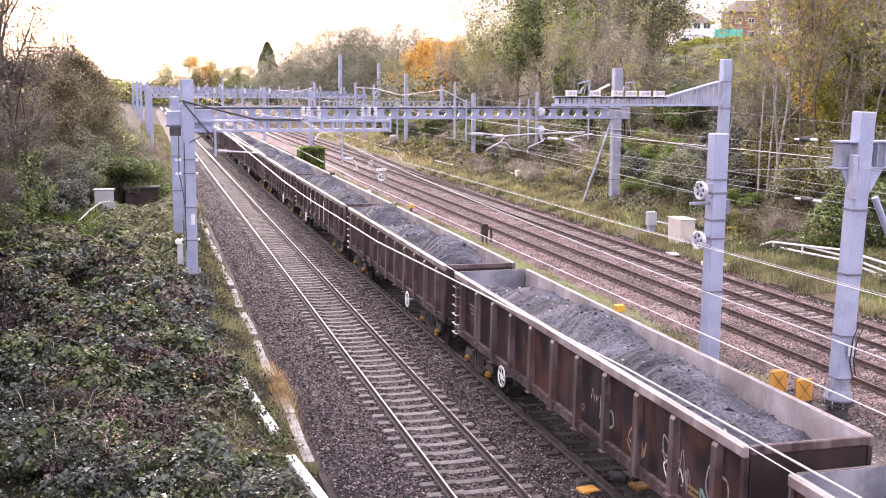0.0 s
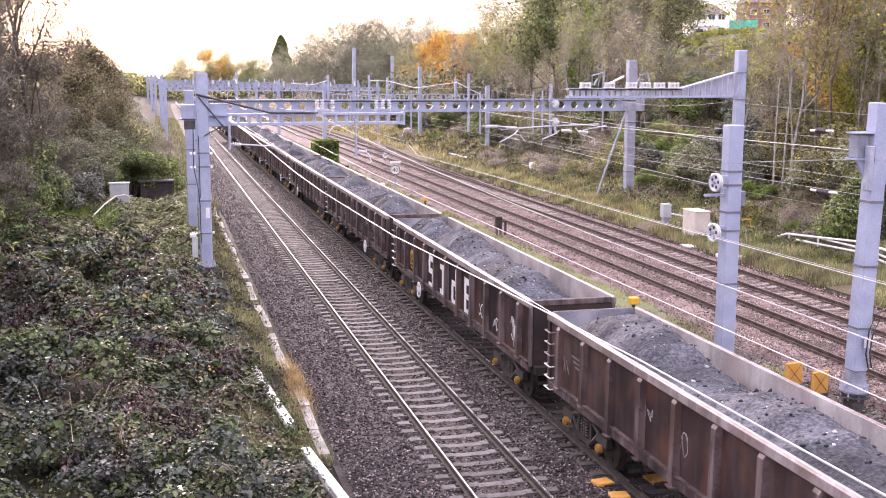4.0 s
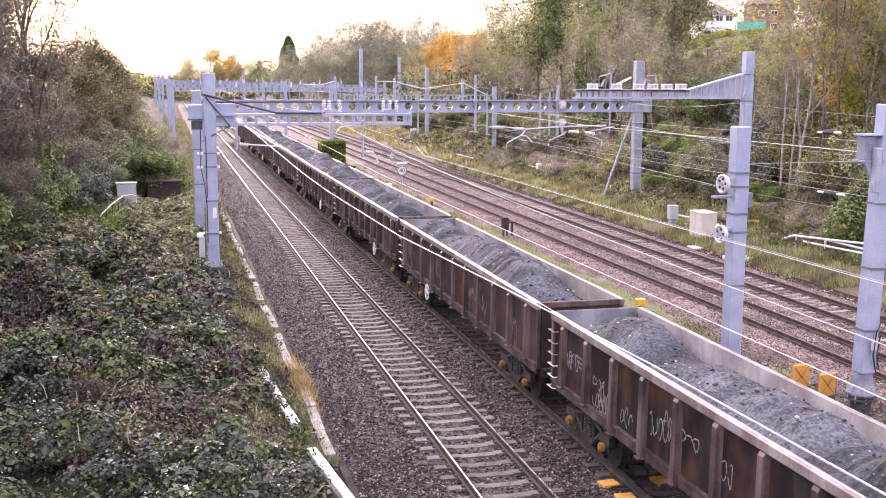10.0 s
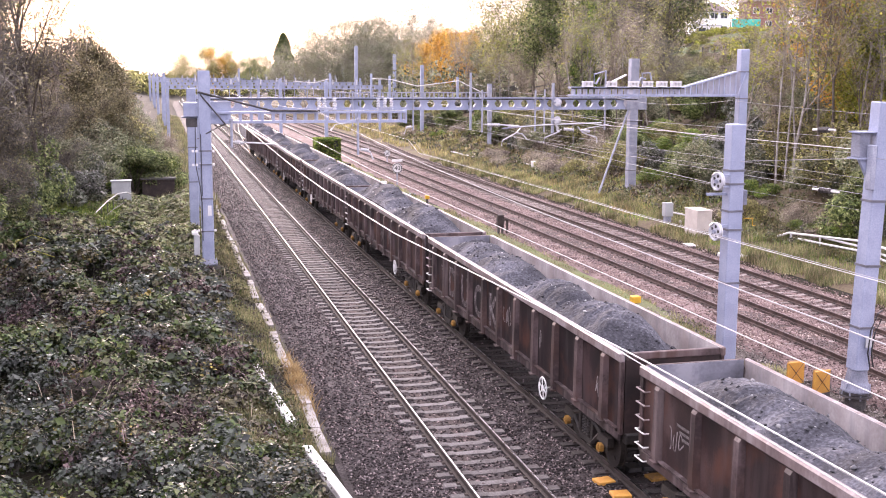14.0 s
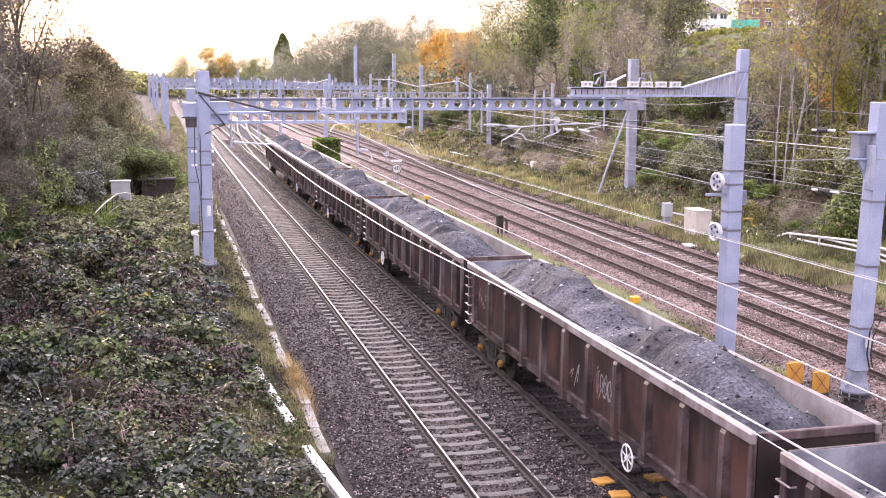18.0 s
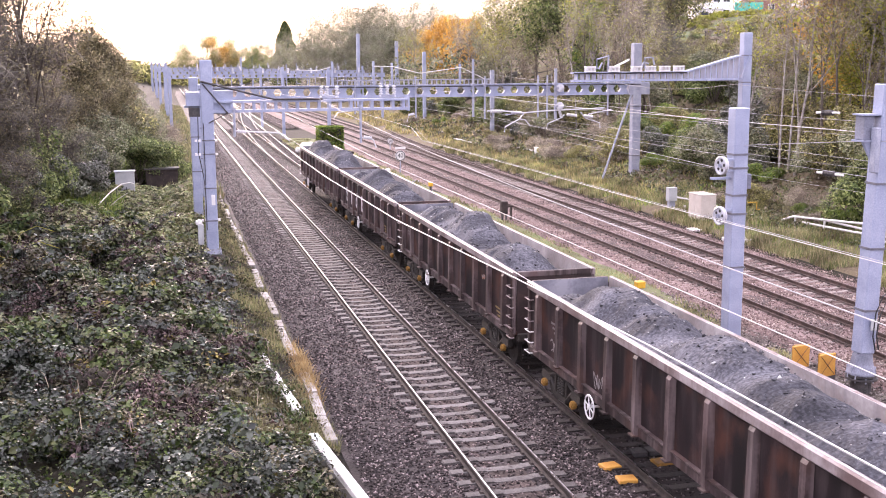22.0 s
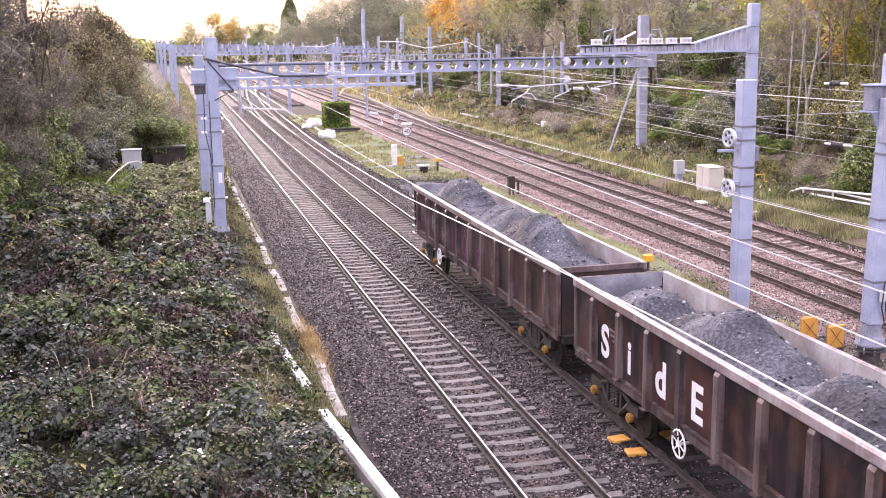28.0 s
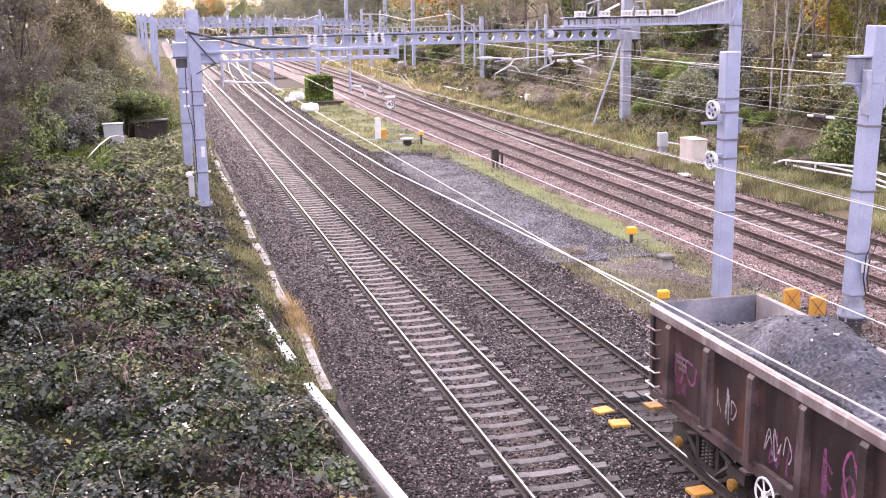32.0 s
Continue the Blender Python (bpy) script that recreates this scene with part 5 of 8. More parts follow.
wire([(15.9, 29, 5.3), (21, 70.3, 4.9)], 0.008)
wire([(20.8, 110, 8.1), (22.7, 110, 8.05), (25.5, 110, 7.37), (29.85, 110, 7.93), (32.4, 110, 6.7)], 0.035, "wire", "pale draped feeder wire")
wire([(13.0, 111, 7.8), (15.2, 111, 7.69), (16.6, 111, 8.08)], 0.035, "wire", "pale draped feeder wire")
for x, z in ((20.8, 8.6), (22.7, 8.4), (29.85, 8.3), (16.6, 8.6)):
    mast(x, 110.5, 6.0, z, 0.22, 0.22, 0, "distant pale dropper post of a portal", base=False, group="far masts")
far = empty("portal_beam", pose(0, 110.8, 0), "distant grey lattice beam over the lines", "overhead line boom", "booms over the lines")
part("chord", boxes((17.0, 33.5, -0.15, 0.15, 6.65, 6.75)), M["galv_old"], far)
part("chord", boxes((17.0, 33.5, -0.15, 0.15, 6.05, 6.15)), M["galv_old"], far)
for i in range(33):
    part("lacing", boxes((17.1 + 0.49 * i, 17.2 + 0.49 * i, -0.1, 0.1, 6.15, 6.65)), M["galv_old"], far)
for x in (33.4,):
    part("leg", boxes((x - 0.2, x + 0.2, -0.2, 0.2, -0.4, 7.6)), M["galv_old"], far)


for a, b in (((28.70, 44.28, 6.11), (28.70, 42.58, 6.17)), ((28.70, 44.02, 3.43), (28.70, 42.04, 3.48))):
    a, b = Vector(a), Vector(b)
    ins = empty("line_insulator", pose(*a), "dark ribbed insulator with white ends on a wire", "overhead line fitting", "insulators in the far wires")
    bm = bmesh.new()
    insulator(bm, (b - a) * 0.28, (b - a) * 0.72, 0.13, 7)
    part("insulator", bm, M["steel_dark"], ins)
    for f in (0.0, 0.72):
        part("fitting", tubes(([(b - a) * f, (b - a) * (f + 0.28)], 0.06), sides=6), M["white_paint"], ins)


# ---- plants ----
def leaf_quads(centers, size, rng, upright=0.0, slim=0.55, facing=None, loose=0.6):
    """Small folded leaves at these centres, (count, 4, 3); facing: the way that their upper sides look, more or less."""
    n = len(centers)
    a = rng.normal(0, 1, (n, 3))
    a[:, 2] *= 1 - upright
    if facing is not None:
        c = facing + rng.normal(0, loose, (n, 3))
        c /= np.linalg.norm(c, axis=1)[:, None]
        a -= c * (a * c).sum(1)[:, None]
        a /= np.linalg.norm(a, axis=1)[:, None]
        b = np.cross(c, a)
    else:
        a /= np.linalg.norm(a, axis=1)[:, None]
        b = rng.normal(0, 1, (n, 3))
        b[:, 2] *= 1 - upright
        b -= a * (a * b).sum(1)[:, None]
        b /= np.linalg.norm(b, axis=1)[:, None]
        c = np.cross(a, b)
    s = np.asarray(size)[:, None]
    tip = centers + a * s
    tail = centers - a * s
    l = centers + b * s * slim + c * s * slim * 0.45
    r = centers - b * s * slim + c * s * slim * 0.45
    return np.stack([tail, l, tip, r], 1)


QUAD = ((0, 1, 2), (0, 2, 3))


def branch_lines(rng, height_, spread, first, forks, depth, bend=0.12, thick=1.0):
    """A trunk and its limbs as tapered lines; returns the lines and the ends of the twigs."""
    lines, tips = [], []

    def grow(p, d, length, r, level):
        pts, radii = [p], [r]
        q, way = Vector(p), Vector(d)
        k = 4 if level == 0 else 3
        for i in range(k):
            way = (way + Vector((rng.gauss(0, bend), rng.gauss(0, bend), rng.gauss(0.04, bend * 0.5)))).normalized()
            q = q + way * (length / k)
            pts.append(Vector(q))
            radii.append(r * (1 - 0.68 * (i + 1) / k))
        lines.append((pts, radii, level))
        if level >= depth:
            tips.extend(pts[1:])
            return
        if level > 0:
            tips.extend(pts[1:])
        for i in range(forks if level else forks + 3):
            f = first + (1 - first) * (i + rng.random() * 0.8) / (forks if level else forks + 3) if level == 0 else rng.uniform(0.35, 1.0)
            j = min(k - 1, int(f * k))
            base = pts[j].lerp(pts[j + 1], f * k - j)
            ang = rng.uniform(0, math.tau)
            out = Vector((math.cos(ang), math.sin(ang), 0))
            lift = rng.uniform(0.35, 1.1)
            side = (out * spread + way * lift * 0.6 + Vector((0, 0, lift * 0.5))).normalized()
            grow(base, side, length * rng.uniform(0.34, 0.55), radii[min(j, k)] * 0.5, level + 1)

    grow(Vector((0, 0, -0.3)), Vector((rng.gauss(0, 0.04), rng.gauss(0, 0.04), 1)).normalized(), height_, max(0.04, height_ * 0.014 * thick), 0)
    return lines, tips


def tree(name, label, seed, height_, spread, leaves, leaf_size, fuzz, leaf_mat, bark, first=0.3, forks=4, depth=2, twigs=0, category="tree", twig_mat="leaf_brown", slim=0.02, thick=1.0, bend=0.12):
    rng, g = random.Random(seed), np.random.default_rng(seed)
    lines, tips = branch_lines(rng, height_, spread, first, forks, depth, bend, thick)
    t = empty(name, pose(0, 0, 0), label, category, "trees of the cutting")
    bm = bmesh.new()
    tube(bm, lines[0][0], lines[0][1], 7, False)
    part("trunk", bm, M[bark], t)
    bm = bmesh.new()
    for pts, radii, level in lines[1:]:
        tube(bm, pts, radii, 4 if level == 1 else 3, False)
    part("branchwork", bm, M[bark], t)["kind"] = "stuff"
    tip = np.array([tuple(p) for p in tips])
    if leaves:
        leaves, leaf_size = int(leaves * 0.66), leaf_size * 1.3
        c = tip[g.integers(0, len(tip), leaves)] + g.normal(0, fuzz, (leaves, 3)) * (1, 1, 0.8)
        c[:, 2] = np.maximum(c[:, 2], 0.15)
        child("crown", soup("crown", leaf_quads(c, leaf_size * g.uniform(0.6, 1.35, leaves), g, facing=np.broadcast_to((0.0, 0.0, 0.7), (leaves, 3)), loose=0.75), 4, QUAD, M[leaf_mat]), t)
    if twigs:
        c = tip[g.integers(0, len(tip), twigs)] + g.normal(0, fuzz * 0.55, (twigs, 3))
        c[:, 2] = np.maximum(c[:, 2], 0.2)
        tw = child("twig_spray", soup("twig_spray", leaf_quads(c, g.uniform(0.25, 0.7, twigs), g, slim=slim), 4, QUAD, M[twig_mat]), t)
        tw["kind"] = "stuff"
    return t


def shrub(name, label, seed, width, tall, leaves, leaf_size, leaf_mat, twigs=0, category="bush"):
    """A bush: stems from one root and leaves in clumps over an uneven dome."""
    rng, g = random.Random(seed), np.random.default_rng(seed)
    t = empty(name, pose(0, 0, 0), label, category, "bushes of the cutting")
    bm = bmesh.new()
    clumps = []
    for k in range(16):
        a, rr = rng.uniform(0, math.tau), rng.uniform(0.2, 1.0) ** 0.6
        z = tall * rng.uniform(0.25, 1.0) * (1 - 0.45 * rr ** 2)
        end = Vector((math.cos(a) * rr * width / 2, math.sin(a) * rr * width / 2, z))
        tube(bm, [(0, 0, -0.2), end * 0.5 + Vector((0, 0, tall * 0.12)), end], [0.05, 0.03, 0.012], 4, False)
        clumps.append((*end, rng.uniform(0.16, 0.34) * width * 0.8))
    part("branchwork", bm, M["bark"], t)
    cl = np.array(clumps)
    pick = cl[g.integers(0, len(cl), leaves)]
    d = g.normal(0, 1, (leaves, 3))
    d /= np.linalg.norm(d, axis=1)[:, None]
    c = pick[:, :3] + d * (pick[:, 3] * g.uniform(0.55, 1.0, leaves) ** 0.5)[:, None] * (1, 1, 0.75)
    c[:, 2] = np.abs(c[:, 2]) + 0.05
    child("foliage", soup("foliage", leaf_quads(c, leaf_size * g.uniform(0.6, 1.4, leaves), g, facing=d + (0, 0, 0.9), loose=0.55), 4, QUAD, M[leaf_mat]), t)
    if twigs:
        pick = cl[g.integers(0, len(cl), twigs)]
        c = pick[:, :3] + g.normal(0, 1, (twigs, 3)) * pick[:, 3:] * 0.5
        c[:, 2] = np.abs(c[:, 2]) + 0.1
        tw = child("twig_spray", soup("twig_spray", leaf_quads(c, g.uniform(0.2, 0.55, twigs), g, slim=0.018), 4, QUAD, M["leaf_brown"]), t)
        tw["kind"] = "stuff"
    return t


M["bark_grey"] = material("grey_bark", [(0.09, 0.075, 0.066), (0.17, 0.15, 0.135), (0.26, 0.235, 0.215)], 2.0, 0.9, 0.4, 20, stretch=(1, 1, 0.3))
M["twig_grey"] = leafy("grey_twigs", [(0.069, 0.0575, 0.0517), (0.138, 0.1207, 0.1092), (0.2185, 0.1955, 0.1725), (0.3105, 0.2875, 0.253)], 0.7, 0.2, gain=0.85)
# twigs paled so that distance haze is part of their colour
M["twig_hazed"] = leafy("hazed_twigs", [(0.14, 0.12, 0.11), (0.22, 0.19, 0.175), (0.30, 0.27, 0.245), (0.26, 0.24, 0.16)], 0.7, 0.4, gain=1.5)
M["leaf_greyolive"] = leafy("grey_olive_leaves", [(0.0276, 0.0322, 0.0184), (0.0747, 0.0862, 0.0483), (0.1323, 0.138, 0.0862), (0.2185, 0.2127, 0.1552)], 0.5, 0.45, gain=2.2)
M["leaf_hedge"] = leafy("brown_olive_leaves", [(0.022, 0.02, 0.012), (0.06, 0.052, 0.03), (0.10, 0.09, 0.048), (0.17, 0.15, 0.1)], 0.5, 0.4, gain=2.6)
M["leaf_shiny"] = leafy("shining_leaves", [(0.02, 0.026, 0.014), (0.04, 0.048, 0.024), (0.075, 0.08, 0.05), (0.24, 0.24, 0.22)], 0.28, 0.25, 0.8, gain=1.7)
PLANTS = {
    "dark": tree("tree", "tall dark olive broadleaved tree in late leaf", 1, 13, 0.9, 11000, 0.13, 1.0, "leaf_dark", "bark", 0.22, 4, 3, 2500),
    "olive": tree("tree", "olive green tree thinning in autumn", 2, 12, 0.85, 8000, 0.12, 1.0, "leaf_olive", "bark", 0.25, 4, 3, 3500),
    "bare": tree("tree", "bare grey-brown tree with fine twigs", 3, 12, 0.8, 1200, 0.10, 0.9, "leaf_olive", "bark_grey", 0.22, 4, 3, 5000, twig_mat="twig_grey", slim=0.016),
    "far_bare": tree("tree", "bare fine-twigged tree on the skyline, paled for haze", 36, 12, 0.75, 3400, 0.10, 0.8, "leaf_greyolive", "bark_pale", 0.2, 4, 3, 2600, twig_mat="twig_hazed", slim=0.014, thick=0.7),
    "gold": tree("tree", "golden orange autumn tree", 4, 10, 0.8, 11000, 0.13, 0.85, "leaf_gold", "bark", 0.2, 4, 3, 400),
    "gold_round": tree("tree", "round golden orange tree in full autumn leaf", 14, 9.5, 0.75, 13000, 0.15, 0.95, "leaf_gold", "bark", 0.12, 5, 3, 300),
    "green": tree("tree", "fresh green ivy-clad tree", 5, 11, 0.5, 8000, 0.13, 0.6, "leaf_green", "bark", 0.12, 4, 3, 400),
    "birch": tree("birch_tree", "slender pale-stemmed birch with few yellow leaves", 6, 12, 0.55, 1500, 0.09, 0.5, "leaf_yellowgreen", "bark_pale", 0.4, 4, 2, 1600, thick=0.6, bend=0.06),
    "birch_gold": tree("birch_tree", "slender birch with orange-gold leaves", 7, 12, 0.6, 4200, 0.11, 0.6, "leaf_gold", "bark_pale", 0.35, 4, 2, 900, thick=0.6),
    "sapling": tree("sapling", "tall thin pale sapling with few leaves", 10, 12, 0.28, 500, 0.08, 0.4, "leaf_yellowgreen", "bark_pale", 0.45, 3, 2, 700, thick=0.42, bend=0.05),
    "sapling_dark": tree("sapling", "thin dark multi-twigged sapling", 11, 9, 0.35, 300, 0.08, 0.4, "leaf_olive", "bark", 0.35, 4, 2, 1600, thick=0.6),
    "yellow": tree("tree", "young tree with yellow-green autumn leaves", 8, 8, 0.7, 5200, 0.11, 0.55, "leaf_yellowgreen", "bark", 0.15, 5, 2, 800),
    "crown": tree("tree", "dense round-headed brown-olive tree", 41, 10.6, 0.62, 30000, 0.10, 0.75, "leaf_hedge", "bark", 0.08, 6, 3, 1800, twig_mat="twig_grey"),
    "ivied": tree("tree", "bare dark tree with ivy up its stem", 42, 12.5, 0.38, 3400, 0.05, 0.28, "leaf_hedge", "bark", 0.35, 3, 2, 900, twig_mat="twig_grey", thick=0.9),
    "stub": tree("tree", "bare tree with ivy on its trunk", 9, 11, 0.4, 900, 0.13, 0.3, "leaf_dark", "bark", 0.3, 3, 2, 500),
    "bush": shrub("bush", "dense dark evergreen bush", 21, 4.2, 2.8, 14000, 0.07, "leaf_dark"),
    "bush_olive": shrub("bush", "olive brown bush of brambles and saplings", 22, 4.5, 3.2, 11000, 0.065, "leaf_olive", 1800),
    "bush_green": shrub("bush", "green leafy bush on the bank", 23, 3.6, 2.4, 11000, 0.065, "leaf_green", 300),
    "bush_brown": shrub("bush", "leafless brown thicket of thin stems", 24, 4.5, 3.0, 3500, 0.05, "leaf_brown", 4500),
    "thicket": tree("tree", "leafless tangle of grey-brown branches", 31, 8.5, 1.0, 6500, 0.06, 0.5, "leaf_hedge", "bark_grey", 0.06, 6, 3, 5200, twig_mat="twig_grey", slim=0.035),
    "grey": tree("tree", "grey-olive tree nearly out of leaf", 32, 11, 0.9, 6500, 0.10, 0.8, "leaf_greyolive", "bark_grey", 0.15, 4, 3, 1800, twig_mat="twig_grey"),
    "bush_grey": shrub("bush", "grey-olive scrub with thin stems", 34, 4.5, 3.2, 11000, 0.065, "leaf_greyolive", 500),
    "bush_ivy": shrub("bush", "dark holly-like bush with shining leaves", 33, 4.2, 3.2, 12000, 0.075, "leaf_shiny"),
    "hedge": shrub("garden_hedge", "bright yellow-green garden hedge", 35, 3.0, 1.7, 7000, 0.09, "leaf_yellowgreen", 0, "hedge"),
    "bracken": shrub("bracken", "patch of dead rust-brown bracken", 25, 3.4, 1.2, 8000, 0.055, "leaf_brown", 1200, "bracken"),
}
first_use = set()


def plant(kind, x, y, size=1.0, turn=None, sink=0.0, tall=1.0):
    src = PLANTS[kind]
    z = height(x, y) - sink
    m = pose(x, y, z, 0, 0, random.uniform(0, 360) if turn is None else turn)
    if kind not in first_use:
        first_use.add(kind)
        ob = src
        ob.scale = (1, 1, 1)
        ob.matrix_basis = m @ Matrix.Diagonal((size, size, size * tall, 1))
        return ob
    keep = src.scale.copy()
    src.scale = (1, 1, 1)
    ob = copy_thing(src, m)
    ob.matrix_basis = m @ Matrix.Diagonal((size, size, size * tall, 1))
    src.scale = keep
    return ob


def conifer(x, y, tall, width, seed):
    g = np.random.default_rng(seed)
    t = empty("conifer", pose(x, y, height(x, y)), "dark pointed conifer on the skyline", "tree", "trees of the cutting")
    part("trunk", tubes(([(0, 0, 0), (0, 0, tall * 0.9)], [0.35, 0.05]), sides=7), M["bark"], t)
    n = 12000
    f = g.uniform(0.08, 1, n) ** 0.8
    a = g.uniform(0, math.tau, n)
    r = width / 2 * (1 - f) ** 0.55 * (0.55 + 0.45 * g.uniform(0, 1, n)) * (1 + 0.12 * np.sin(f * 23 + a * 3))
    c = np.stack([np.cos(a) * r, np.sin(a) * r, f * tall], 1)
    child("crown", soup("crown", leaf_quads(c, g.uniform(0.18, 0.4, n), g), 4, QUAD, M["leaf_dark"]), t)


# left of the lines: tangled trees close to the bridge, then a receding row
# crowns and bushes from y 24 to 42: unseen, added to shade the brambles
for kind, x, y, s in (("thicket", -9.6, 52, 1.3), ("thicket", -8.8, 53, 1.0), ("thicket", -11.0, 55, 1.45), ("thicket", -8.1, 56, 0.78), ("thicket", -9.8, 57, 1.15), ("thicket", -8.6, 60, 0.9), ("thicket", -7.7, 63, 0.66), ("thicket", -7.8, 50.5, 0.6), ("thicket", -6.7, 66, 0.5), ("thicket", -7.2, 53.5, 0.5), ("thicket", -10.6, 62, 1.05), ("dark", -10.8, 61, 0.5), ("bush", -8.4, 55, 1.35), ("bush", -8.0, 62, 1.5), ("bush", -7.6, 58.5, 1.1), ("bush", -8.0, 51, 1.0), ("bush", -9.0, 66, 1.6),
                      ("sapling_dark", -6.2, 61, 1.25), ("ivied", -6.0, 60, 1.15), ("ivied", -7.4, 57, 1.2), ("thicket", -9.4, 58, 1.25), ("thicket", -8.6, 54.5, 0.9), ("crown", -10.4, 60, 0.95), ("crown", -9.2, 42, 0.72), ("crown", -8.6, 35, 0.66), ("crown", -8.0, 28.5, 0.6), ("bush", -7.2, 24, 1.1), ("bush", -8.6, 47, 1.3), ("bush_ivy", -7.6, 31.5, 1.0), ("thicket", -6.6, 70, 0.62), ("thicket", -7.4, 74, 0.7), ("bush_ivy", -5.9, 67, 1.1), ("bush_ivy", -5.5, 71.5, 1.1), ("bush_ivy", -6.9, 64, 1.2), ("bush_ivy", -5.6, 77, 0.9), ("bush_ivy", -7.6, 55.5, 0.9),
                      ("crown", -7.2, 82, 0.72), ("crown", -5.0, 97, 0.95), ("crown", -5.7, 99, 0.85), ("crown", -4.0, 100, 0.84), ("crown", -3.6, 92, 0.6), ("bush_grey", -5.4, 94, 1.6), ("bush_olive", -4.2, 98, 1.5), ("bush_grey", -6.6, 73, 1.2), ("bush_grey", -5.6, 80, 1.2), ("stub", -8.5, 66, 0.7),
                      ("bush_green", -4.6, 82, 1.0), ("bush_grey", -6.6, 86, 1.5), ("bush", -2.0, 84.5, 1.25), ("bush", -0.4, 86.0, 1.15), ("bush_green", -0.2, 92, 0.8), ("bush_brown", -0.9, 98, 0.9), ("bracken", 0.2, 104, 0.9), ("bush_brown", -0.6, 112, 0.9), ("bush_green", -3.0, 89, 1.0), ("bare", -11, 88, 0.5),
                      ("bush_grey", -2.6, 97, 1.3), ("bush_brown", -1.6, 104, 1.1), ("bush_grey", -3.0, 112, 1.4), ("crown", -7.0, 118, 0.85), ("bare", -9.5, 116, 0.6),
                      ("bush_brown", -3.2, 124, 1.2), ("grey", -6.5, 136, 0.75), ("bare", -8.5, 130, 0.82), ("bush_grey", -4.2, 138, 1.3), ("grey", -7.5, 152, 0.72), ("bush_brown", -5.0, 152, 1.2),
                      ("bare", -9.5, 168, 0.75), ("bush_grey", -6.5, 172, 1.6), ("grey", -11, 188, 0.75), ("bush_grey", -8, 196, 1.8), ("dark", -13, 218, 0.7), ("bush_grey", -10, 226, 2.0),
                      ("grey", -14, 252, 0.7), ("bush_brown", -11, 266, 2.2), ("grey", -17, 292, 0.75), ("bush_grey", -15, 318, 2.6)):
    plant(kind, x, y, s * (0.78 if y > 86 and not kind.startswith("bush") else 0.9))
# skyline on the far side of the lines
for kind, x, y, s in (("olive", 12, 330, 1.07), ("olive", 9.5, 332, 0.93), ("gold", 16, 335, 1.10), ("olive", 18, 330, 1.02), ("olive", 6, 345, 0.79), ("olive", 22, 340, 0.84), ("dark", 25, 320, 0.80), ("far_bare", 28.5, 262, 0.84), ("far_bare", 31, 240, 0.98), ("far_bare", 34.5, 236, 1.12), ("far_bare", 37.5, 238, 1.16), ("far_bare", 41, 230, 1.07), ("far_bare", 36.5, 228, 1.12), ("far_bare", 42, 222, 1.07), ("far_bare", 45, 226, 0.93), ("far_bare", 48, 222, 0.93), ("far_bare", 51, 215, 0.88), ("far_bare", 29, 270, 0.93), ("far_bare", 33, 215, 0.79), ("far_bare", 38, 208, 0.84), ("far_bare", 33.5, 225, 1.02), ("far_bare", 38.5, 222, 1.07), ("far_bare", 36, 232, 0.98),
                      ("far_bare", 44, 214, 0.88), ("far_bare", 40.5, 205, 0.79), ("gold_round", 47.2, 196, 0.82), ("gold_round", 50.5, 186, 0.72), ("gold_round", 49.6, 177, 0.71), ("gold_round", 46.5, 182, 0.49), ("yellow", 51.5, 170, 0.70), ("grey", 47, 156, 0.6), ("bare", 45.2, 148, 0.6), ("sapling", 44.6, 146, 0.80), ("sapling", 43.8, 142, 0.85),
                      ("far_bare", 31, 250, 0.84), ("dark", 26, 300, 0.80), ("far_bare", 34.5, 262, 0.93), ("olive", 45.5, 136, 1.00), ("dark", 46.5, 126, 1.05), ("green", 42.8, 112, 0.75), ("stub", 41.0, 105, 0.8), ("bare", 43.8, 113, 0.80), ("dark", 46, 116, 1.00), ("dark", 45.2, 122, 0.85), ("stub", 45.2, 109, 1.20), ("dark", 50.5, 118, 1.05), ("bare", 47, 105, 1.02),
                      ("dark", 53, 124, 1.00), ("dark", 56.2, 118, 1.0), ("dark", 59.8, 123, 0.92), ("olive", 53.6, 111, 0.9), ("stub", 50.6, 108, 1.1), ("dark", 55.5, 130, 1.00), ("bare", 48.5, 108, 1.00), ("dark", 54, 140, 1.10), ("olive", 58, 140, 0.90), ("olive", 52, 150, 1.00), ("bare", 57, 165, 1.00)):
    plant(kind, x, y, s)
conifer(31.5, 290, 18.5, 9.0, 41)
rk = random.Random(79)
for i in range(26):
    x = rk.uniform(34, 52)
    plant("far_bare" if i % 4 else "grey", x, rk.uniform(205, 265), rk.uniform(0.85, 1.12) * (0.8 if i % 4 == 0 else 1.0))
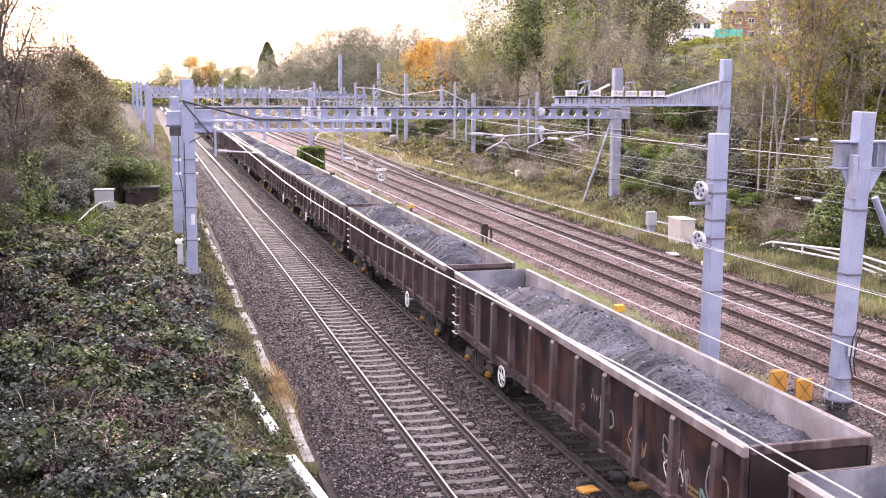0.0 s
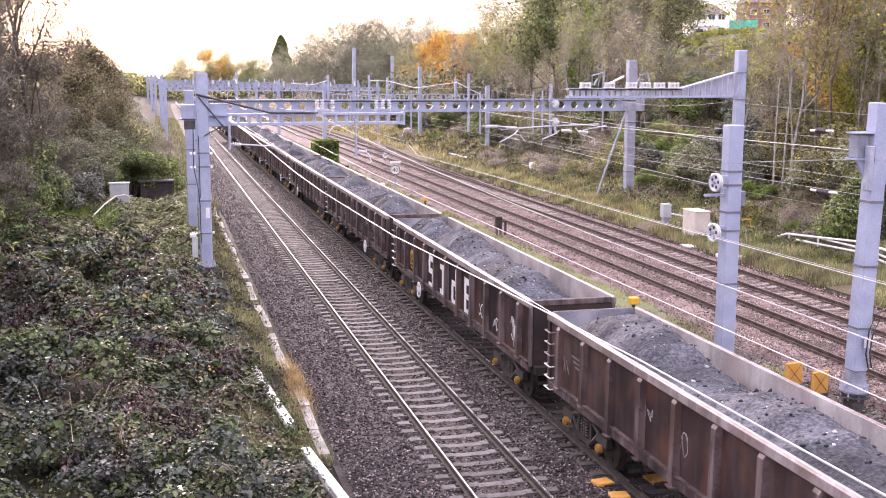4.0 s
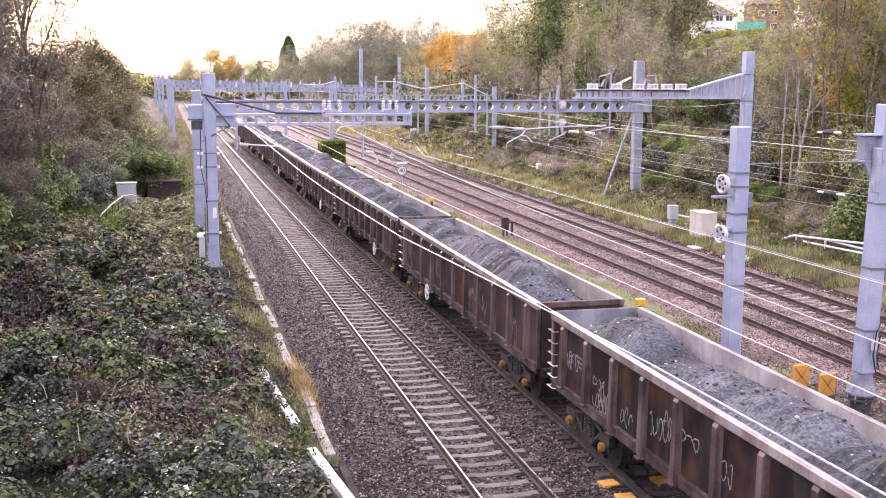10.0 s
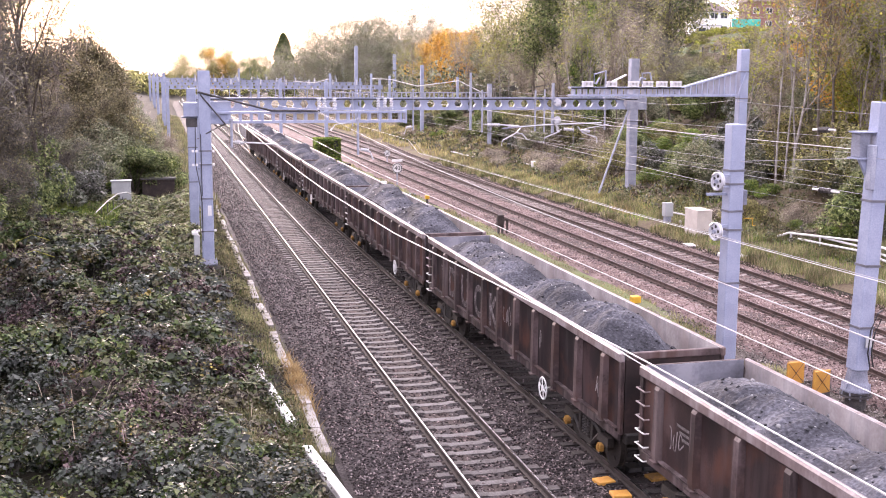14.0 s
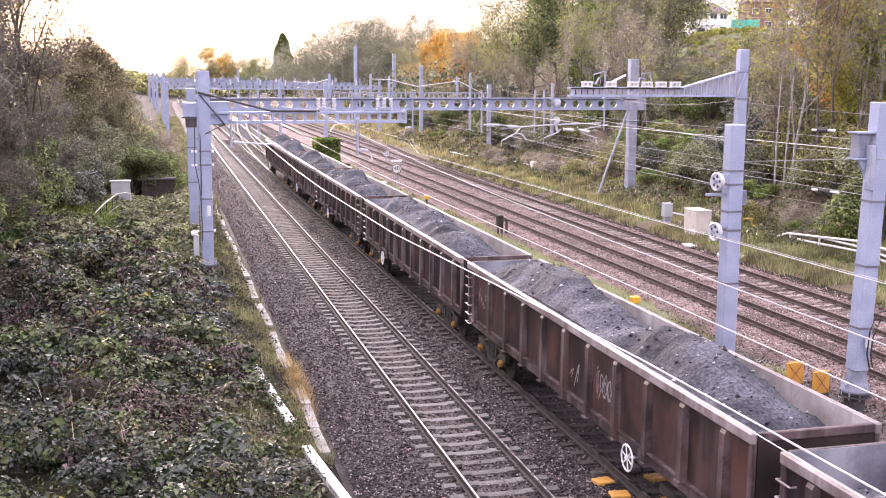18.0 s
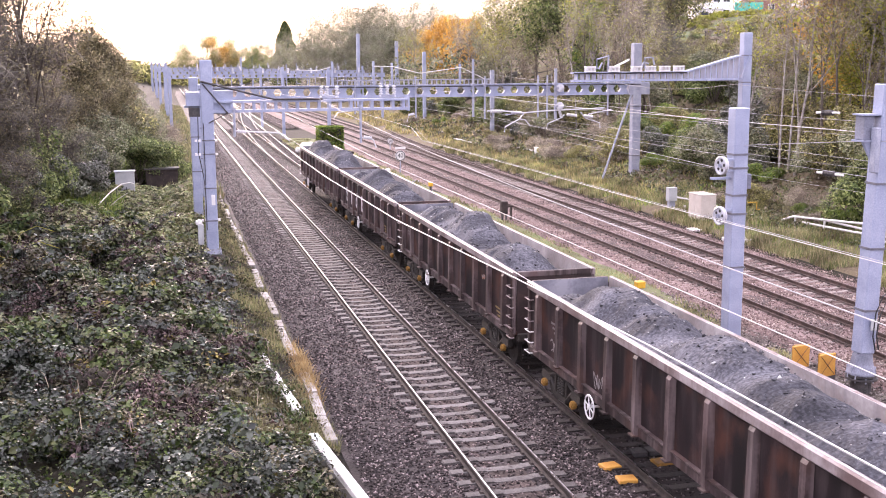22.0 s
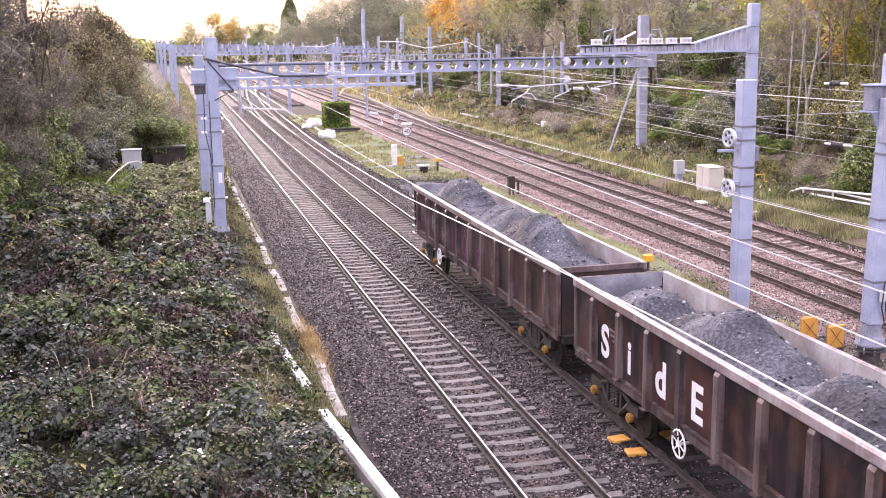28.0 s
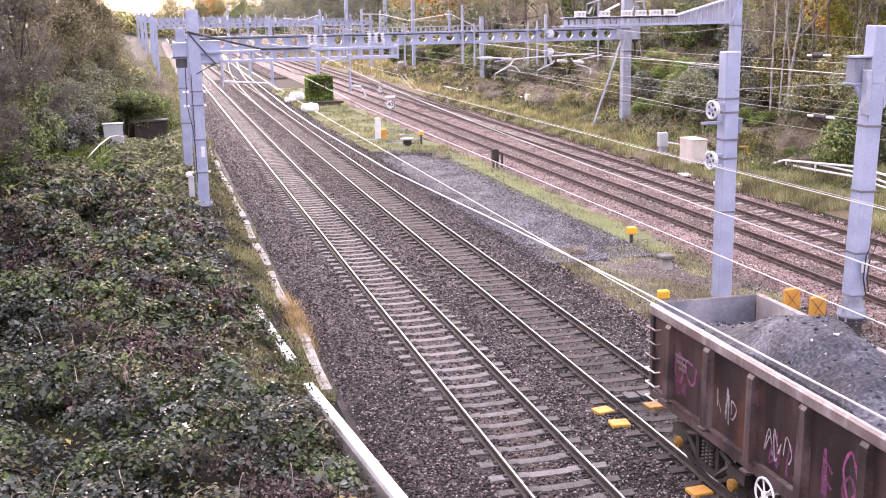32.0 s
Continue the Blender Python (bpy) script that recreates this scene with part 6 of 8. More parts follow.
# the wooded bank towards the bridge: pale stems before darker trees
for kind, x, y, s in (("sapling", 36.6, 60.2, 1.05), ("sapling", 36.2, 58.6, 1.0), ("birch", 35.8, 57.2, 0.95), ("sapling", 37.8, 60.0, 1.08), ("sapling_dark", 37.0, 56.5, 1.3), ("sapling_dark", 38.9, 57.8, 1.35), ("sapling", 39.6, 56.6, 1.1), ("sapling", 41.6, 58.8, 1.1), ("birch", 40.2, 55.4, 1.0), ("sapling", 38.2, 52.3, 1.0), ("sapling", 42.8, 66, 0.95),
                      ("birch_gold", 43.6, 68, 0.95), ("birch_gold", 41.2, 63.5, 0.98), ("birch_gold", 45.6, 66.5, 1.0), ("birch_gold", 48.4, 72, 0.95), ("gold", 46.5, 72, 0.62), ("yellow", 50.5, 70, 0.95), ("gold", 44.8, 64, 0.72), ("birch_gold", 42.6, 60, 1.02), ("yellow", 44.5, 58, 1.05), ("gold", 53.5, 74, 0.8), ("yellow", 47.2, 63.5, 1.1), ("yellow", 47.5, 67, 1.0), ("yellow", 48.6, 61.5, 1.0), ("yellow", 44.8, 60, 1.05), ("yellow", 42.0, 62.5, 0.8), ("yellow", 40.0, 59.5, 0.7), ("yellow", 44.0, 61.5, 0.8),
                      ("green", 45.5, 59.0, 0.75), ("dark", 47.0, 61.0, 0.75), ("dark", 44.0, 56.0, 0.7), ("bare", 46.0, 64, 0.85), ("stub", 43.0, 58, 1.0), ("olive", 49.5, 64, 0.85), ("olive", 52.5, 72, 0.8),
                      ("bare", 45.0, 92, 0.62), ("olive", 57.0, 98, 0.3), ("yellow", 66, 118, 0.35), ("bush_green", 44.5, 76, 0.9),
                      ("birch", 39.0, 47, 0.95), ("birch_gold", 43.5, 52, 0.95), ("green", 41.5, 49, 0.6), ("birch", 36.0, 42, 0.85), ("olive", 45, 47, 0.9), ("dark", 50.0, 56, 0.85)):
    plant(kind, x + (2.4 if 0.6 < x / y < 0.7 and kind in ("gold", "birch_gold", "yellow", "olive") else 0), y, s)
rs_ = random.Random(78)
for i in range(60):
    y = rs_.uniform(44, 175)
    x = rs_.uniform(35.5, 47) + 0.05 * (y - 44) * rs_.random()
    if 0.49 < x / y < 0.63 and y > 72:
        continue
    plant(rs_.choice(("sapling", "sapling", "sapling_dark", "birch")), x, y, rs_.uniform(0.5, 0.95))
rb = random.Random(77)
for i in range(120):
    y = rb.uniform(30, 205)
    x = rb.uniform(33.0, 36.0 + 22 * rb.random()) + 0.012 * max(0, y - 60)
    if 30 < x - 0.03 * y < 31.0 or (x < 37 and 46 < y < 76):
        continue
    kind = rb.choice(("bush_olive", "bush_grey", "bush_brown", "bush", "bush", "bush_green", "bush_ivy", "bracken"))
    plant(kind, x, y, rb.uniform(0.65, 1.25), sink=0.1)
for i in range(34):
    y = rb.uniform(34, 150)
    x = rb.uniform(29.6, 33.0) + 0.01 * y
    plant(rb.choice(("bracken", "bush_green", "bush_olive", "bracken", "bush_brown")), x, y, rb.uniform(0.25, 0.5), sink=0.05)
for kind, x, y, s in (("bush_green", 34.2, 58, 0.55), ("bush_ivy", 35.6, 62, 0.7), ("bush", 33.6, 66.5, 0.55), ("bush_grey", 36.2, 54, 0.8), ("bush_green", 31.6, 46, 0.4), ("bush_brown", 32.4, 50, 0.5), ("bush", 36.6, 49, 0.8), ("bush_ivy", 33.2, 45, 0.5), ("bush_green", 33.4, 71.5, 0.5), ("bush_grey", 33.6, 62, 0.5), ("bracken", 31.4, 57, 0.5), ("bush", 35.6, 70, 0.8), ("bush_ivy", 37.2, 66, 0.9)):
    plant(kind, x, y, s)
rf = random.Random(80)
for i in range(46):
    y = rf.uniform(62, 146)
    x = y * rf.uniform(0.455, 0.63)
    room = 8.4 + 0.02 * math.hypot(x, y) - height(x, y)
    if room < 1.0 or x < 33.5:
        continue
    kind = rf.choice(("bush_olive", "bush_grey", "bush_brown", "bush", "bush_green", "bush_ivy", "sapling_dark", "bush_olive"))
    plant(kind, x, y, min(1.3, room / (3.4 if kind != "sapling_dark" else 10.5)) * rf.uniform(0.8, 1.0), sink=0.1)
for i in range(64):
    y = rf.uniform(118, 148.5)
    plant(rf.choice(("bush_brown", "bush_olive", "bush_brown", "bush", "bush_grey", "bracken")), y * rf.uniform(0.495, 0.66), y, rf.uniform(0.36, 0.56), sink=0.1)
for x, y, s in ((31.8, 86, 0.9), (32.8, 92, 0.9), (30.6, 97, 0.6), (32.0, 104, 0.8), (14.3, 36.3, 0.28), (16.6, 63.6, 0.3)):
    plant("bracken", x, y, s)
for kind, s in [(k, 1.0) for k in PLANTS if k not in first_use]:
    plant(kind, 70, 150, s)


def strew(name, count, fn, size, mat, label, seed, category="plants", upright=0.0, slim=0.55):
    """A cover of leaves over a stretch of ground."""
    g = np.random.default_rng(seed)
    c = fn(g, count)
    n = len(c)
    sz = size * g.uniform(0.55, 1.4, n) * (1 + np.clip((c[:, 1] - 35) / 60, 0, 2.5))
    return tagged(new(name, soup(name, leaf_quads(c, sz, g, upright, slim), 4, QUAD, M[mat])), label, category, kind="stuff")


def on_bank(x0, x1, y0, y1, power, lift):
    def fn(g, count):
        x, y = g.uniform(x0, x1, count), y0 + (y1 - y0) * g.uniform(0, 1, count) ** power
        z = np.array([height(a, b) + lift * max(0.0, 0.25 + noise.noise((a * 0.9, b * 0.9, 17)) + 0.6 * noise.noise((a * 2.6, b * 2.6, 23))) for a, b in zip(x, y)])
        return np.stack([x, y, z + g.uniform(0, 1, count) ** 2 * 0.16 + 0.02], 1)
    return fn


def canes(name, count, spots, mat, label, seed):
    """Thin arching stems, each a flat three-piece strip."""
    g = np.random.default_rng(seed)
    p = spots[g.integers(0, len(spots), count)] + g.normal(0, 0.12, (count, 3)) * (1, 1, 0.4)
    ang, run, up = g.uniform(0, math.tau, count), g.uniform(0.25, 0.9, count), g.uniform(0.02, 0.35, count)
    d = np.stack([np.cos(ang), np.sin(ang), 0 * ang], 1)
    e = np.stack([-np.sin(ang), np.cos(ang), 0 * ang], 1) * (0.005 + 0.00012 * p[:, 1])[:, None]
    rows = []
    for f in (0.0, 0.35, 0.7, 1.0):
        q = p + d * (run * f)[:, None]
        q[:, 2] += up * 4 * f * (1 - f) - 0.12 * f
        rows += [q + e, q - e]
    return tagged(new(name, soup(name, np.stack(rows, 1), 8, [(0, 1, 3), (0, 3, 2), (2, 3, 5), (2, 5, 4), (4, 5, 7), (4, 7, 6)], M[mat])), label, "plants", kind="stuff")


def swell(y):
    return 1.0 if y < 40 else max(0.26, 1.0 - (y - 40) / 28)


def hump(a, b):
    """How high the brambles stand over the earth: broad mounds, lesser ones on them, hollows between."""
    low = min(1.0, max(0.25, (2.9 - a) / 2.2))
    return low * swell(b) * max(0.0, 0.5 + 1.5 * noise.noise((a * 0.32, b * 0.26, 17)) + 1.05 * noise.noise((a * 0.75, b * 0.62, 23)) + 0.35 * noise.noise((a * 1.7, b * 1.5, 29)))


def bramble_bank():
    """Overlapping sprays of one sort of plant each, leaves turned to the sky, with dark hollows between them."""
    g, r = np.random.default_rng(51), random.Random(51)
    sorts = {"green": [], "olive": [], "dead": [], "ivy": [], "yellow": [], "light": []}
    for i in range(12500):
        y = 12.5 + 68 * r.random() ** 1.35
        x = r.uniform(-11.6, 2.45 + max(0, 24 - y) * 0.11)
        rad = r.choice((0.14, 0.18, 0.22, 0.28, 0.36, 0.46)) * r.uniform(0.85, 1.2) * (1 + max(0, y - 35) / 90) * min(1.0, max(0.6, 1.0 - (y - 46) / 40))
        if x > 1.2:
            rad = min(rad, 0.32)
        if (x > 2.05 and y > 33) or (abs(x - 1.7) < 0.95 and 45.6 < y < 50.2):
            continue
        # gaps bare the blackened earth, which paints the shade between mounds
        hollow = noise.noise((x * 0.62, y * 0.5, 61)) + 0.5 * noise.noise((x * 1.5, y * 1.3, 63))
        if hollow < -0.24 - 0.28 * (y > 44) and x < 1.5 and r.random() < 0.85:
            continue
        n1, n2, n3 = noise.noise((x * 0.45, y * 0.38, 91)), noise.noise((x * 0.5, y * 0.42, 47)), noise.noise((x * 0.3, y * 0.26, 5))
        sort = "dead" if n1 < -0.23 + r.gauss(0, 0.22) else "ivy" if n2 > 0.12 + r.gauss(0, 0.28) else "green" if n3 > -0.12 + r.gauss(0, 0.3) else "olive"
        # more of the dark ivy at the near left, standing for tree shade
        if y < 27 and x < -1 and r.random() < 0.35:
            sort = "ivy"
        if r.random() < 0.02:
            sort = "yellow"
        if r.random() < (y - 42) / 25 + 0.16 * (x > 0.6):
            sort = "light"
        z = height(x, y) + hump(x, y) + r.uniform(-0.2, 0.2) * swell(y)
        sorts[sort].append((x, y, z, rad))
    amount = {"green": 56, "olive": 50, "dead": 50, "ivy": 52, "yellow": 26, "light": 52}
    leaf = {"green": 0.066, "olive": 0.06, "dead": 0.044, "ivy": 0.06, "yellow": 0.056, "light": 0.054}
    words = {"green": "green bramble clumps with glossy leaves", "olive": "olive brown bramble clumps going over", "dead": "dead purple-brown bramble and willowherb stalks",
             "ivy": "grey-green ivy with glints painted pale in its leaves", "yellow": "yellow autumn leaves among the brambles", "light": "pale yellow-green weeds and low brambles"}
    spots = {}
    for sort, rows in sorts.items():
        c = np.array(rows)
        k = amount[sort]
        d = g.normal(0, 1, (len(c), k, 3))
        d[..., 2] = np.abs(d[..., 2]) - 0.15
        d /= np.linalg.norm(d, axis=2)[..., None]
        p = (c[:, None, :3] + d * c[:, None, 3:] * (1, 1, 0.75) * g.uniform(0.6, 1.2, (len(c), k, 1))).reshape(-1, 3)
        far = 0.74 + np.clip((p[:, 1] - 20) / 50, 0, 1.3)
        big = 1 + 0.8 * (g.uniform(0, 1, len(p)) < 0.09)
        spots[sort] = p
        up = d.reshape(-1, 3) * 0.55 + (0, 0, 0.8)
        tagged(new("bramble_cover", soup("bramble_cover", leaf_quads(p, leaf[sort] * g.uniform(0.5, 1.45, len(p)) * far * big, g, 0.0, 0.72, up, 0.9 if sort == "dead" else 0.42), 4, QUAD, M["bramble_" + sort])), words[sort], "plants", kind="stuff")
    canes("bramble_canes", 3200, spots["dead"], "bramble_dead", "thin dead stalks over the brambles", 54)
    canes("bramble_canes", 1100, np.concatenate([spots["olive"], spots["green"]]), "cane_pale", "arching bramble canes", 56)


# dark tints and palest stops paint shaded pockets and sky glints into the leaves
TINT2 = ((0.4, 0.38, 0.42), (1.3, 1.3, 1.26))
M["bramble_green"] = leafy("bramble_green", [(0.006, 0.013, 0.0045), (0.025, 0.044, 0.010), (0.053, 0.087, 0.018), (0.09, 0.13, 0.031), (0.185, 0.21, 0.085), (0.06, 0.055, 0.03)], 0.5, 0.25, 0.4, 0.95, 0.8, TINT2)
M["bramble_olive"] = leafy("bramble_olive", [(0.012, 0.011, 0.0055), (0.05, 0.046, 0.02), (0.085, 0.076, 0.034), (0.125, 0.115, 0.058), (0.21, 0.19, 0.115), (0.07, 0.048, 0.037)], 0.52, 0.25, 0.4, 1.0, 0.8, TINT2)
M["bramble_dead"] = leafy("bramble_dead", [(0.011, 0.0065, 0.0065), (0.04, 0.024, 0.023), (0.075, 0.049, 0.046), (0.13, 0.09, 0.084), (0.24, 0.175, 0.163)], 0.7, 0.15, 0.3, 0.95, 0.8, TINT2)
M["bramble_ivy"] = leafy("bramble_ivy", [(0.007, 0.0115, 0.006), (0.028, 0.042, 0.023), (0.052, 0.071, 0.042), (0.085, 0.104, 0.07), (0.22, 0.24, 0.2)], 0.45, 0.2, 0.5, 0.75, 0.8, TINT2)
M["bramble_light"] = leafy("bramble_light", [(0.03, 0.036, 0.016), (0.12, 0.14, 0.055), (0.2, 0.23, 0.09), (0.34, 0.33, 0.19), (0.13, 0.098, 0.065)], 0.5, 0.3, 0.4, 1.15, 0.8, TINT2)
M["bramble_yellow"] = leafy("bramble_yellow", [(0.16, 0.12, 0.03), (0.26, 0.21, 0.05), (0.34, 0.27, 0.08), (0.20, 0.17, 0.06)], 0.5, 0.3, 0.4, 1.0, 0.8, TINT2)
M["cane_pale"] = leafy("pale_canes", [(0.12, 0.09, 0.06), (0.20, 0.16, 0.11), (0.28, 0.24, 0.18)], 0.6, 0, 0.4)
bramble_bank()
strew("bramble_shoots", 24000, on_bank(-11.5, 2.9, 13, 60, 1.4, 0.3), 0.05, "bramble_green", "loose bramble shoots between the mounds", 53)
def over_beam(g, count):
    y = 23.0 + 8.4 * g.uniform(0, 1, count) ** 0.8
    lumpy = np.array([noise.noise((0.0, b * 0.9, 77)) for b in y])
    keep = lumpy + g.uniform(-0.35, 0.2, count) > -0.05
    y = y[keep]
    x = 2.93 - 0.07 * (y - 23.6) + g.normal(-0.12, 0.16, len(y))
    return np.stack([x, y, 0.16 + 0.2 * g.uniform(0, 1, len(y)) ** 0.7], 1)


strew("bramble_fringe", 1500, over_beam, 0.05, "bramble_green", "bramble shoots hanging over the white beam", 59)
strew("bramble_fringe", 11000, on_bank(2.3, 3.45, 13, 75, 1.4, 0.25), 0.042, "bramble_olive", "bramble shoots creeping over the trough", 52)


def bank_cover(g, count):
    x, y = 29.6 + 34 * g.uniform(0, 1, count) ** 1.8, 26 + 120 * g.uniform(0, 1, count) ** 1.5
    thin = g.uniform(0, 1, count) < np.clip((x - 28.2) / 2.5, 0.3, 1) * np.clip(1.6 - y / 110, 0.25, 1)
    x, y = x[thin], y[thin]
    count = len(x)
    z = np.array([height(a, b) + max(0.0, 0.7 * noise.noise((a * 0.5, b * 0.5, 31)) + 0.4 * noise.noise((a * 1.3, b * 1.3, 37))) for a, b in zip(x, y)])
    return np.stack([x, y, z + 0.06 + g.uniform(0, 1, count) ** 2 * 0.25], 1)


strew("bank_undergrowth", 130000, bank_cover, 0.06, "bramble", "ivy, brambles and dead leaves under the trees", 55)


M["straw"] = leafy("straw_grass", [(0.1728, 0.1728, 0.0648), (0.3024, 0.2592, 0.1188), (0.4104, 0.3348, 0.1836), (0.216, 0.2376, 0.0864)], 0.75, 0.4, 0.2, 1.3)


def blades(name, count, x0, x1, y0, y1, zfn, tall, mat, label, seed, power=1.4):
    g = np.random.default_rng(seed)
    x, y = g.uniform(x0, x1, count), y0 + (y1 - y0) * g.uniform(0, 1, count) ** power
    keep = np.array([noise.noise((a * 0.7, b * 0.35, seed)) > -0.12 and not (0.6 < a < 2.7 and 44.8 < b < 50.3) and not (30.2 < a < 33 and 64 < b < 71) for a, b in zip(x, y)])
    x, y = x[keep], y[keep]
    n = len(x)
    z = np.array([zfn(a, b) for a, b in zip(x, y)])
    h = tall * g.uniform(0.4, 1.3, n)
    ang, lean = g.uniform(0, math.tau, n), g.uniform(0.1, 0.8, n)
    wdt = 0.012 + 0.0003 * np.maximum(0, y - 25)
    dx, dy = np.cos(ang), np.sin(ang)
    base = np.stack([x, y, z], 1)
    v = np.stack([base + np.stack([-dy * wdt, dx * wdt, 0 * x], 1), base + np.stack([dy * wdt, -dx * wdt, 0 * x], 1),
                  base + np.stack([dx * h * lean, dy * h * lean, h], 1)], 1)
    return tagged(new(name, soup(name, v, 3, ((0, 1, 2),), M[mat])), label, "grass", kind="stuff")


blades("bank_grass", 52000, 1.2, 3.6, 24, 75, height, 0.26, "grassblade", "yellowing grass along the foot of the bank", 61)
blades("green_grass", 12000, -6.0, -2.6, 55, 74, lambda x, y: height(x, y) + 0.15, 0.5, "leaf_green", "bright green grass beside a handrail", 67, 1.0)
blades("bank_top_grass", 9000, -4.0, 2.2, 46, 80, lambda x, y: height(x, y) + 0.2 * swell(y), 0.34, "grassblade", "pale grass growing through the brambles", 68, 1.0)
blades("verge_grass", 105000, 26.7, 32.5, 25, 110, height, 0.42, "grassblade", "rough yellow-green grass of the far verge", 62, 1.5)
blades("verge_green", 22000, 27.2, 33.5, 25, 95, height, 0.36, "leaf_green", "greener tufts among the verge grass", 70, 1.6)
blades("near_verge", 14000, -0.5, 3.7, 74, 230, height, 0.5, "grassblade", "dry grass along the far end of the near bank", 58, 1.3)
blades("bank_straw", 17000, 27.6, 35.0, 62, 190, lambda x, y: height(x, y) + 0.05, 0.55, "straw", "pale dry grass on the foot of the far bank", 69, 1.2)
blades("middle_grass", 12000, 13.2, 18.0, 27.5, 37, lambda x, y: -0.30, 0.12, "grassblade", "short moss and grass between the lines", 63, 1.2)
blades("middle_grass", 16000, 13.0, 18.2, 66, 128, lambda x, y: -0.30, 0.2, "grassblade", "short moss and grass between the lines", 64, 1.2)
blades("middle_grass", 6000, 16.8, 18.5, 34, 70, lambda x, y: -0.32, 0.12, "grassblade", "thin grass at the ballast's edge", 65, 1.2)
g_ = np.random.default_rng(66)
tuft = np.stack([3.5 + 0.10 * g_.normal(0, 1, 1500), 30.3 + 1.3 * g_.normal(0, 1, 1500), np.full(1500, -0.25)], 1)
v_ = np.stack([tuft + (0.012, 0, 0), tuft - (0.012, 0, 0), tuft + np.stack([g_.normal(0, 0.14, 1500), g_.normal(0, 0.14, 1500), g_.uniform(0.12, 0.36, 1500)], 1)], 1)
M["dead_grass"] = leafy("dead_grass", [(0.26, 0.17, 0.075), (0.34, 0.24, 0.12), (0.42, 0.33, 0.19)], 0.8, 0.4, 0.2)
tagged(new("grass_tuft", soup("grass_tuft", v_, 3, ((0, 1, 2),), M["dead_grass"])), "tuft of dead orange grass", "grass", kind="stuff")


# far woods, past counting
def far_woods(name, count, fn, mat, size, label, seed):
    g = np.random.default_rng(seed)
    c = fn(g, count)
    return tagged(new(name, soup(name, leaf_quads(c, size * g.uniform(0.6, 1.4, len(c)), g), 4, QUAD, M[mat])), label, "woods", kind="stuff")


def belt(x0, x1, y0, y1, tall, seed):
    def fn(g, count):
        x, y = g.uniform(x0, x1, count), g.uniform(y0, y1, count)
        top = np.array([tall * (0.62 + 0.55 * noise.noise((a * 0.07, b * 0.05, seed)) + 0.25 * noise.noise((a * 0.3, b * 0.2, seed))) for a, b in zip(x, y)])
        z = np.array([height(a, b) for a, b in zip(x, y)])
        c = np.stack([x, y, z + np.maximum(0.3, top) * g.uniform(0, 1, count) ** 0.6], 1)
        low = (x > 0) & (x / y < 0.335) & (c[:, 2] > 8.4 + 0.030 * y)
        return c[((np.abs(x / y - 0.56) > 0.075) | (y < 70)) & ~low]
    return fn


far_woods("far_woods", 26000, belt(-90, 60, 420, 520, 9, 1), "leaf_olive", 0.8, "hazy distant woods at the end of the cutting", 71)
far_woods("far_woods", 30000, belt(36, 110, 150, 330, 10, 2), "leaf_greyolive", 0.32, "leafless woods climbing the far bank", 72)
far_woods("far_woods", 16000, belt(-60, -14, 40, 330, 4.5, 3), "leaf_olive", 0.5, "dense trees behind the near bank", 73)
far_woods("far_woods", 8000, belt(46, 90, 30, 110, 6, 4), "leaf_olive", 0.32, "undergrowth of the wooded bank", 74)


# ---- lineside things ----
def simple(name, m, label, category, *parts, group=""):
    """A thing of a few parts: (name, bmesh, material)."""
    t = empty(name, m, label, category, group)
    for n, bm, mat in parts:
        part(n, bm, M[mat], t)
    return t


def letters(text, size, depth, mat, parent, m, name="lettering", bold=0.0):
    """Lettering as a mesh, by the built-in font."""
    cu = bpy.data.curves.new(name, "FONT")
    cu.body, cu.size, cu.extrude, cu.align_x, cu.align_y = text, size, depth, "CENTER", "CENTER"
    cu.offset = bold
    ob = bpy.data.objects.new(name, cu)
    me = bpy.data.meshes.new_from_object(ob)
    bpy.data.objects.remove(ob)
    bpy.data.curves.remove(cu)
    me.materials.clear()
    me.materials.append(M[mat])
    return child(name, me, parent, m=m)


# cable trough beside the first line: lids end to end, and the raised white beam
lid = bmesh.new()
box(lid, -0.14, 0.14, -0.47, 0.47, -0.1, 0.06, 0.012)
lid_me = bpy.data.meshes.new("lid")
lid.to_mesh(lid_me)
lid.free()
lid_me.materials.append(M["trough"])
tr = tagged(new("cable_trough"), "line of worn concrete cable trough lids", "cable trough", kind="structure")
y = 14.0
while y < 74:
    if not (29.4 < y < 31.2 or y < 23.5) and random.random() > 0.14:
        child("lid", lid_me, tr, m=pose(3.46 + 0.04 * math.sin(y * 0.7) - 0.0035 * (y - 25), y, -0.18 + random.uniform(-0.02, 0.02), random.uniform(-1.2, 1.2), random.uniform(-2, 2), random.uniform(-1.6, 1.6)))
    y += 0.96
rail_ = tagged(new("white_beam"), "raised white concrete beam edging the bank", "concrete beam", kind="structure")
for a, b, xa, xb in ((10.0, 23.6, 4.45, 2.93), (25.3, 27.6, 2.83, 2.64), (27.7, 30.9, 2.63, 2.4)):
    bm = bmesh.new()
    v = box(bm, -0.11, 0.11, a, b, 0.10, 0.26)
    for q in v:
        q.co.x += xa + (xb - xa) * (q.co.y - a) / (b - a)
    bmesh.ops.bevel(bm, geom=bm.edges[:], offset=0.018, segments=1, affect="EDGES")
    part("beam_length", bm, M["pale_concrete"], rail_)
    bm = boxes((-0.08, 0.08, a + 0.1, b - 0.1, -0.5, 0.1))
    for q in bm.verts:
        q.co.x += xa + (xb - xa) * (q.co.y - a) / (b - a)
    part("beam_foot", bm, M["trough"], rail_)

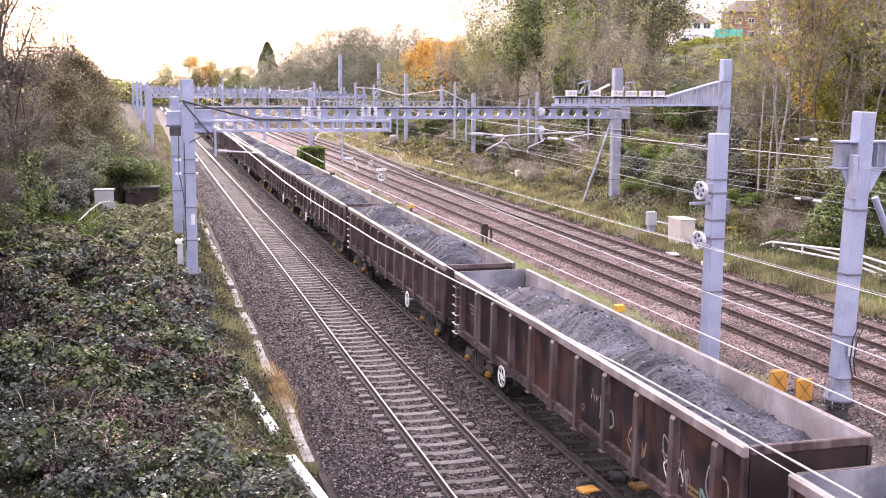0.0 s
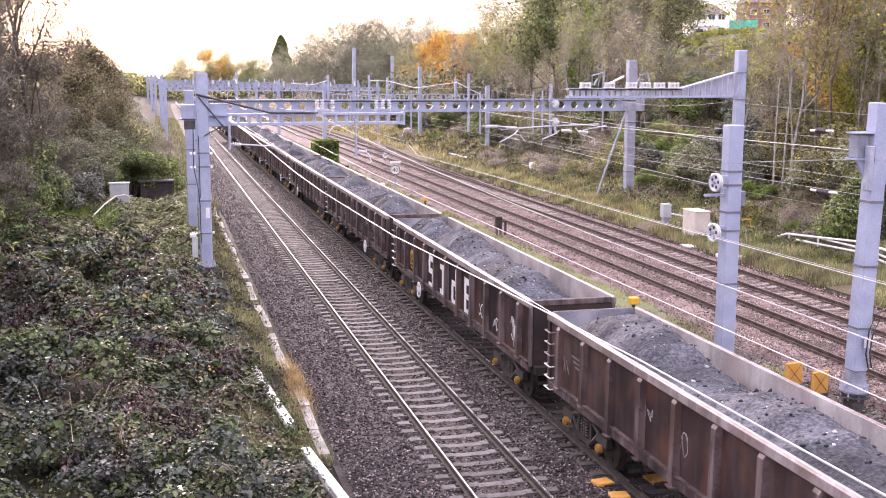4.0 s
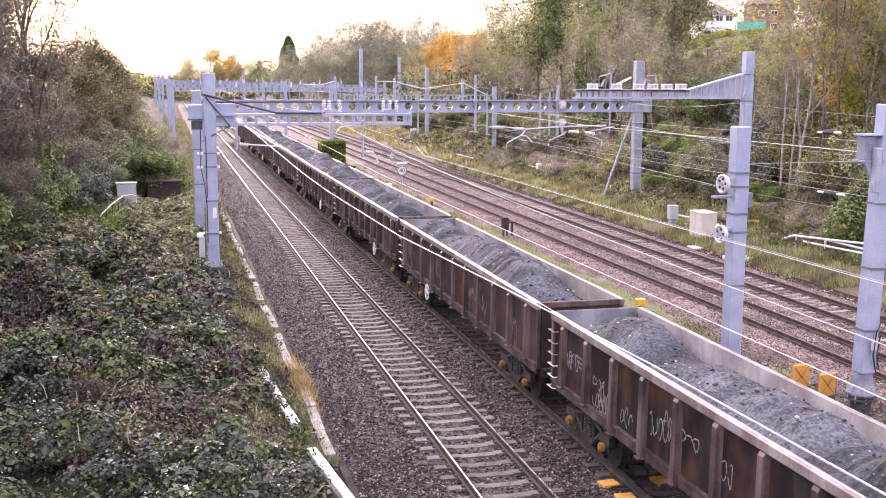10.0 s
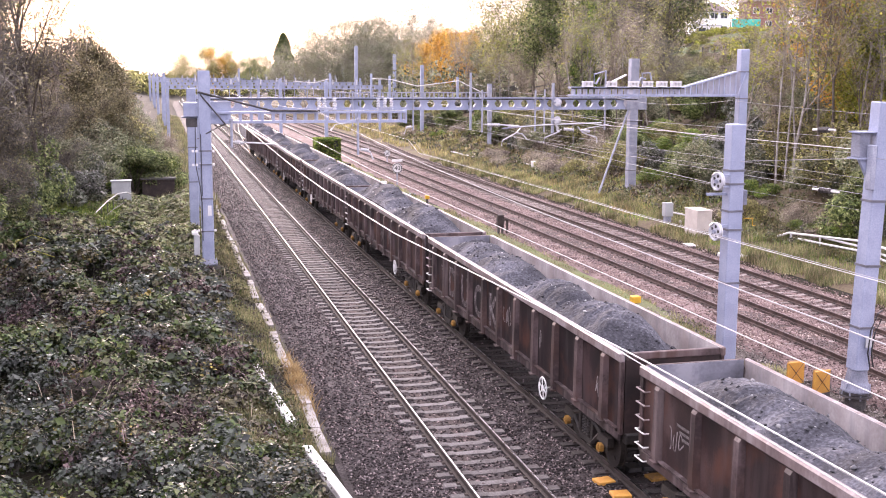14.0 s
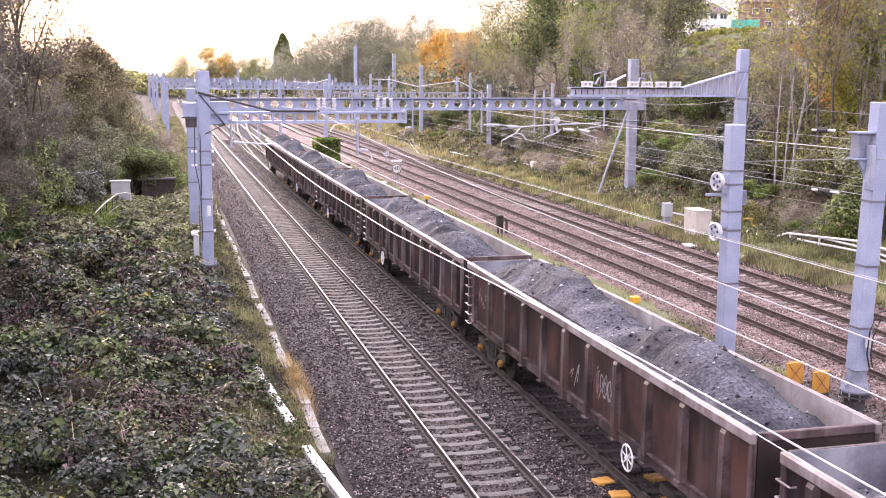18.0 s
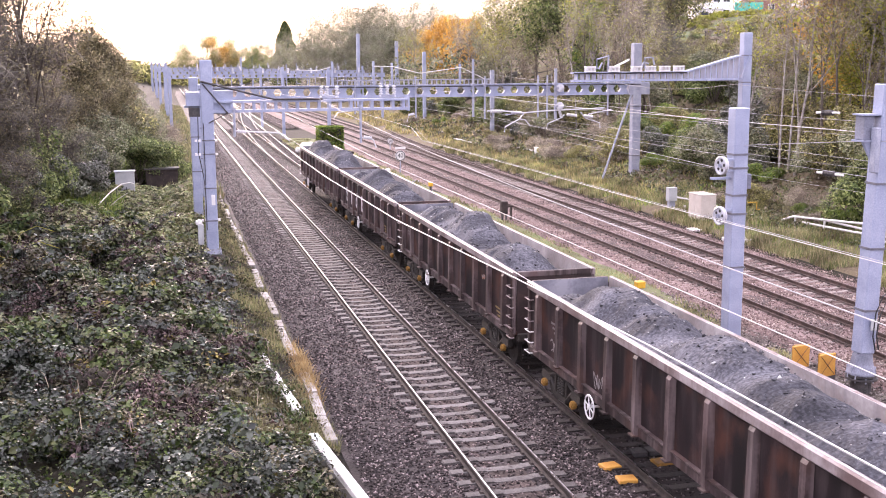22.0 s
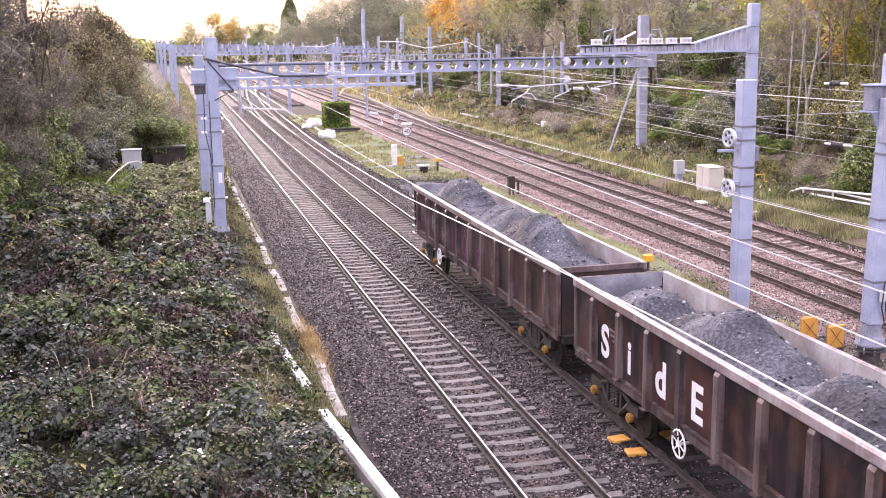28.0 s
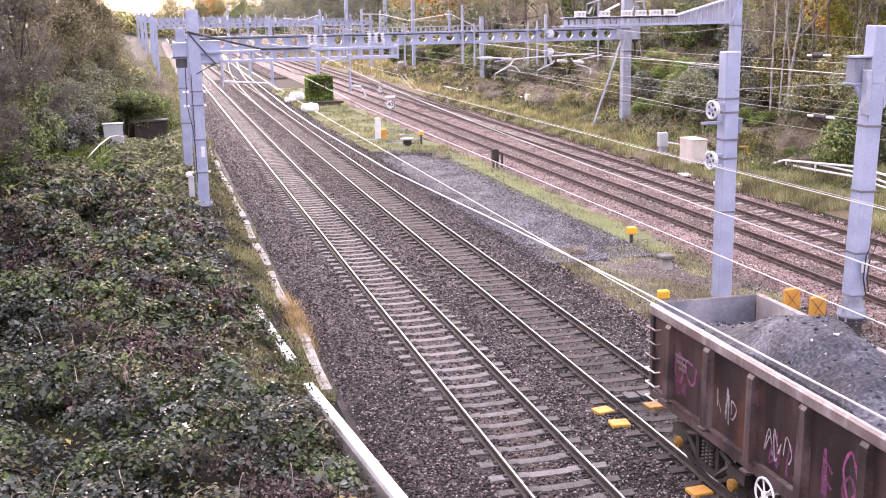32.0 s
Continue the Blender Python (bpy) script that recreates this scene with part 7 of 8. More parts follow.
simple("equipment_cabinet", pose(-2.7, 76.5, height(-2.7, 76.5) - 0.05), "grey steel lineside cabinet among brambles", "cabinet",
       ("body", boxes((-0.62, 0.62, -0.35, 0.35, -0.3, 1.72), bevel=0.02), "grey_box"), ("lid", boxes((-0.68, 0.68, -0.4, 0.4, 1.72, 1.8), bevel=0.02), "grey_box"),
       ("door", boxes((-0.56, -0.02, -0.37, -0.352, 0.1, 1.62)), "grey_box"), ("door", boxes((0.02, 0.56, -0.37, -0.352, 0.1, 1.62)), "grey_box"), ("handle", boxes((0.05, 0.10, -0.41, -0.37, 0.55, 0.72)), "steel_dark"))
simple("timber_hut", pose(-0.25, 82.5, 0), "low rust-brown hut under a bush", "hut", ("wall", boxes((-1.2, 1.1, 0, 1.2, -0.9, 0.85), bevel=0.03), "rail_rust"), ("roof", boxes((-1.3, 1.2, -0.1, 1.3, 0.85, 0.95)), "steel_dark"))
simple("hand_rail", pose(0, 0, 0), "curved pale handrail leading to a cabinet", "handrail",
       ("rail", tubes(([(-4.6, 57.5, 0.45), (-4.09, 60, 0.62), (-3.74, 63, 0.78), (-3.21, 67, 1.05), (-2.74, 71, 1.08), (-2.3, 74, 0.85), (-2.05, 75.2, 0.6)], 0.035)), "pale_concrete"),
       ("rail", tubes(([(-3.9, 60, 0.2), (-3.4, 63.5, 0.38), (-2.9, 67, 0.55), (-2.4, 71, 0.5)], 0.02)), "trough"),
       *[("post", tubes(([(x, y_, -0.5), (x, y_, z)], 0.025)), "steel_dark") for x, y_, z in ((-4.4, 58.5, 0.6), (-4.09, 60, 0.7), (-3.9, 61.6, 0.75), (-3.74, 63, 0.85), (-3.45, 65, 0.95), (-3.21, 67, 1.05), (-2.95, 69, 1.06))])
for x, y_, a in ((-6.0, 45, 0.5), (-5.7, 41, 0.2), (-6.6, 38, 0.8)):
    simple("bramble_cane", pose(x, y_, height(x, y_), 0, 0, math.degrees(a)), "long arching pale bramble cane", "plant", ("cane", tubes(([(0, 0, 0), (0.5, 0.2, 0.9), (1.2, 0.3, 1.1), (1.9, 0.3, 0.8)], 0.014), sides=5), "leaf_yellowgreen"), group="bramble canes")

# between the lines
ivy = empty("ivy_box", pose(15.7, 107, -0.4), "square structure overgrown with dark ivy", "ivy")
part("core", boxes((-1.0, 1.0, -0.9, 0.9, 0.0, 2.5)), M["steel_dark"], ivy)
gi = np.random.default_rng(91)
cc = gi.uniform(-1, 1, (5200, 3)) * (1.2, 1.1, 1.4)
ax = gi.integers(0, 3, 5200)
sg = gi.choice((-1, 1), 5200)
cc[np.arange(5200), ax] = sg * np.array((1.15, 1.05, 1.35))[ax]
child("ivy_leaves", soup("ivy_leaves", leaf_quads(cc + (0, 0, 1.35), gi.uniform(0.08, 0.2, 5200), gi), 4, QUAD, M["leaf_green"]), ivy)


def sack(x, y_, w, h, label="white builders' bulk bag", seed=1):
    bm = bmesh.new()
    bmesh.ops.create_icosphere(bm, subdivisions=3, radius=1)
    for v in bm.verts:
        q = v.co
        p = Vector((abs(q.x) ** 0.55 * math.copysign(1, q.x), abs(q.y) ** 0.55 * math.copysign(1, q.y), abs(q.z) ** 0.7 * math.copysign(1, q.z)))
        d = 1 + 0.10 * noise.noise(p * 2 + Vector((seed, 0, 0)))
        v.co = Vector((p.x * w / 2 * d, p.y * w / 2 * d, (p.z * 0.5 + 0.5) * h * d * (0.8 + 0.25 * noise.noise(p * 3 + Vector((seed, 5, 0))))))
    t = empty("bulk_bag", pose(x, y_, -0.36), label, "bag", "bulk bags")
    part("bag", bm, M["white_paint"], t)


sack(13.5, 98, 1.5, 1.0, seed=1)
sack(14.0, 111, 1.5, 1.2, seed=4)
sack(13.1, 109.5, 1.0, 0.7, seed=7)
simple("sleeper_stack", pose(15.2, 104, -0.36), "stack of rusty timbers", "timber", ("timber", boxes((-1.6, 2.0, -0.5, 0.5, 0, 0.25), bevel=0.02), "rail_rust"), ("timber", boxes((-1.2, 2.3, -0.4, 0.3, 0.25, 0.45), bevel=0.02), "rail_rust"))


def roundel(x, y_, z, r, text, label, plate):
    t = empty("speed_sign", pose(x, y_, -0.35), label, "sign", "speed signs")
    part("post", tubes(([(0, 0, 0), (0, 0, z + 0.35 + r)], 0.05), sides=8), M["galv_old"], t)
    bm = bmesh.new()
    disc(bm, (0, -0.08, z + 0.35), (0, 1, 0), r, 0.03, 28)
    part("disc", bm, M["white_paint"], t)
    bm = bmesh.new()
    ring = [(0.88 * r * math.cos(a * math.tau / 28), -0.105, z + 0.35 + 0.88 * r * math.sin(a * math.tau / 28)) for a in range(29)]
    tube(bm, ring, r * 0.08, 5, False)
    part("ring", bm, M["black"], t)
    letters(text, r * 1.15, 0.005, "black", t, pose(0, -0.105, z + 0.35, 90, 0, 0), "numerals")
    if plate:
        part("upper_plate", boxes((-r, r, -0.1, -0.07, z + 0.35 + r * 1.25, z + 0.35 + r * 1.7)), M["white_paint"], t)


roundel(18.25, 86, 1.1, 0.42, "40", "round white speed sign reading 40", True)
roundel(21.9, 108, 0.7, 0.32, "20", "small round white speed sign reading 20", False)
simple("point_machine", pose(14.9, 74.6, -0.36), "white and orange post unit among scrap rods", "railway equipment",
       ("post", boxes((-0.16, 0.2, -0.15, 0.15, 0, 1.55), bevel=0.02), "white_paint"), ("case", boxes((0.22, 0.62, -0.2, 0.2, 0, 0.75), bevel=0.02), "orange"), ("base", boxes((-0.8, 0.9, -0.5, 0.4, -0.1, 0.08)), "steel_dark"))
for x, y_, l, a in ((14.0, 74, 2.2, 20), (16.2, 76, 2.6, 5), (16.6, 73, 2.4, 12), (13.6, 78, 1.6, 30), (17.0, 79, 2.4, 8), (15.8, 71.5, 2.0, 0)):
    simple("steel_rod", pose(x, y_, -0.25, 0, 0, a), "loose pale steel rod on the ground", "rod", ("rod", boxes((-l / 2, l / 2, -0.05, 0.05, -0.06, 0.04), bevel=0.01), "galv_old"), group="rods on the ground")
simple("small_shed_box", pose(15.9, 69.8, -0.36), "brown box half hidden in weeds", "box", ("case", boxes((-0.25, 0.25, -0.2, 0.2, 0, 0.5), bevel=0.03), "rail_rust"), ("cap", boxes((-0.42, 0.42, -0.3, 0.3, 0.5, 0.62), bevel=0.02), "grey_box"))
simple("yellow_post", pose(17.0, 70.5, -0.36), "yellow topped marker post", "post", ("post", boxes((-0.06, 0.06, -0.06, 0.06, 0, 0.7)), "steel_dark"), ("cap", boxes((-0.14, 0.14, -0.14, 0.14, 0.7, 0.95), bevel=0.02), "yellow"))
simple("ground_signal", pose(18.35, 58.3, -0.3), "rusty ground signal frame on two legs", "signal", ("case", boxes((-0.25, 0.12, -0.15, 0.15, 0.35, 1.05), bevel=0.02), "rail_rust"), ("leg", boxes((-0.2, -0.12, -0.1, 0.1, 0, 0.35)), "steel_dark"),
       ("leg", boxes((0.02, 0.1, -0.1, 0.1, 0, 0.35)), "steel_dark"), ("stand", boxes((0.3, 0.38, -0.1, 0.1, 0, 0.8)), "rail_rust"), ("crossbar", boxes((-0.2, 0.42, -0.04, 0.04, 0.72, 0.8)), "rail_rust"))
simple("yellow_beacon", pose(17.0, 37.2, -0.34), "yellow box on a short post", "marker", ("post", tubes(([(0, 0, 0), (0, 0, 0.42)], 0.07), sides=8), "steel_dark"), ("box", boxes((-0.17, 0.17, -0.15, 0.15, 0.42, 0.68), bevel=0.025), "yellow"))
simple("concrete_stump", pose(16.4, 33.1, -0.36), "weathered grey concrete stump on gravel", "post", ("stump", boxes((-0.2, 0.2, -0.2, 0.2, 0, 0.42, 0.06)), "trough"), ("cap", boxes((-0.24, 0.24, -0.24, 0.24, 0.42, 0.56), bevel=0.03), "concrete"))
simple("yellow_marker", pose(14.62, 29.6, -0.34), "small yellow plastic marker block", "marker", ("block", boxes((-0.17, 0.17, -0.13, 0.13, 0.05, 0.30), bevel=0.03), "yellow"), ("foot", boxes((-0.1, 0.1, -0.08, 0.08, -0.05, 0.05)), "steel_dark"))
for x, y_, a in ((17.31, 26.9, 8), (17.5, 25.9, 12)):
    t = simple("marker_board", pose(x, y_, -0.3, 0, 0, a), "orange-yellow board with dark crossed lines on a stand", "board",
               ("panel", boxes((-0.3, 0.3, -0.03, 0.03, 0.1, 0.74), bevel=0.012), "orange"), ("back_box", boxes((0.0, 0.34, 0.035, 0.35, 0.08, 0.68), bevel=0.02), "yellow_dirt_shade"),
               ("foot", boxes((-0.25, 0.28, -0.05, 0.2, -0.06, 0.1)), "steel_dark"), group="marker boards")
    part("cross_line", tubes(([(-0.26, -0.036, 0.14), (0.26, -0.036, 0.70)], 0.008), sides=4), M["steel_dark"], t)
    part("cross_line", tubes(([(-0.26, -0.037, 0.70), (0.26, -0.037, 0.14)], 0.008), sides=4), M["steel_dark"], t)
# boards past x 10 take the darker yellow, painting the train's shade on them
for x, y_, a in ((9.0, 21.0, 8), (9.04, 20.2, -6), (10.2, 20.95, 3), (9.06, 16.7, 4), (10.2, 17.05, -3)):
    simple("yellow_pad", pose(x, y_, -0.16, 0, 0, a), "worn orange-yellow walking board beside a rail", "board", ("pad", boxes((-0.2, 0.2, -0.17, 0.17, -0.05, 0.03), bevel=0.012), "orange" if x < 10 else "yellow_dirt_shade"), group="yellow boards")
for x in (9.55, 9.9):
    simple("track_rod", pose(x, 21.6, -0.1), "dark track equipment bars between the rails", "railway equipment", ("bar", boxes((-0.15, 0.9, -0.05, 0.05, -0.06, 0.0)), "steel_dark"), ("box", boxes((0.2, 0.5, -0.25, 0.1, -0.08, 0.02)), "steel_dark"), group="track equipment")

# far verge
simple("relay_cabinet", pose(28.05, 53.65, -0.15), "pale stone-coloured lineside cabinet", "cabinet", ("body", boxes((-0.43, 0.43, -0.74, 0.74, 0, 1.5), bevel=0.02), "stone_box"), ("lid", boxes((-0.46, 0.46, -0.77, 0.77, 1.5, 1.55), bevel=0.02), "stone_box"),
       ("door", boxes((-0.445, -0.432, -0.7, -0.02, 0.1, 1.42)), "stone_box"), ("door", boxes((-0.445, -0.432, 0.02, 0.7, 0.1, 1.42)), "stone_box"), ("plinth", boxes((-0.5, 0.5, -0.8, 0.8, -0.15, 0.0)), "concrete"))
simple("grey_pillar", pose(28.5, 58.3, -0.15), "grey electrical pillar with a cable arm", "electrical box", ("post", boxes((-0.18, 0.18, -0.15, 0.15, 0, 0.7)), "galv_old"), ("case", boxes((-0.26, 0.26, -0.22, 0.22, 0.55, 1.35), bevel=0.02), "grey_box"),
       ("arm", tubes(([(0.2, -0.1, 0.8), (0.9, -0.3, 0.65), (1.3, -0.5, 0.55)], 0.05)), "white_paint"))
for k in range(3):
    simple("fence_post", pose(28.5 + 0.15 * k, 56.6 - 0.9 * k, -0.15), "short pale timber post", "post", ("post", boxes((-0.06, 0.06, -0.06, 0.06, 0, 0.5)), "stone_box"), group="short posts")
simple("small_white_box", pose(31.2, 89.5, 0.2), "small white lineside box in bracken", "box", ("case", boxes((-0.35, 0.35, -0.3, 0.3, 0, 1.0), bevel=0.03), "white_paint"), ("foot", boxes((-0.2, 0.2, -0.2, 0.2, -0.3, 0)), "concrete"))
simple("white_slab", pose(26.9, 47.8, -0.3), "pale concrete slab lying by the line", "slab", ("slab", boxes((-0.5, 0.7, -0.6, 0.6, 0, 0.2), bevel=0.04), "pale_concrete"))
simple("white_slab", pose(26.6, 51.6, -0.3), "pale concrete slab lying by the line", "slab", ("slab", boxes((-0.3, 0.3, -0.4, 0.4, 0, 0.12), bevel=0.03), "pale_concrete"))
simple("white_pipe_rail", pose(0, 0, 0), "weathered white pipe rails leaning on the bank", "handrail",
       ("pipe", tubes(([(30.1, 49.0, 0.5), (30.2, 48.2, 0.78), (30.2, 45.5, 0.98), (30.2, 42.4, 1.22), (30.3, 38, 1.0)], 0.055)), "white_paint"), ("pipe", tubes(([(30.2, 47.4, 0.6), (30.2, 44.8, 0.68), (30.2, 42.5, 0.76), (30.2, 38, 0.4)], 0.055)), "white_paint"), ("pipe", tubes(([(30.25, 45.5, 0.95), (30.25, 42.2, 0.95), (30.3, 38, 0.6)], 0.05)), "white_paint"),
       ("post", tubes(([(30.2, 45.5, 0.0), (30.2, 45.5, 1.0)], 0.05)), "white_paint"), ("post", tubes(([(30.2, 48.0, 0.0), (30.2, 48.0, 0.8)], 0.05)), "white_paint"), ("post", tubes(([(30.2, 41.0, -0.1), (30.2, 41.0, 1.1)], 0.05)), "white_paint"))
simple("cable_run", pose(0, 0, 0), "pale cable duct pegged along the far bank", "duct", *[("duct", tubes(([(xa, ya, height(xa, ya) + 0.32), (xb, yb, height(xb, yb) + 0.28)], 0.07)), "white_paint") for xa, ya, xb, yb in ((29.6, 112, 30.4, 106), (30.9, 101, 31.2, 98.5), (31.4, 96, 31.6, 90), (31.7, 86, 31.9, 82.5))])


# ---- houses on the hill ----
def house(x, y_, w, d, walls, roof_h, wall_h, mat, label, turn, seed):
    z = height(x, y_) - 0.3
    t = empty("house", pose(x, y_, z, 0, 0, turn), label, "house", "houses on the hill")
    part("wall", boxes((-w / 2, w / 2, -d / 2, d / 2, 0, wall_h)), M[mat], t)
    bm = bmesh.new()
    e = 0.4
    v = [bm.verts.new(p) for p in ((-w / 2 - e, -d / 2 - e, wall_h), (w / 2 + e, -d / 2 - e, wall_h), (w / 2 + e, d / 2 + e, wall_h), (-w / 2 - e, d / 2 + e, wall_h),
                                   (-w / 2 + d * 0.4, 0, wall_h + roof_h), (w / 2 - d * 0.4, 0, wall_h + roof_h))]
    for f in ((0, 1, 5, 4), (1, 2, 5), (2, 3, 4, 5), (3, 0, 4), (3, 2, 1, 0)):
        bm.faces.new([v[i] for i in f])
    part("roof", bm, M["roof"], t)
    for sz in (1.0, 3.7):
        for k in range(3):
            cx = -w / 2 + w * (k + 0.5) / 3
            wd = part("window", boxes((cx - 0.75, cx + 0.75, -d / 2 - 0.06, -d / 2 - 0.005, sz, sz + 1.25)), M["white_paint"], t)
            part("pane", boxes((cx - 0.66, cx - 0.04, -d / 2 - 0.075, -d / 2 - 0.062, sz + 0.1, sz + 1.15)), M["pane"], wd)
            part("pane", boxes((cx + 0.04, cx + 0.66, -d / 2 - 0.075, -d / 2 - 0.062, sz + 0.1, sz + 1.15)), M["pane"], wd)


house(111.1, 211, 6.2, 5.0, 1, 2.0, 5.0, "house_wall", "white rendered house with a tiled hip roof", -8, 1)
house(125.1, 214, 8.6, 5.5, 1, 2.6, 6.2, "brick", "red brick house with a tiled hip roof", -5, 2)
house(20.0, 470, 14, 9, 1, 3.2, 5.6, "brick", "distant house with a long roof among trees", 3, 3)
house(70.0, 255, 10, 8, 1, 3.0, 6.0, "brick", "brick house half hidden by trees", 10, 4)
simple("garden_shed", pose(106.0, 203, height(106.0, 203), 0, 0, -10), "low pale lean-to shed behind a house", "shed", ("wall", boxes((-3.0, 2.6, -1.5, 1.5, -0.4, 2.1)), "house_wall"), ("roof", boxes((-3.2, 2.8, -1.7, 1.7, 2.1, 2.25)), "grey_box"),
       ("window", boxes((-2.2, -0.4, -1.56, -1.505, 0.8, 1.7)), "pane"))
simple("teal_tarpaulin", pose(115.5, 204, height(115.5, 204) - 0.35, 0, 0, -8), "bright teal sheeting round a garden", "tarpaulin", ("sheet", boxes((-3.0, 3.0, -0.06, 0.06, -0.3, 2.7), bevel=0.02), "teal"), ("pole", boxes((-3.3, -3.2, -0.08, 0.08, -0.2, 2.2)), "steel_dark"))
simple("garden_fence", pose(0, 0, 0), "dark palisade fence above the cutting", "fence",
       *[("post", boxes((78 + 1.9 * k - 0.06, 78 + 1.9 * k + 0.06, 150.0 - 0.06, 150.06, height(78 + 1.9 * k, 150) - 0.1, height(78 + 1.9 * k, 150) + 1.6)), "steel_dark") for k in range(9)],
       *[("rail", tubes(([(78, 150, height(78, 150) + z), (93.2, 150, height(93.2, 150) + z)], 0.04), sides=4), "steel_dark") for z in (0.4, 1.4)])
for k in range(9):
    plant("hedge", 99.5 + 1.6 * k, 195 + (k % 3) * 0.4, 1.1 + 0.15 * (k % 2), sink=0.9)
rh = random.Random(83)
for y, xa, xb, n in ((155, 79, 95, 9), (166, 85, 103, 9), (180, 91, 110, 10)):
    for k in range(n):
        plant(rh.choice(("hedge", "bush_olive", "bush_brown", "hedge")), xa + (xb - xa) * (k + rh.random() * 0.7) / n, y + rh.uniform(-2, 2), rh.uniform(0.42, 0.62), sink=0.15)
tagged(sheet("lawn", steps((70, 128, 30)), steps((152, 190, 20)), lambda x, y: height(x, y) + 0.12, M["lawn"]), "garden lawn above the cutting", "lawn", kind="structure")


# ---- marks on the wagons ----
M["worn_letter"] = material("worn_lettering", [(0.02, 0.012, 0.012), (0.09, 0.072, 0.07), (0.30, 0.265, 0.26)], 5.0, 0.7, 0.0, 30, spread=0.1)

def on_side(i, s, z):
    """The pose of a mark on the near side of wagon i, at that place along the train."""
    y0, y1 = JOINTS[i], JOINTS[i + 1]
    return Matrix.Translation((-SIDE_X - 0.006, s - (y0 + y1) / 2, z)) @ Matrix.Rotation(radians(-90), 4, "Z") @ Matrix.Rotation(radians(90), 4, "X")


BLOCKS = {"S": ((-0.34, 0.36, 0.36, 0.56), (-0.36, -0.14, 0.02, 0.37), (-0.35, 0.35, -0.08, 0.12), (0.13, 0.35, -0.42, -0.07), (-0.36, 0.36, -0.60, -0.40)),
          "I": ((-0.36, 0.34, 0.32, 0.50), (-0.11, 0.12, -0.36, 0.34), (-0.36, 0.36, -0.54, -0.35)),
          "d": ((0.12, 0.34, -0.40, 0.62), (-0.33, 0.13, -0.58, -0.39), (-0.35, -0.13, -0.40, 0.06), (-0.33, 0.13, 0.05, 0.22)),
          "E": ((-0.36, -0.13, -0.58, 0.58), (-0.14, 0.36, 0.38, 0.57), (-0.14, 0.24, -0.08, 0.10), (-0.14, 0.36, -0.57, -0.38))}
rl = random.Random(17)
for ch, s in (("S", 57.1), ("I", 55.5), ("d", 54.0), ("E", 52.45)):
    bm = bmesh.new()
    for k, (xa, xb, za, zb) in enumerate(BLOCKS[ch]):
        for v in box(bm, xa, xb, za, zb, 0.0, 0.002 + 0.0012 * k):
            v.co.x += rl.uniform(-0.015, 0.015)
            v.co.y += rl.uniform(-0.015, 0.015)
    part("painted_letter", bm, M["white_paint"], WAGONS[3]).matrix_basis = on_side(3, s + 0.03, 1.76)
for ch, s in (("S", 181.04), ("i", 179.72), ("d", 178.19), ("E", 176.66)):
    letters(ch, 1.0, 0.002, "white_paint", WAGONS[10], on_side(10, s + 0.2, 1.75), "painted_letter", 0.03)
for ch, s in (("D", 113.48), ("U", 111.97), ("C", 110.47), ("K", 108.96)):
    letters(ch, 1.3, 0.002, "worn_letter", WAGONS[6], on_side(6, s + 0.2, 1.75), "painted_letter", 0.03)


for k in range(3):
    bm = bmesh.new()
    tube(bm, [(math.cos(a * math.tau / 18) * (0.30 - 0.09 * k), math.sin(a * math.tau / 18) * (0.34 - 0.1 * k), 0) for a in range(19)], 0.018, 4, False)
    for q in bm.verts:
        q.co.z = max(0.0, min(0.003, q.co.z))
    part("graffiti_ring", bm, M["yellow"], WAGONS[3]).matrix_basis = on_side(3, 60.15, 1.72 + 0.05 * k)


def scrawl(i, s, z, w, h, mat, seed, r=0.02):
    """An unreadable tag in paint on a wagon's side: a few letter-like strokes, each a thin ribbon."""
    rg = random.Random(seed)
    mid = s - (JOINTS[i] + JOINTS[i + 1]) / 2
    count = max(2, round(w / (0.24 if r < 0.025 else 0.42)))
    bm = bmesh.new()
    lift = 0.003
    for k in range(count):
        cx = mid + w * (0.5 - (k + 0.5) / count)
        gw, gh = w / count * 0.72, h * rg.uniform(0.7, 1.0)
        turn, keys = rg.uniform(0, math.tau), []
        loops = rg.random() < 0.5
        for q in range(rg.randint(4, 6)):
            turn += rg.uniform(0.9, 2.3)
            if loops:
                keys.append(Vector((gw * 0.75 * rg.uniform(0.5, 1.1) * math.cos(turn), gh * 0.5 * rg.uniform(0.5, 1.15) * math.sin(turn))))
            else:
                keys.append(Vector((rg.uniform(-0.7, 0.7) * gw, (0.5 if q % 2 else -0.5) * gh * rg.uniform(0.1, 1.0))))
        line = []
        for q in range(len(keys) - 1):
            a, b, c, d = keys[max(q - 1, 0)], keys[q], keys[q + 1], keys[min(q + 2, len(keys) - 1)]
            for e in range(6):
                f = e / 6
                line.append(0.5 * (2 * b + (c - a) * f + (2 * a - 5 * b + 4 * c - d) * f * f + (3 * b - a - 3 * c + d) * f ** 3))
        last = None
        for q in range(len(line) - 1):
            way = line[q + 1] - line[q]
            if way.length < 1e-4:
                continue
            side = Vector((-way.y, way.x)).normalized() * r * rg.uniform(0.75, 1.1)
            lift += 0.00006
            pair = [bm.verts.new((-SIDE_X - lift, cx + line[q].x + o * side.x, z + line[q].y + o * side.y)) for o in (-1, 1)]
            if last:
                bm.faces.new((last[0], last[1], pair[1], pair[0]))
            last = pair
    part("graffiti_line", bm, M[mat], WAGONS[i])


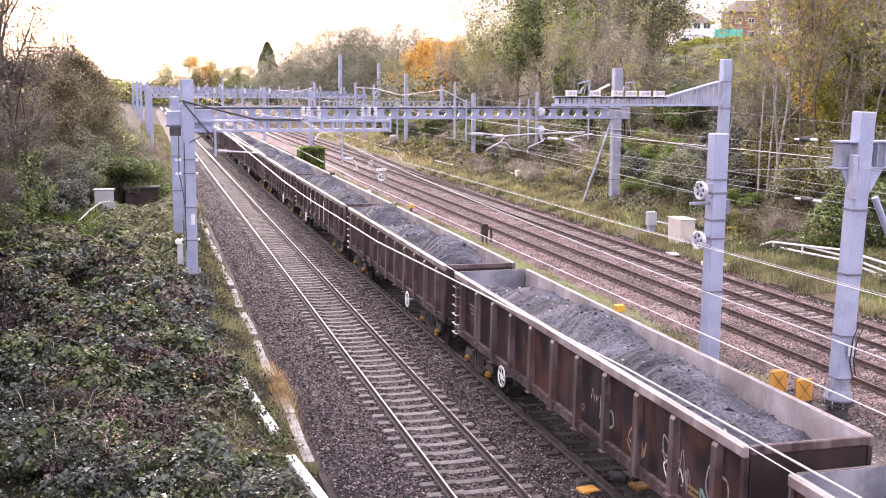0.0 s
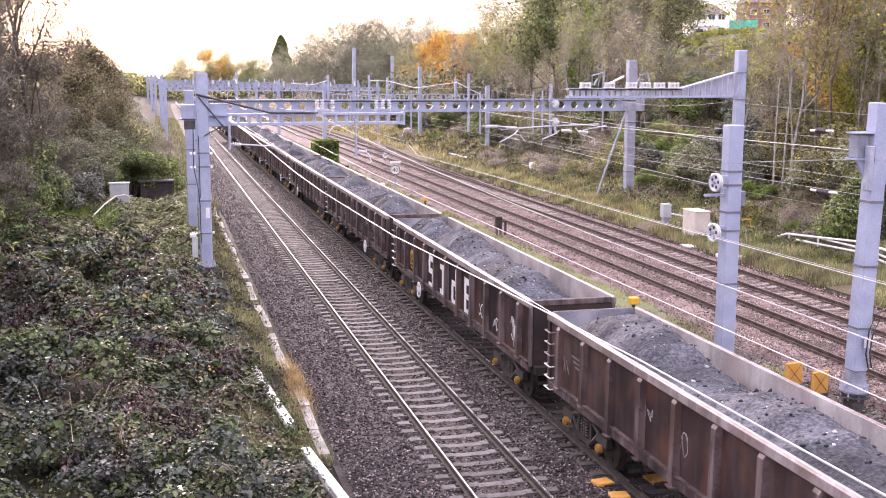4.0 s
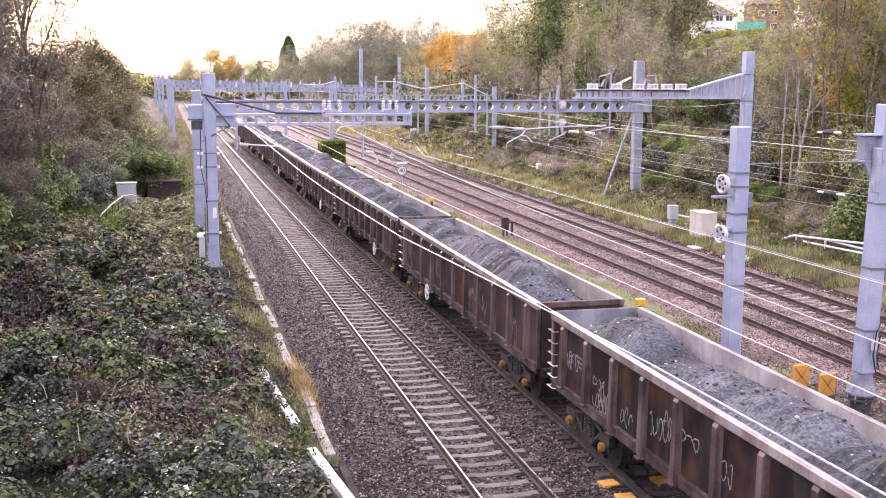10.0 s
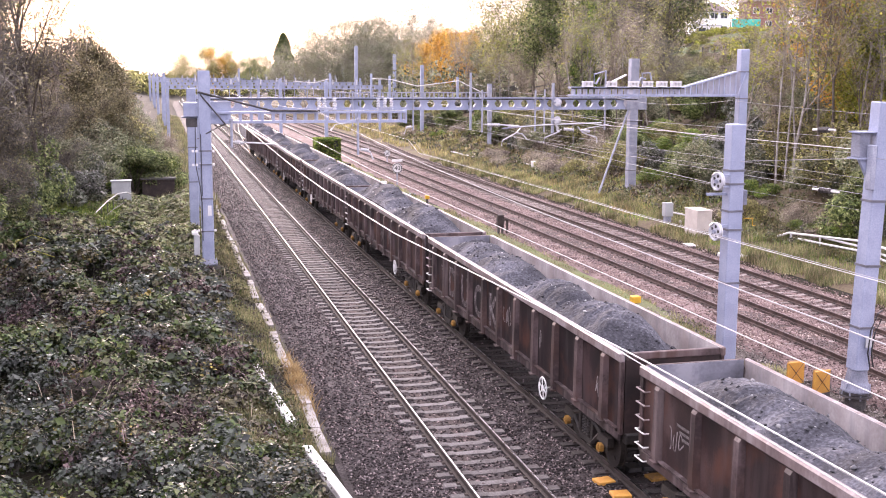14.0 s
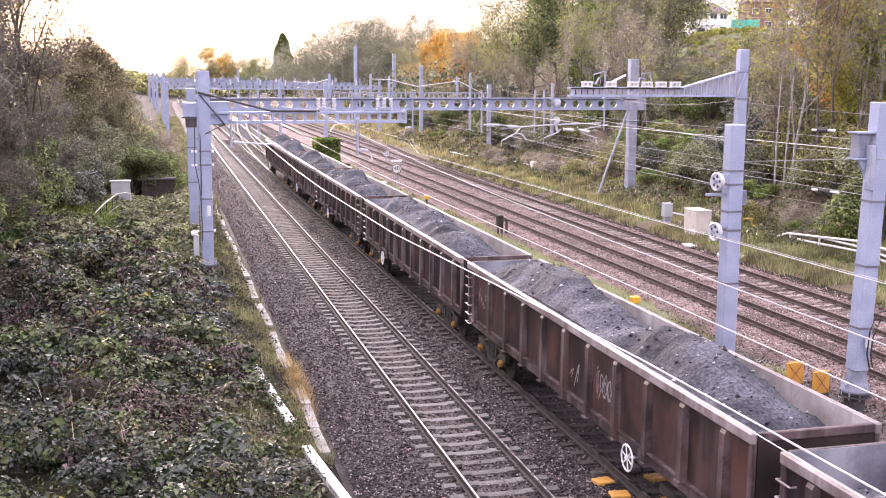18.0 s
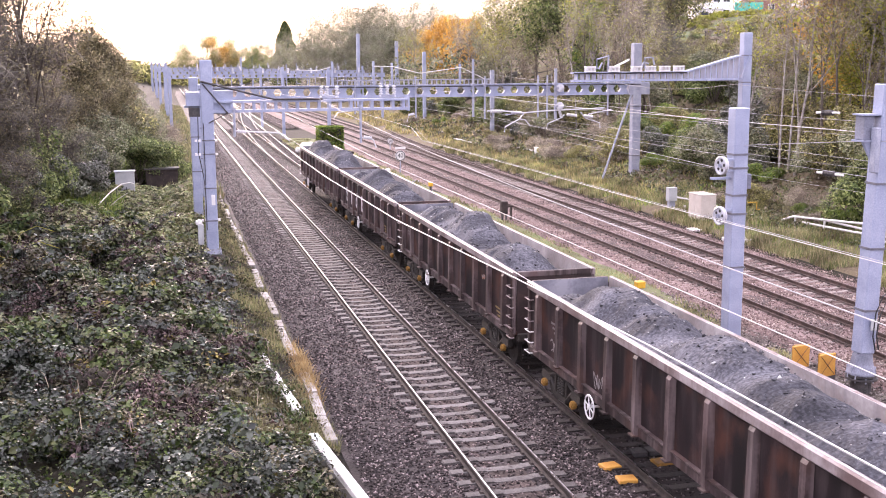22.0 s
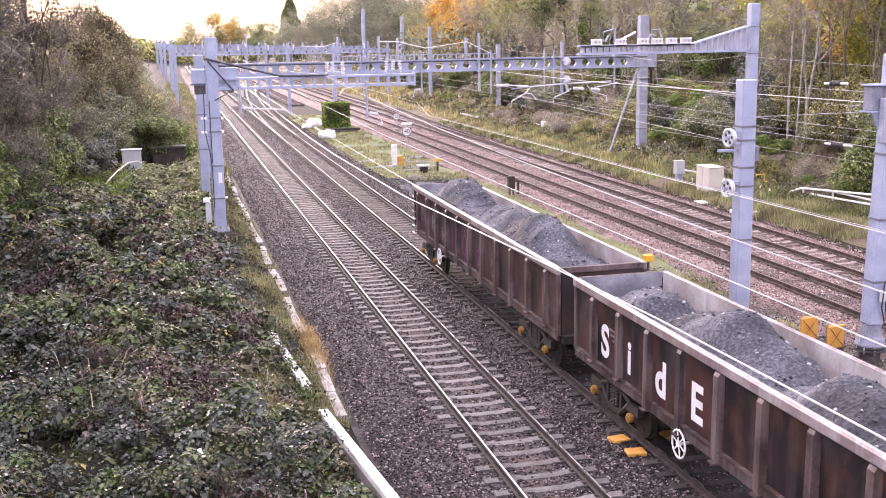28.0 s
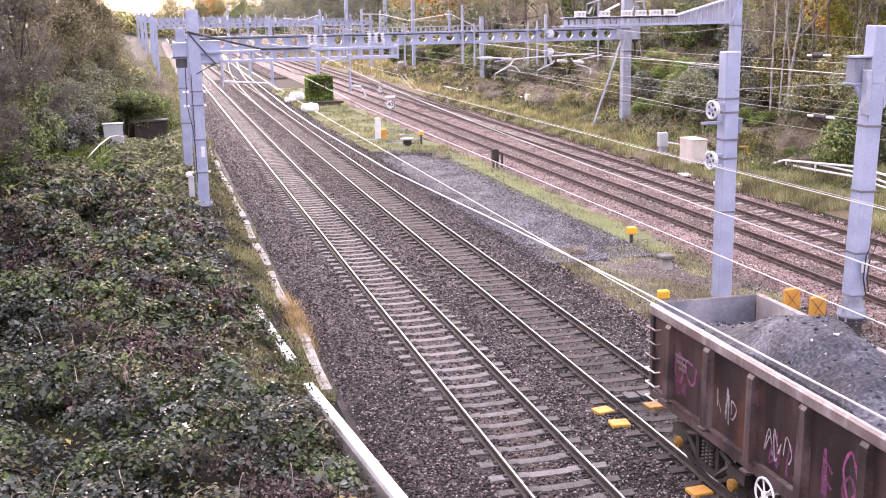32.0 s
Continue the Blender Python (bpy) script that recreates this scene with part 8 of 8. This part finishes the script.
M["dim_pink"] = material("washed_pink_graffiti", [(0.07, 0.02, 0.045), (0.16, 0.05, 0.11)], 5.0, 0.7, 0.0, 30)
M["dim_paint"] = material("worn_stencil", [(0.09, 0.075, 0.07), (0.19, 0.17, 0.165)], 9.0, 0.7, 0.0, 30)
M["dim_yellow"] = material("worn_yellow_stencil", [(0.12, 0.08, 0.03), (0.26, 0.19, 0.07)], 9.0, 0.7, 0.0, 30)
M["rust_paint"] = material("faded_orange_graffiti", [(0.20, 0.09, 0.05), (0.34, 0.20, 0.13)], 9.0, 0.7, 0.0, 30)
rs = random.Random(5)
for i, s, z, w, h, mat in ((3, 50.9, 1.65, 0.8, 0.6, "white_paint"), (3, 49.4, 1.6, 0.8, 0.5, "white_paint"), (3, 47.8, 1.75, 0.8, 1.0, "white_paint"), 
                           (11, 199.2, 1.95, 0.8, 0.9, "pink_paint"), (11, 199.3, 1.6, 0.6, 0.5, "dim_pink"), (11, 195.9, 1.55, 0.9, 0.9, "dim_pink"), (11, 192.9, 1.5, 1.0, 0.6, "dim_pink"), (11, 197.7, 1.8, 0.7, 0.7, "faded_paint"), (11, 196.1, 1.7, 0.8, 0.6, "faded_paint"), (11, 194.5, 1.85, 0.9, 1.2, "pink_paint"), (11, 193.0, 1.8, 0.9, 1.1, "pink_paint"),
                           (11, 191.4, 1.7, 0.8, 1.0, "pink_paint"), (11, 189.8, 1.7, 0.7, 0.9, "faded_paint"), (11, 194.5, 1.6, 0.9, 0.9, "dim_pink"), (11, 191.3, 1.8, 0.9, 0.8, "dim_pink"), (11, 188.2, 1.7, 0.9, 1.0, "dim_pink"), (8, 150, 1.6, 0.7, 0.5, "faded_paint"), (8, 147.2, 1.5, 0.6, 0.6, "faded_paint"), (7, 125.5, 1.7, 0.6, 0.7, "faded_paint")):
    scrawl(i, s, z, w, h, mat, int(s * 10), 0.03 if "pink" in mat else 0.017)
M["green_paint"] = material("faded_green_graffiti", [(0.10, 0.20, 0.15), (0.22, 0.34, 0.28)], 9.0, 0.7, 0.0, 30)
for s, z, hh, mat in ((11.3, 1.9, 0.8, "faded_paint"), (11.4, 1.5, 0.5, "green_paint"), (12.9, 1.95, 0.6, "faded_paint"), (12.8, 1.55, 0.6, "white_paint"), (14.3, 1.7, 0.6, "rust_paint"), (14.4, 1.5, 0.5, "dim_yellow"), (15.8, 1.75, 0.5, "green_paint"), (17.4, 1.6, 0.4, "dim_paint")):
    scrawl(1, s, z, 0.85, hh, mat, int(s * 17), 0.026)
# panel after panel of scribbles on the wagon that carries most
for k in range(9):
    s = JOINTS[5] - 1.9 - 1.505 * k
    for z, hh in ((1.95, 0.4), (1.45, 0.45)):
        if rs.random() < 0.8:
            scrawl(4, s + rs.uniform(-0.15, 0.15), z + rs.uniform(-0.12, 0.12), rs.uniform(0.6, 0.95), hh * rs.uniform(0.8, 1.4), rs.choice(("faded_paint", "faded_paint", "dim_paint", "rust_paint")), int(s * 13 + z * 10), 0.017)
for i in (0, 1, 2, 4, 5, 6, 7):
    y0, y1 = JOINTS[i], JOINTS[i + 1]
    for k in range(6 if i in (4, 5) else 3):
        s = y0 + 1.4 + rs.random() * (y1 - y0 - 2.8)
        scrawl(i, s, rs.uniform(1.5, 2.0), rs.uniform(0.5, 0.9), rs.uniform(0.4, 0.9), "faded_paint", int(s * 7), 0.016)
for i in range(12):
    y0, y1 = JOINTS[i], JOINTS[i + 1]
    for s, z, mat in ((y1 - 2.3, 2.1, "dim_paint"), (y0 + 2.4, 1.5, "dim_yellow")):
        if mat == "dim_yellow" and i not in (1, 9, 10):
            continue
        for k in range(3):
            bm = boxes((-SIDE_X - 0.007, -SIDE_X - 0.001, s - (y0 + y1) / 2 - 0.24, s - (y0 + y1) / 2 + 0.24 - 0.1 * k, z - 0.11 * k, z - 0.11 * k + 0.05))
            part("stencil_bar", bm, M[mat], WAGONS[i])
scrawl(9, 156.2, 2.17, 0.42, 0.2, "rust_paint", 77, 0.03)
scrawl(9, 156.2, 2.15, 0.34, 0.14, "faded_paint", 78, 0.018)


# ---- what moves ----
def shift(t):
    """How far the train has come at t seconds; it slows a little."""
    lag = ((0, 4.4), (1, 3.75), (2, 3.15), (4, 2.2), (6, 1.4), (9, 0.6), (13, 0.05), (18, 0.0), (24, 0.0), (28, 0.25), (32, 0.5))
    for (t0, c0), (t1, c1) in zip(lag, lag[1:]):
        if t <= t1:
            f = (t - t0) / (t1 - t0)
            return 5.7 * t - c0 - (c1 - c0) * f
    return 5.7 * t - lag[-1][1]


def motions():
    times = [0, 1, 2, 3, 4, 5, 6, 7.5, 9, 11, 13, 15.5, 18, 21, 24, 26, 28, 30, 32]
    for thing in WAGONS + LOADS:
        x, y, z = thing.matrix_basis.translation
        walk(thing, [(t, pose(x, y - shift(t), z)) for t in times])
    for w in WAGONS:
        y = w.matrix_basis.translation.y + shift(32)
        for b in w.children:
            if not b.name.startswith("bogie"):
                continue
            for s in b.children:
                if not s.name.startswith("wheelset"):
                    continue
                at = s.matrix_basis.translation.copy()
                rows, last = [], None
                for k in range(0, 321):
                    t = k / 10
                    place = y - shift(t)
                    if k in (0, 320) or 8 < place < 70:
                        rows.append((t, pose(at.x, at.y, at.z, math.degrees(shift(t) / 0.46) % 360 if 8 < place < 70 else 0)))
                # only the stretch in view turns; the rest rests
                walk(s, rows)


motions()
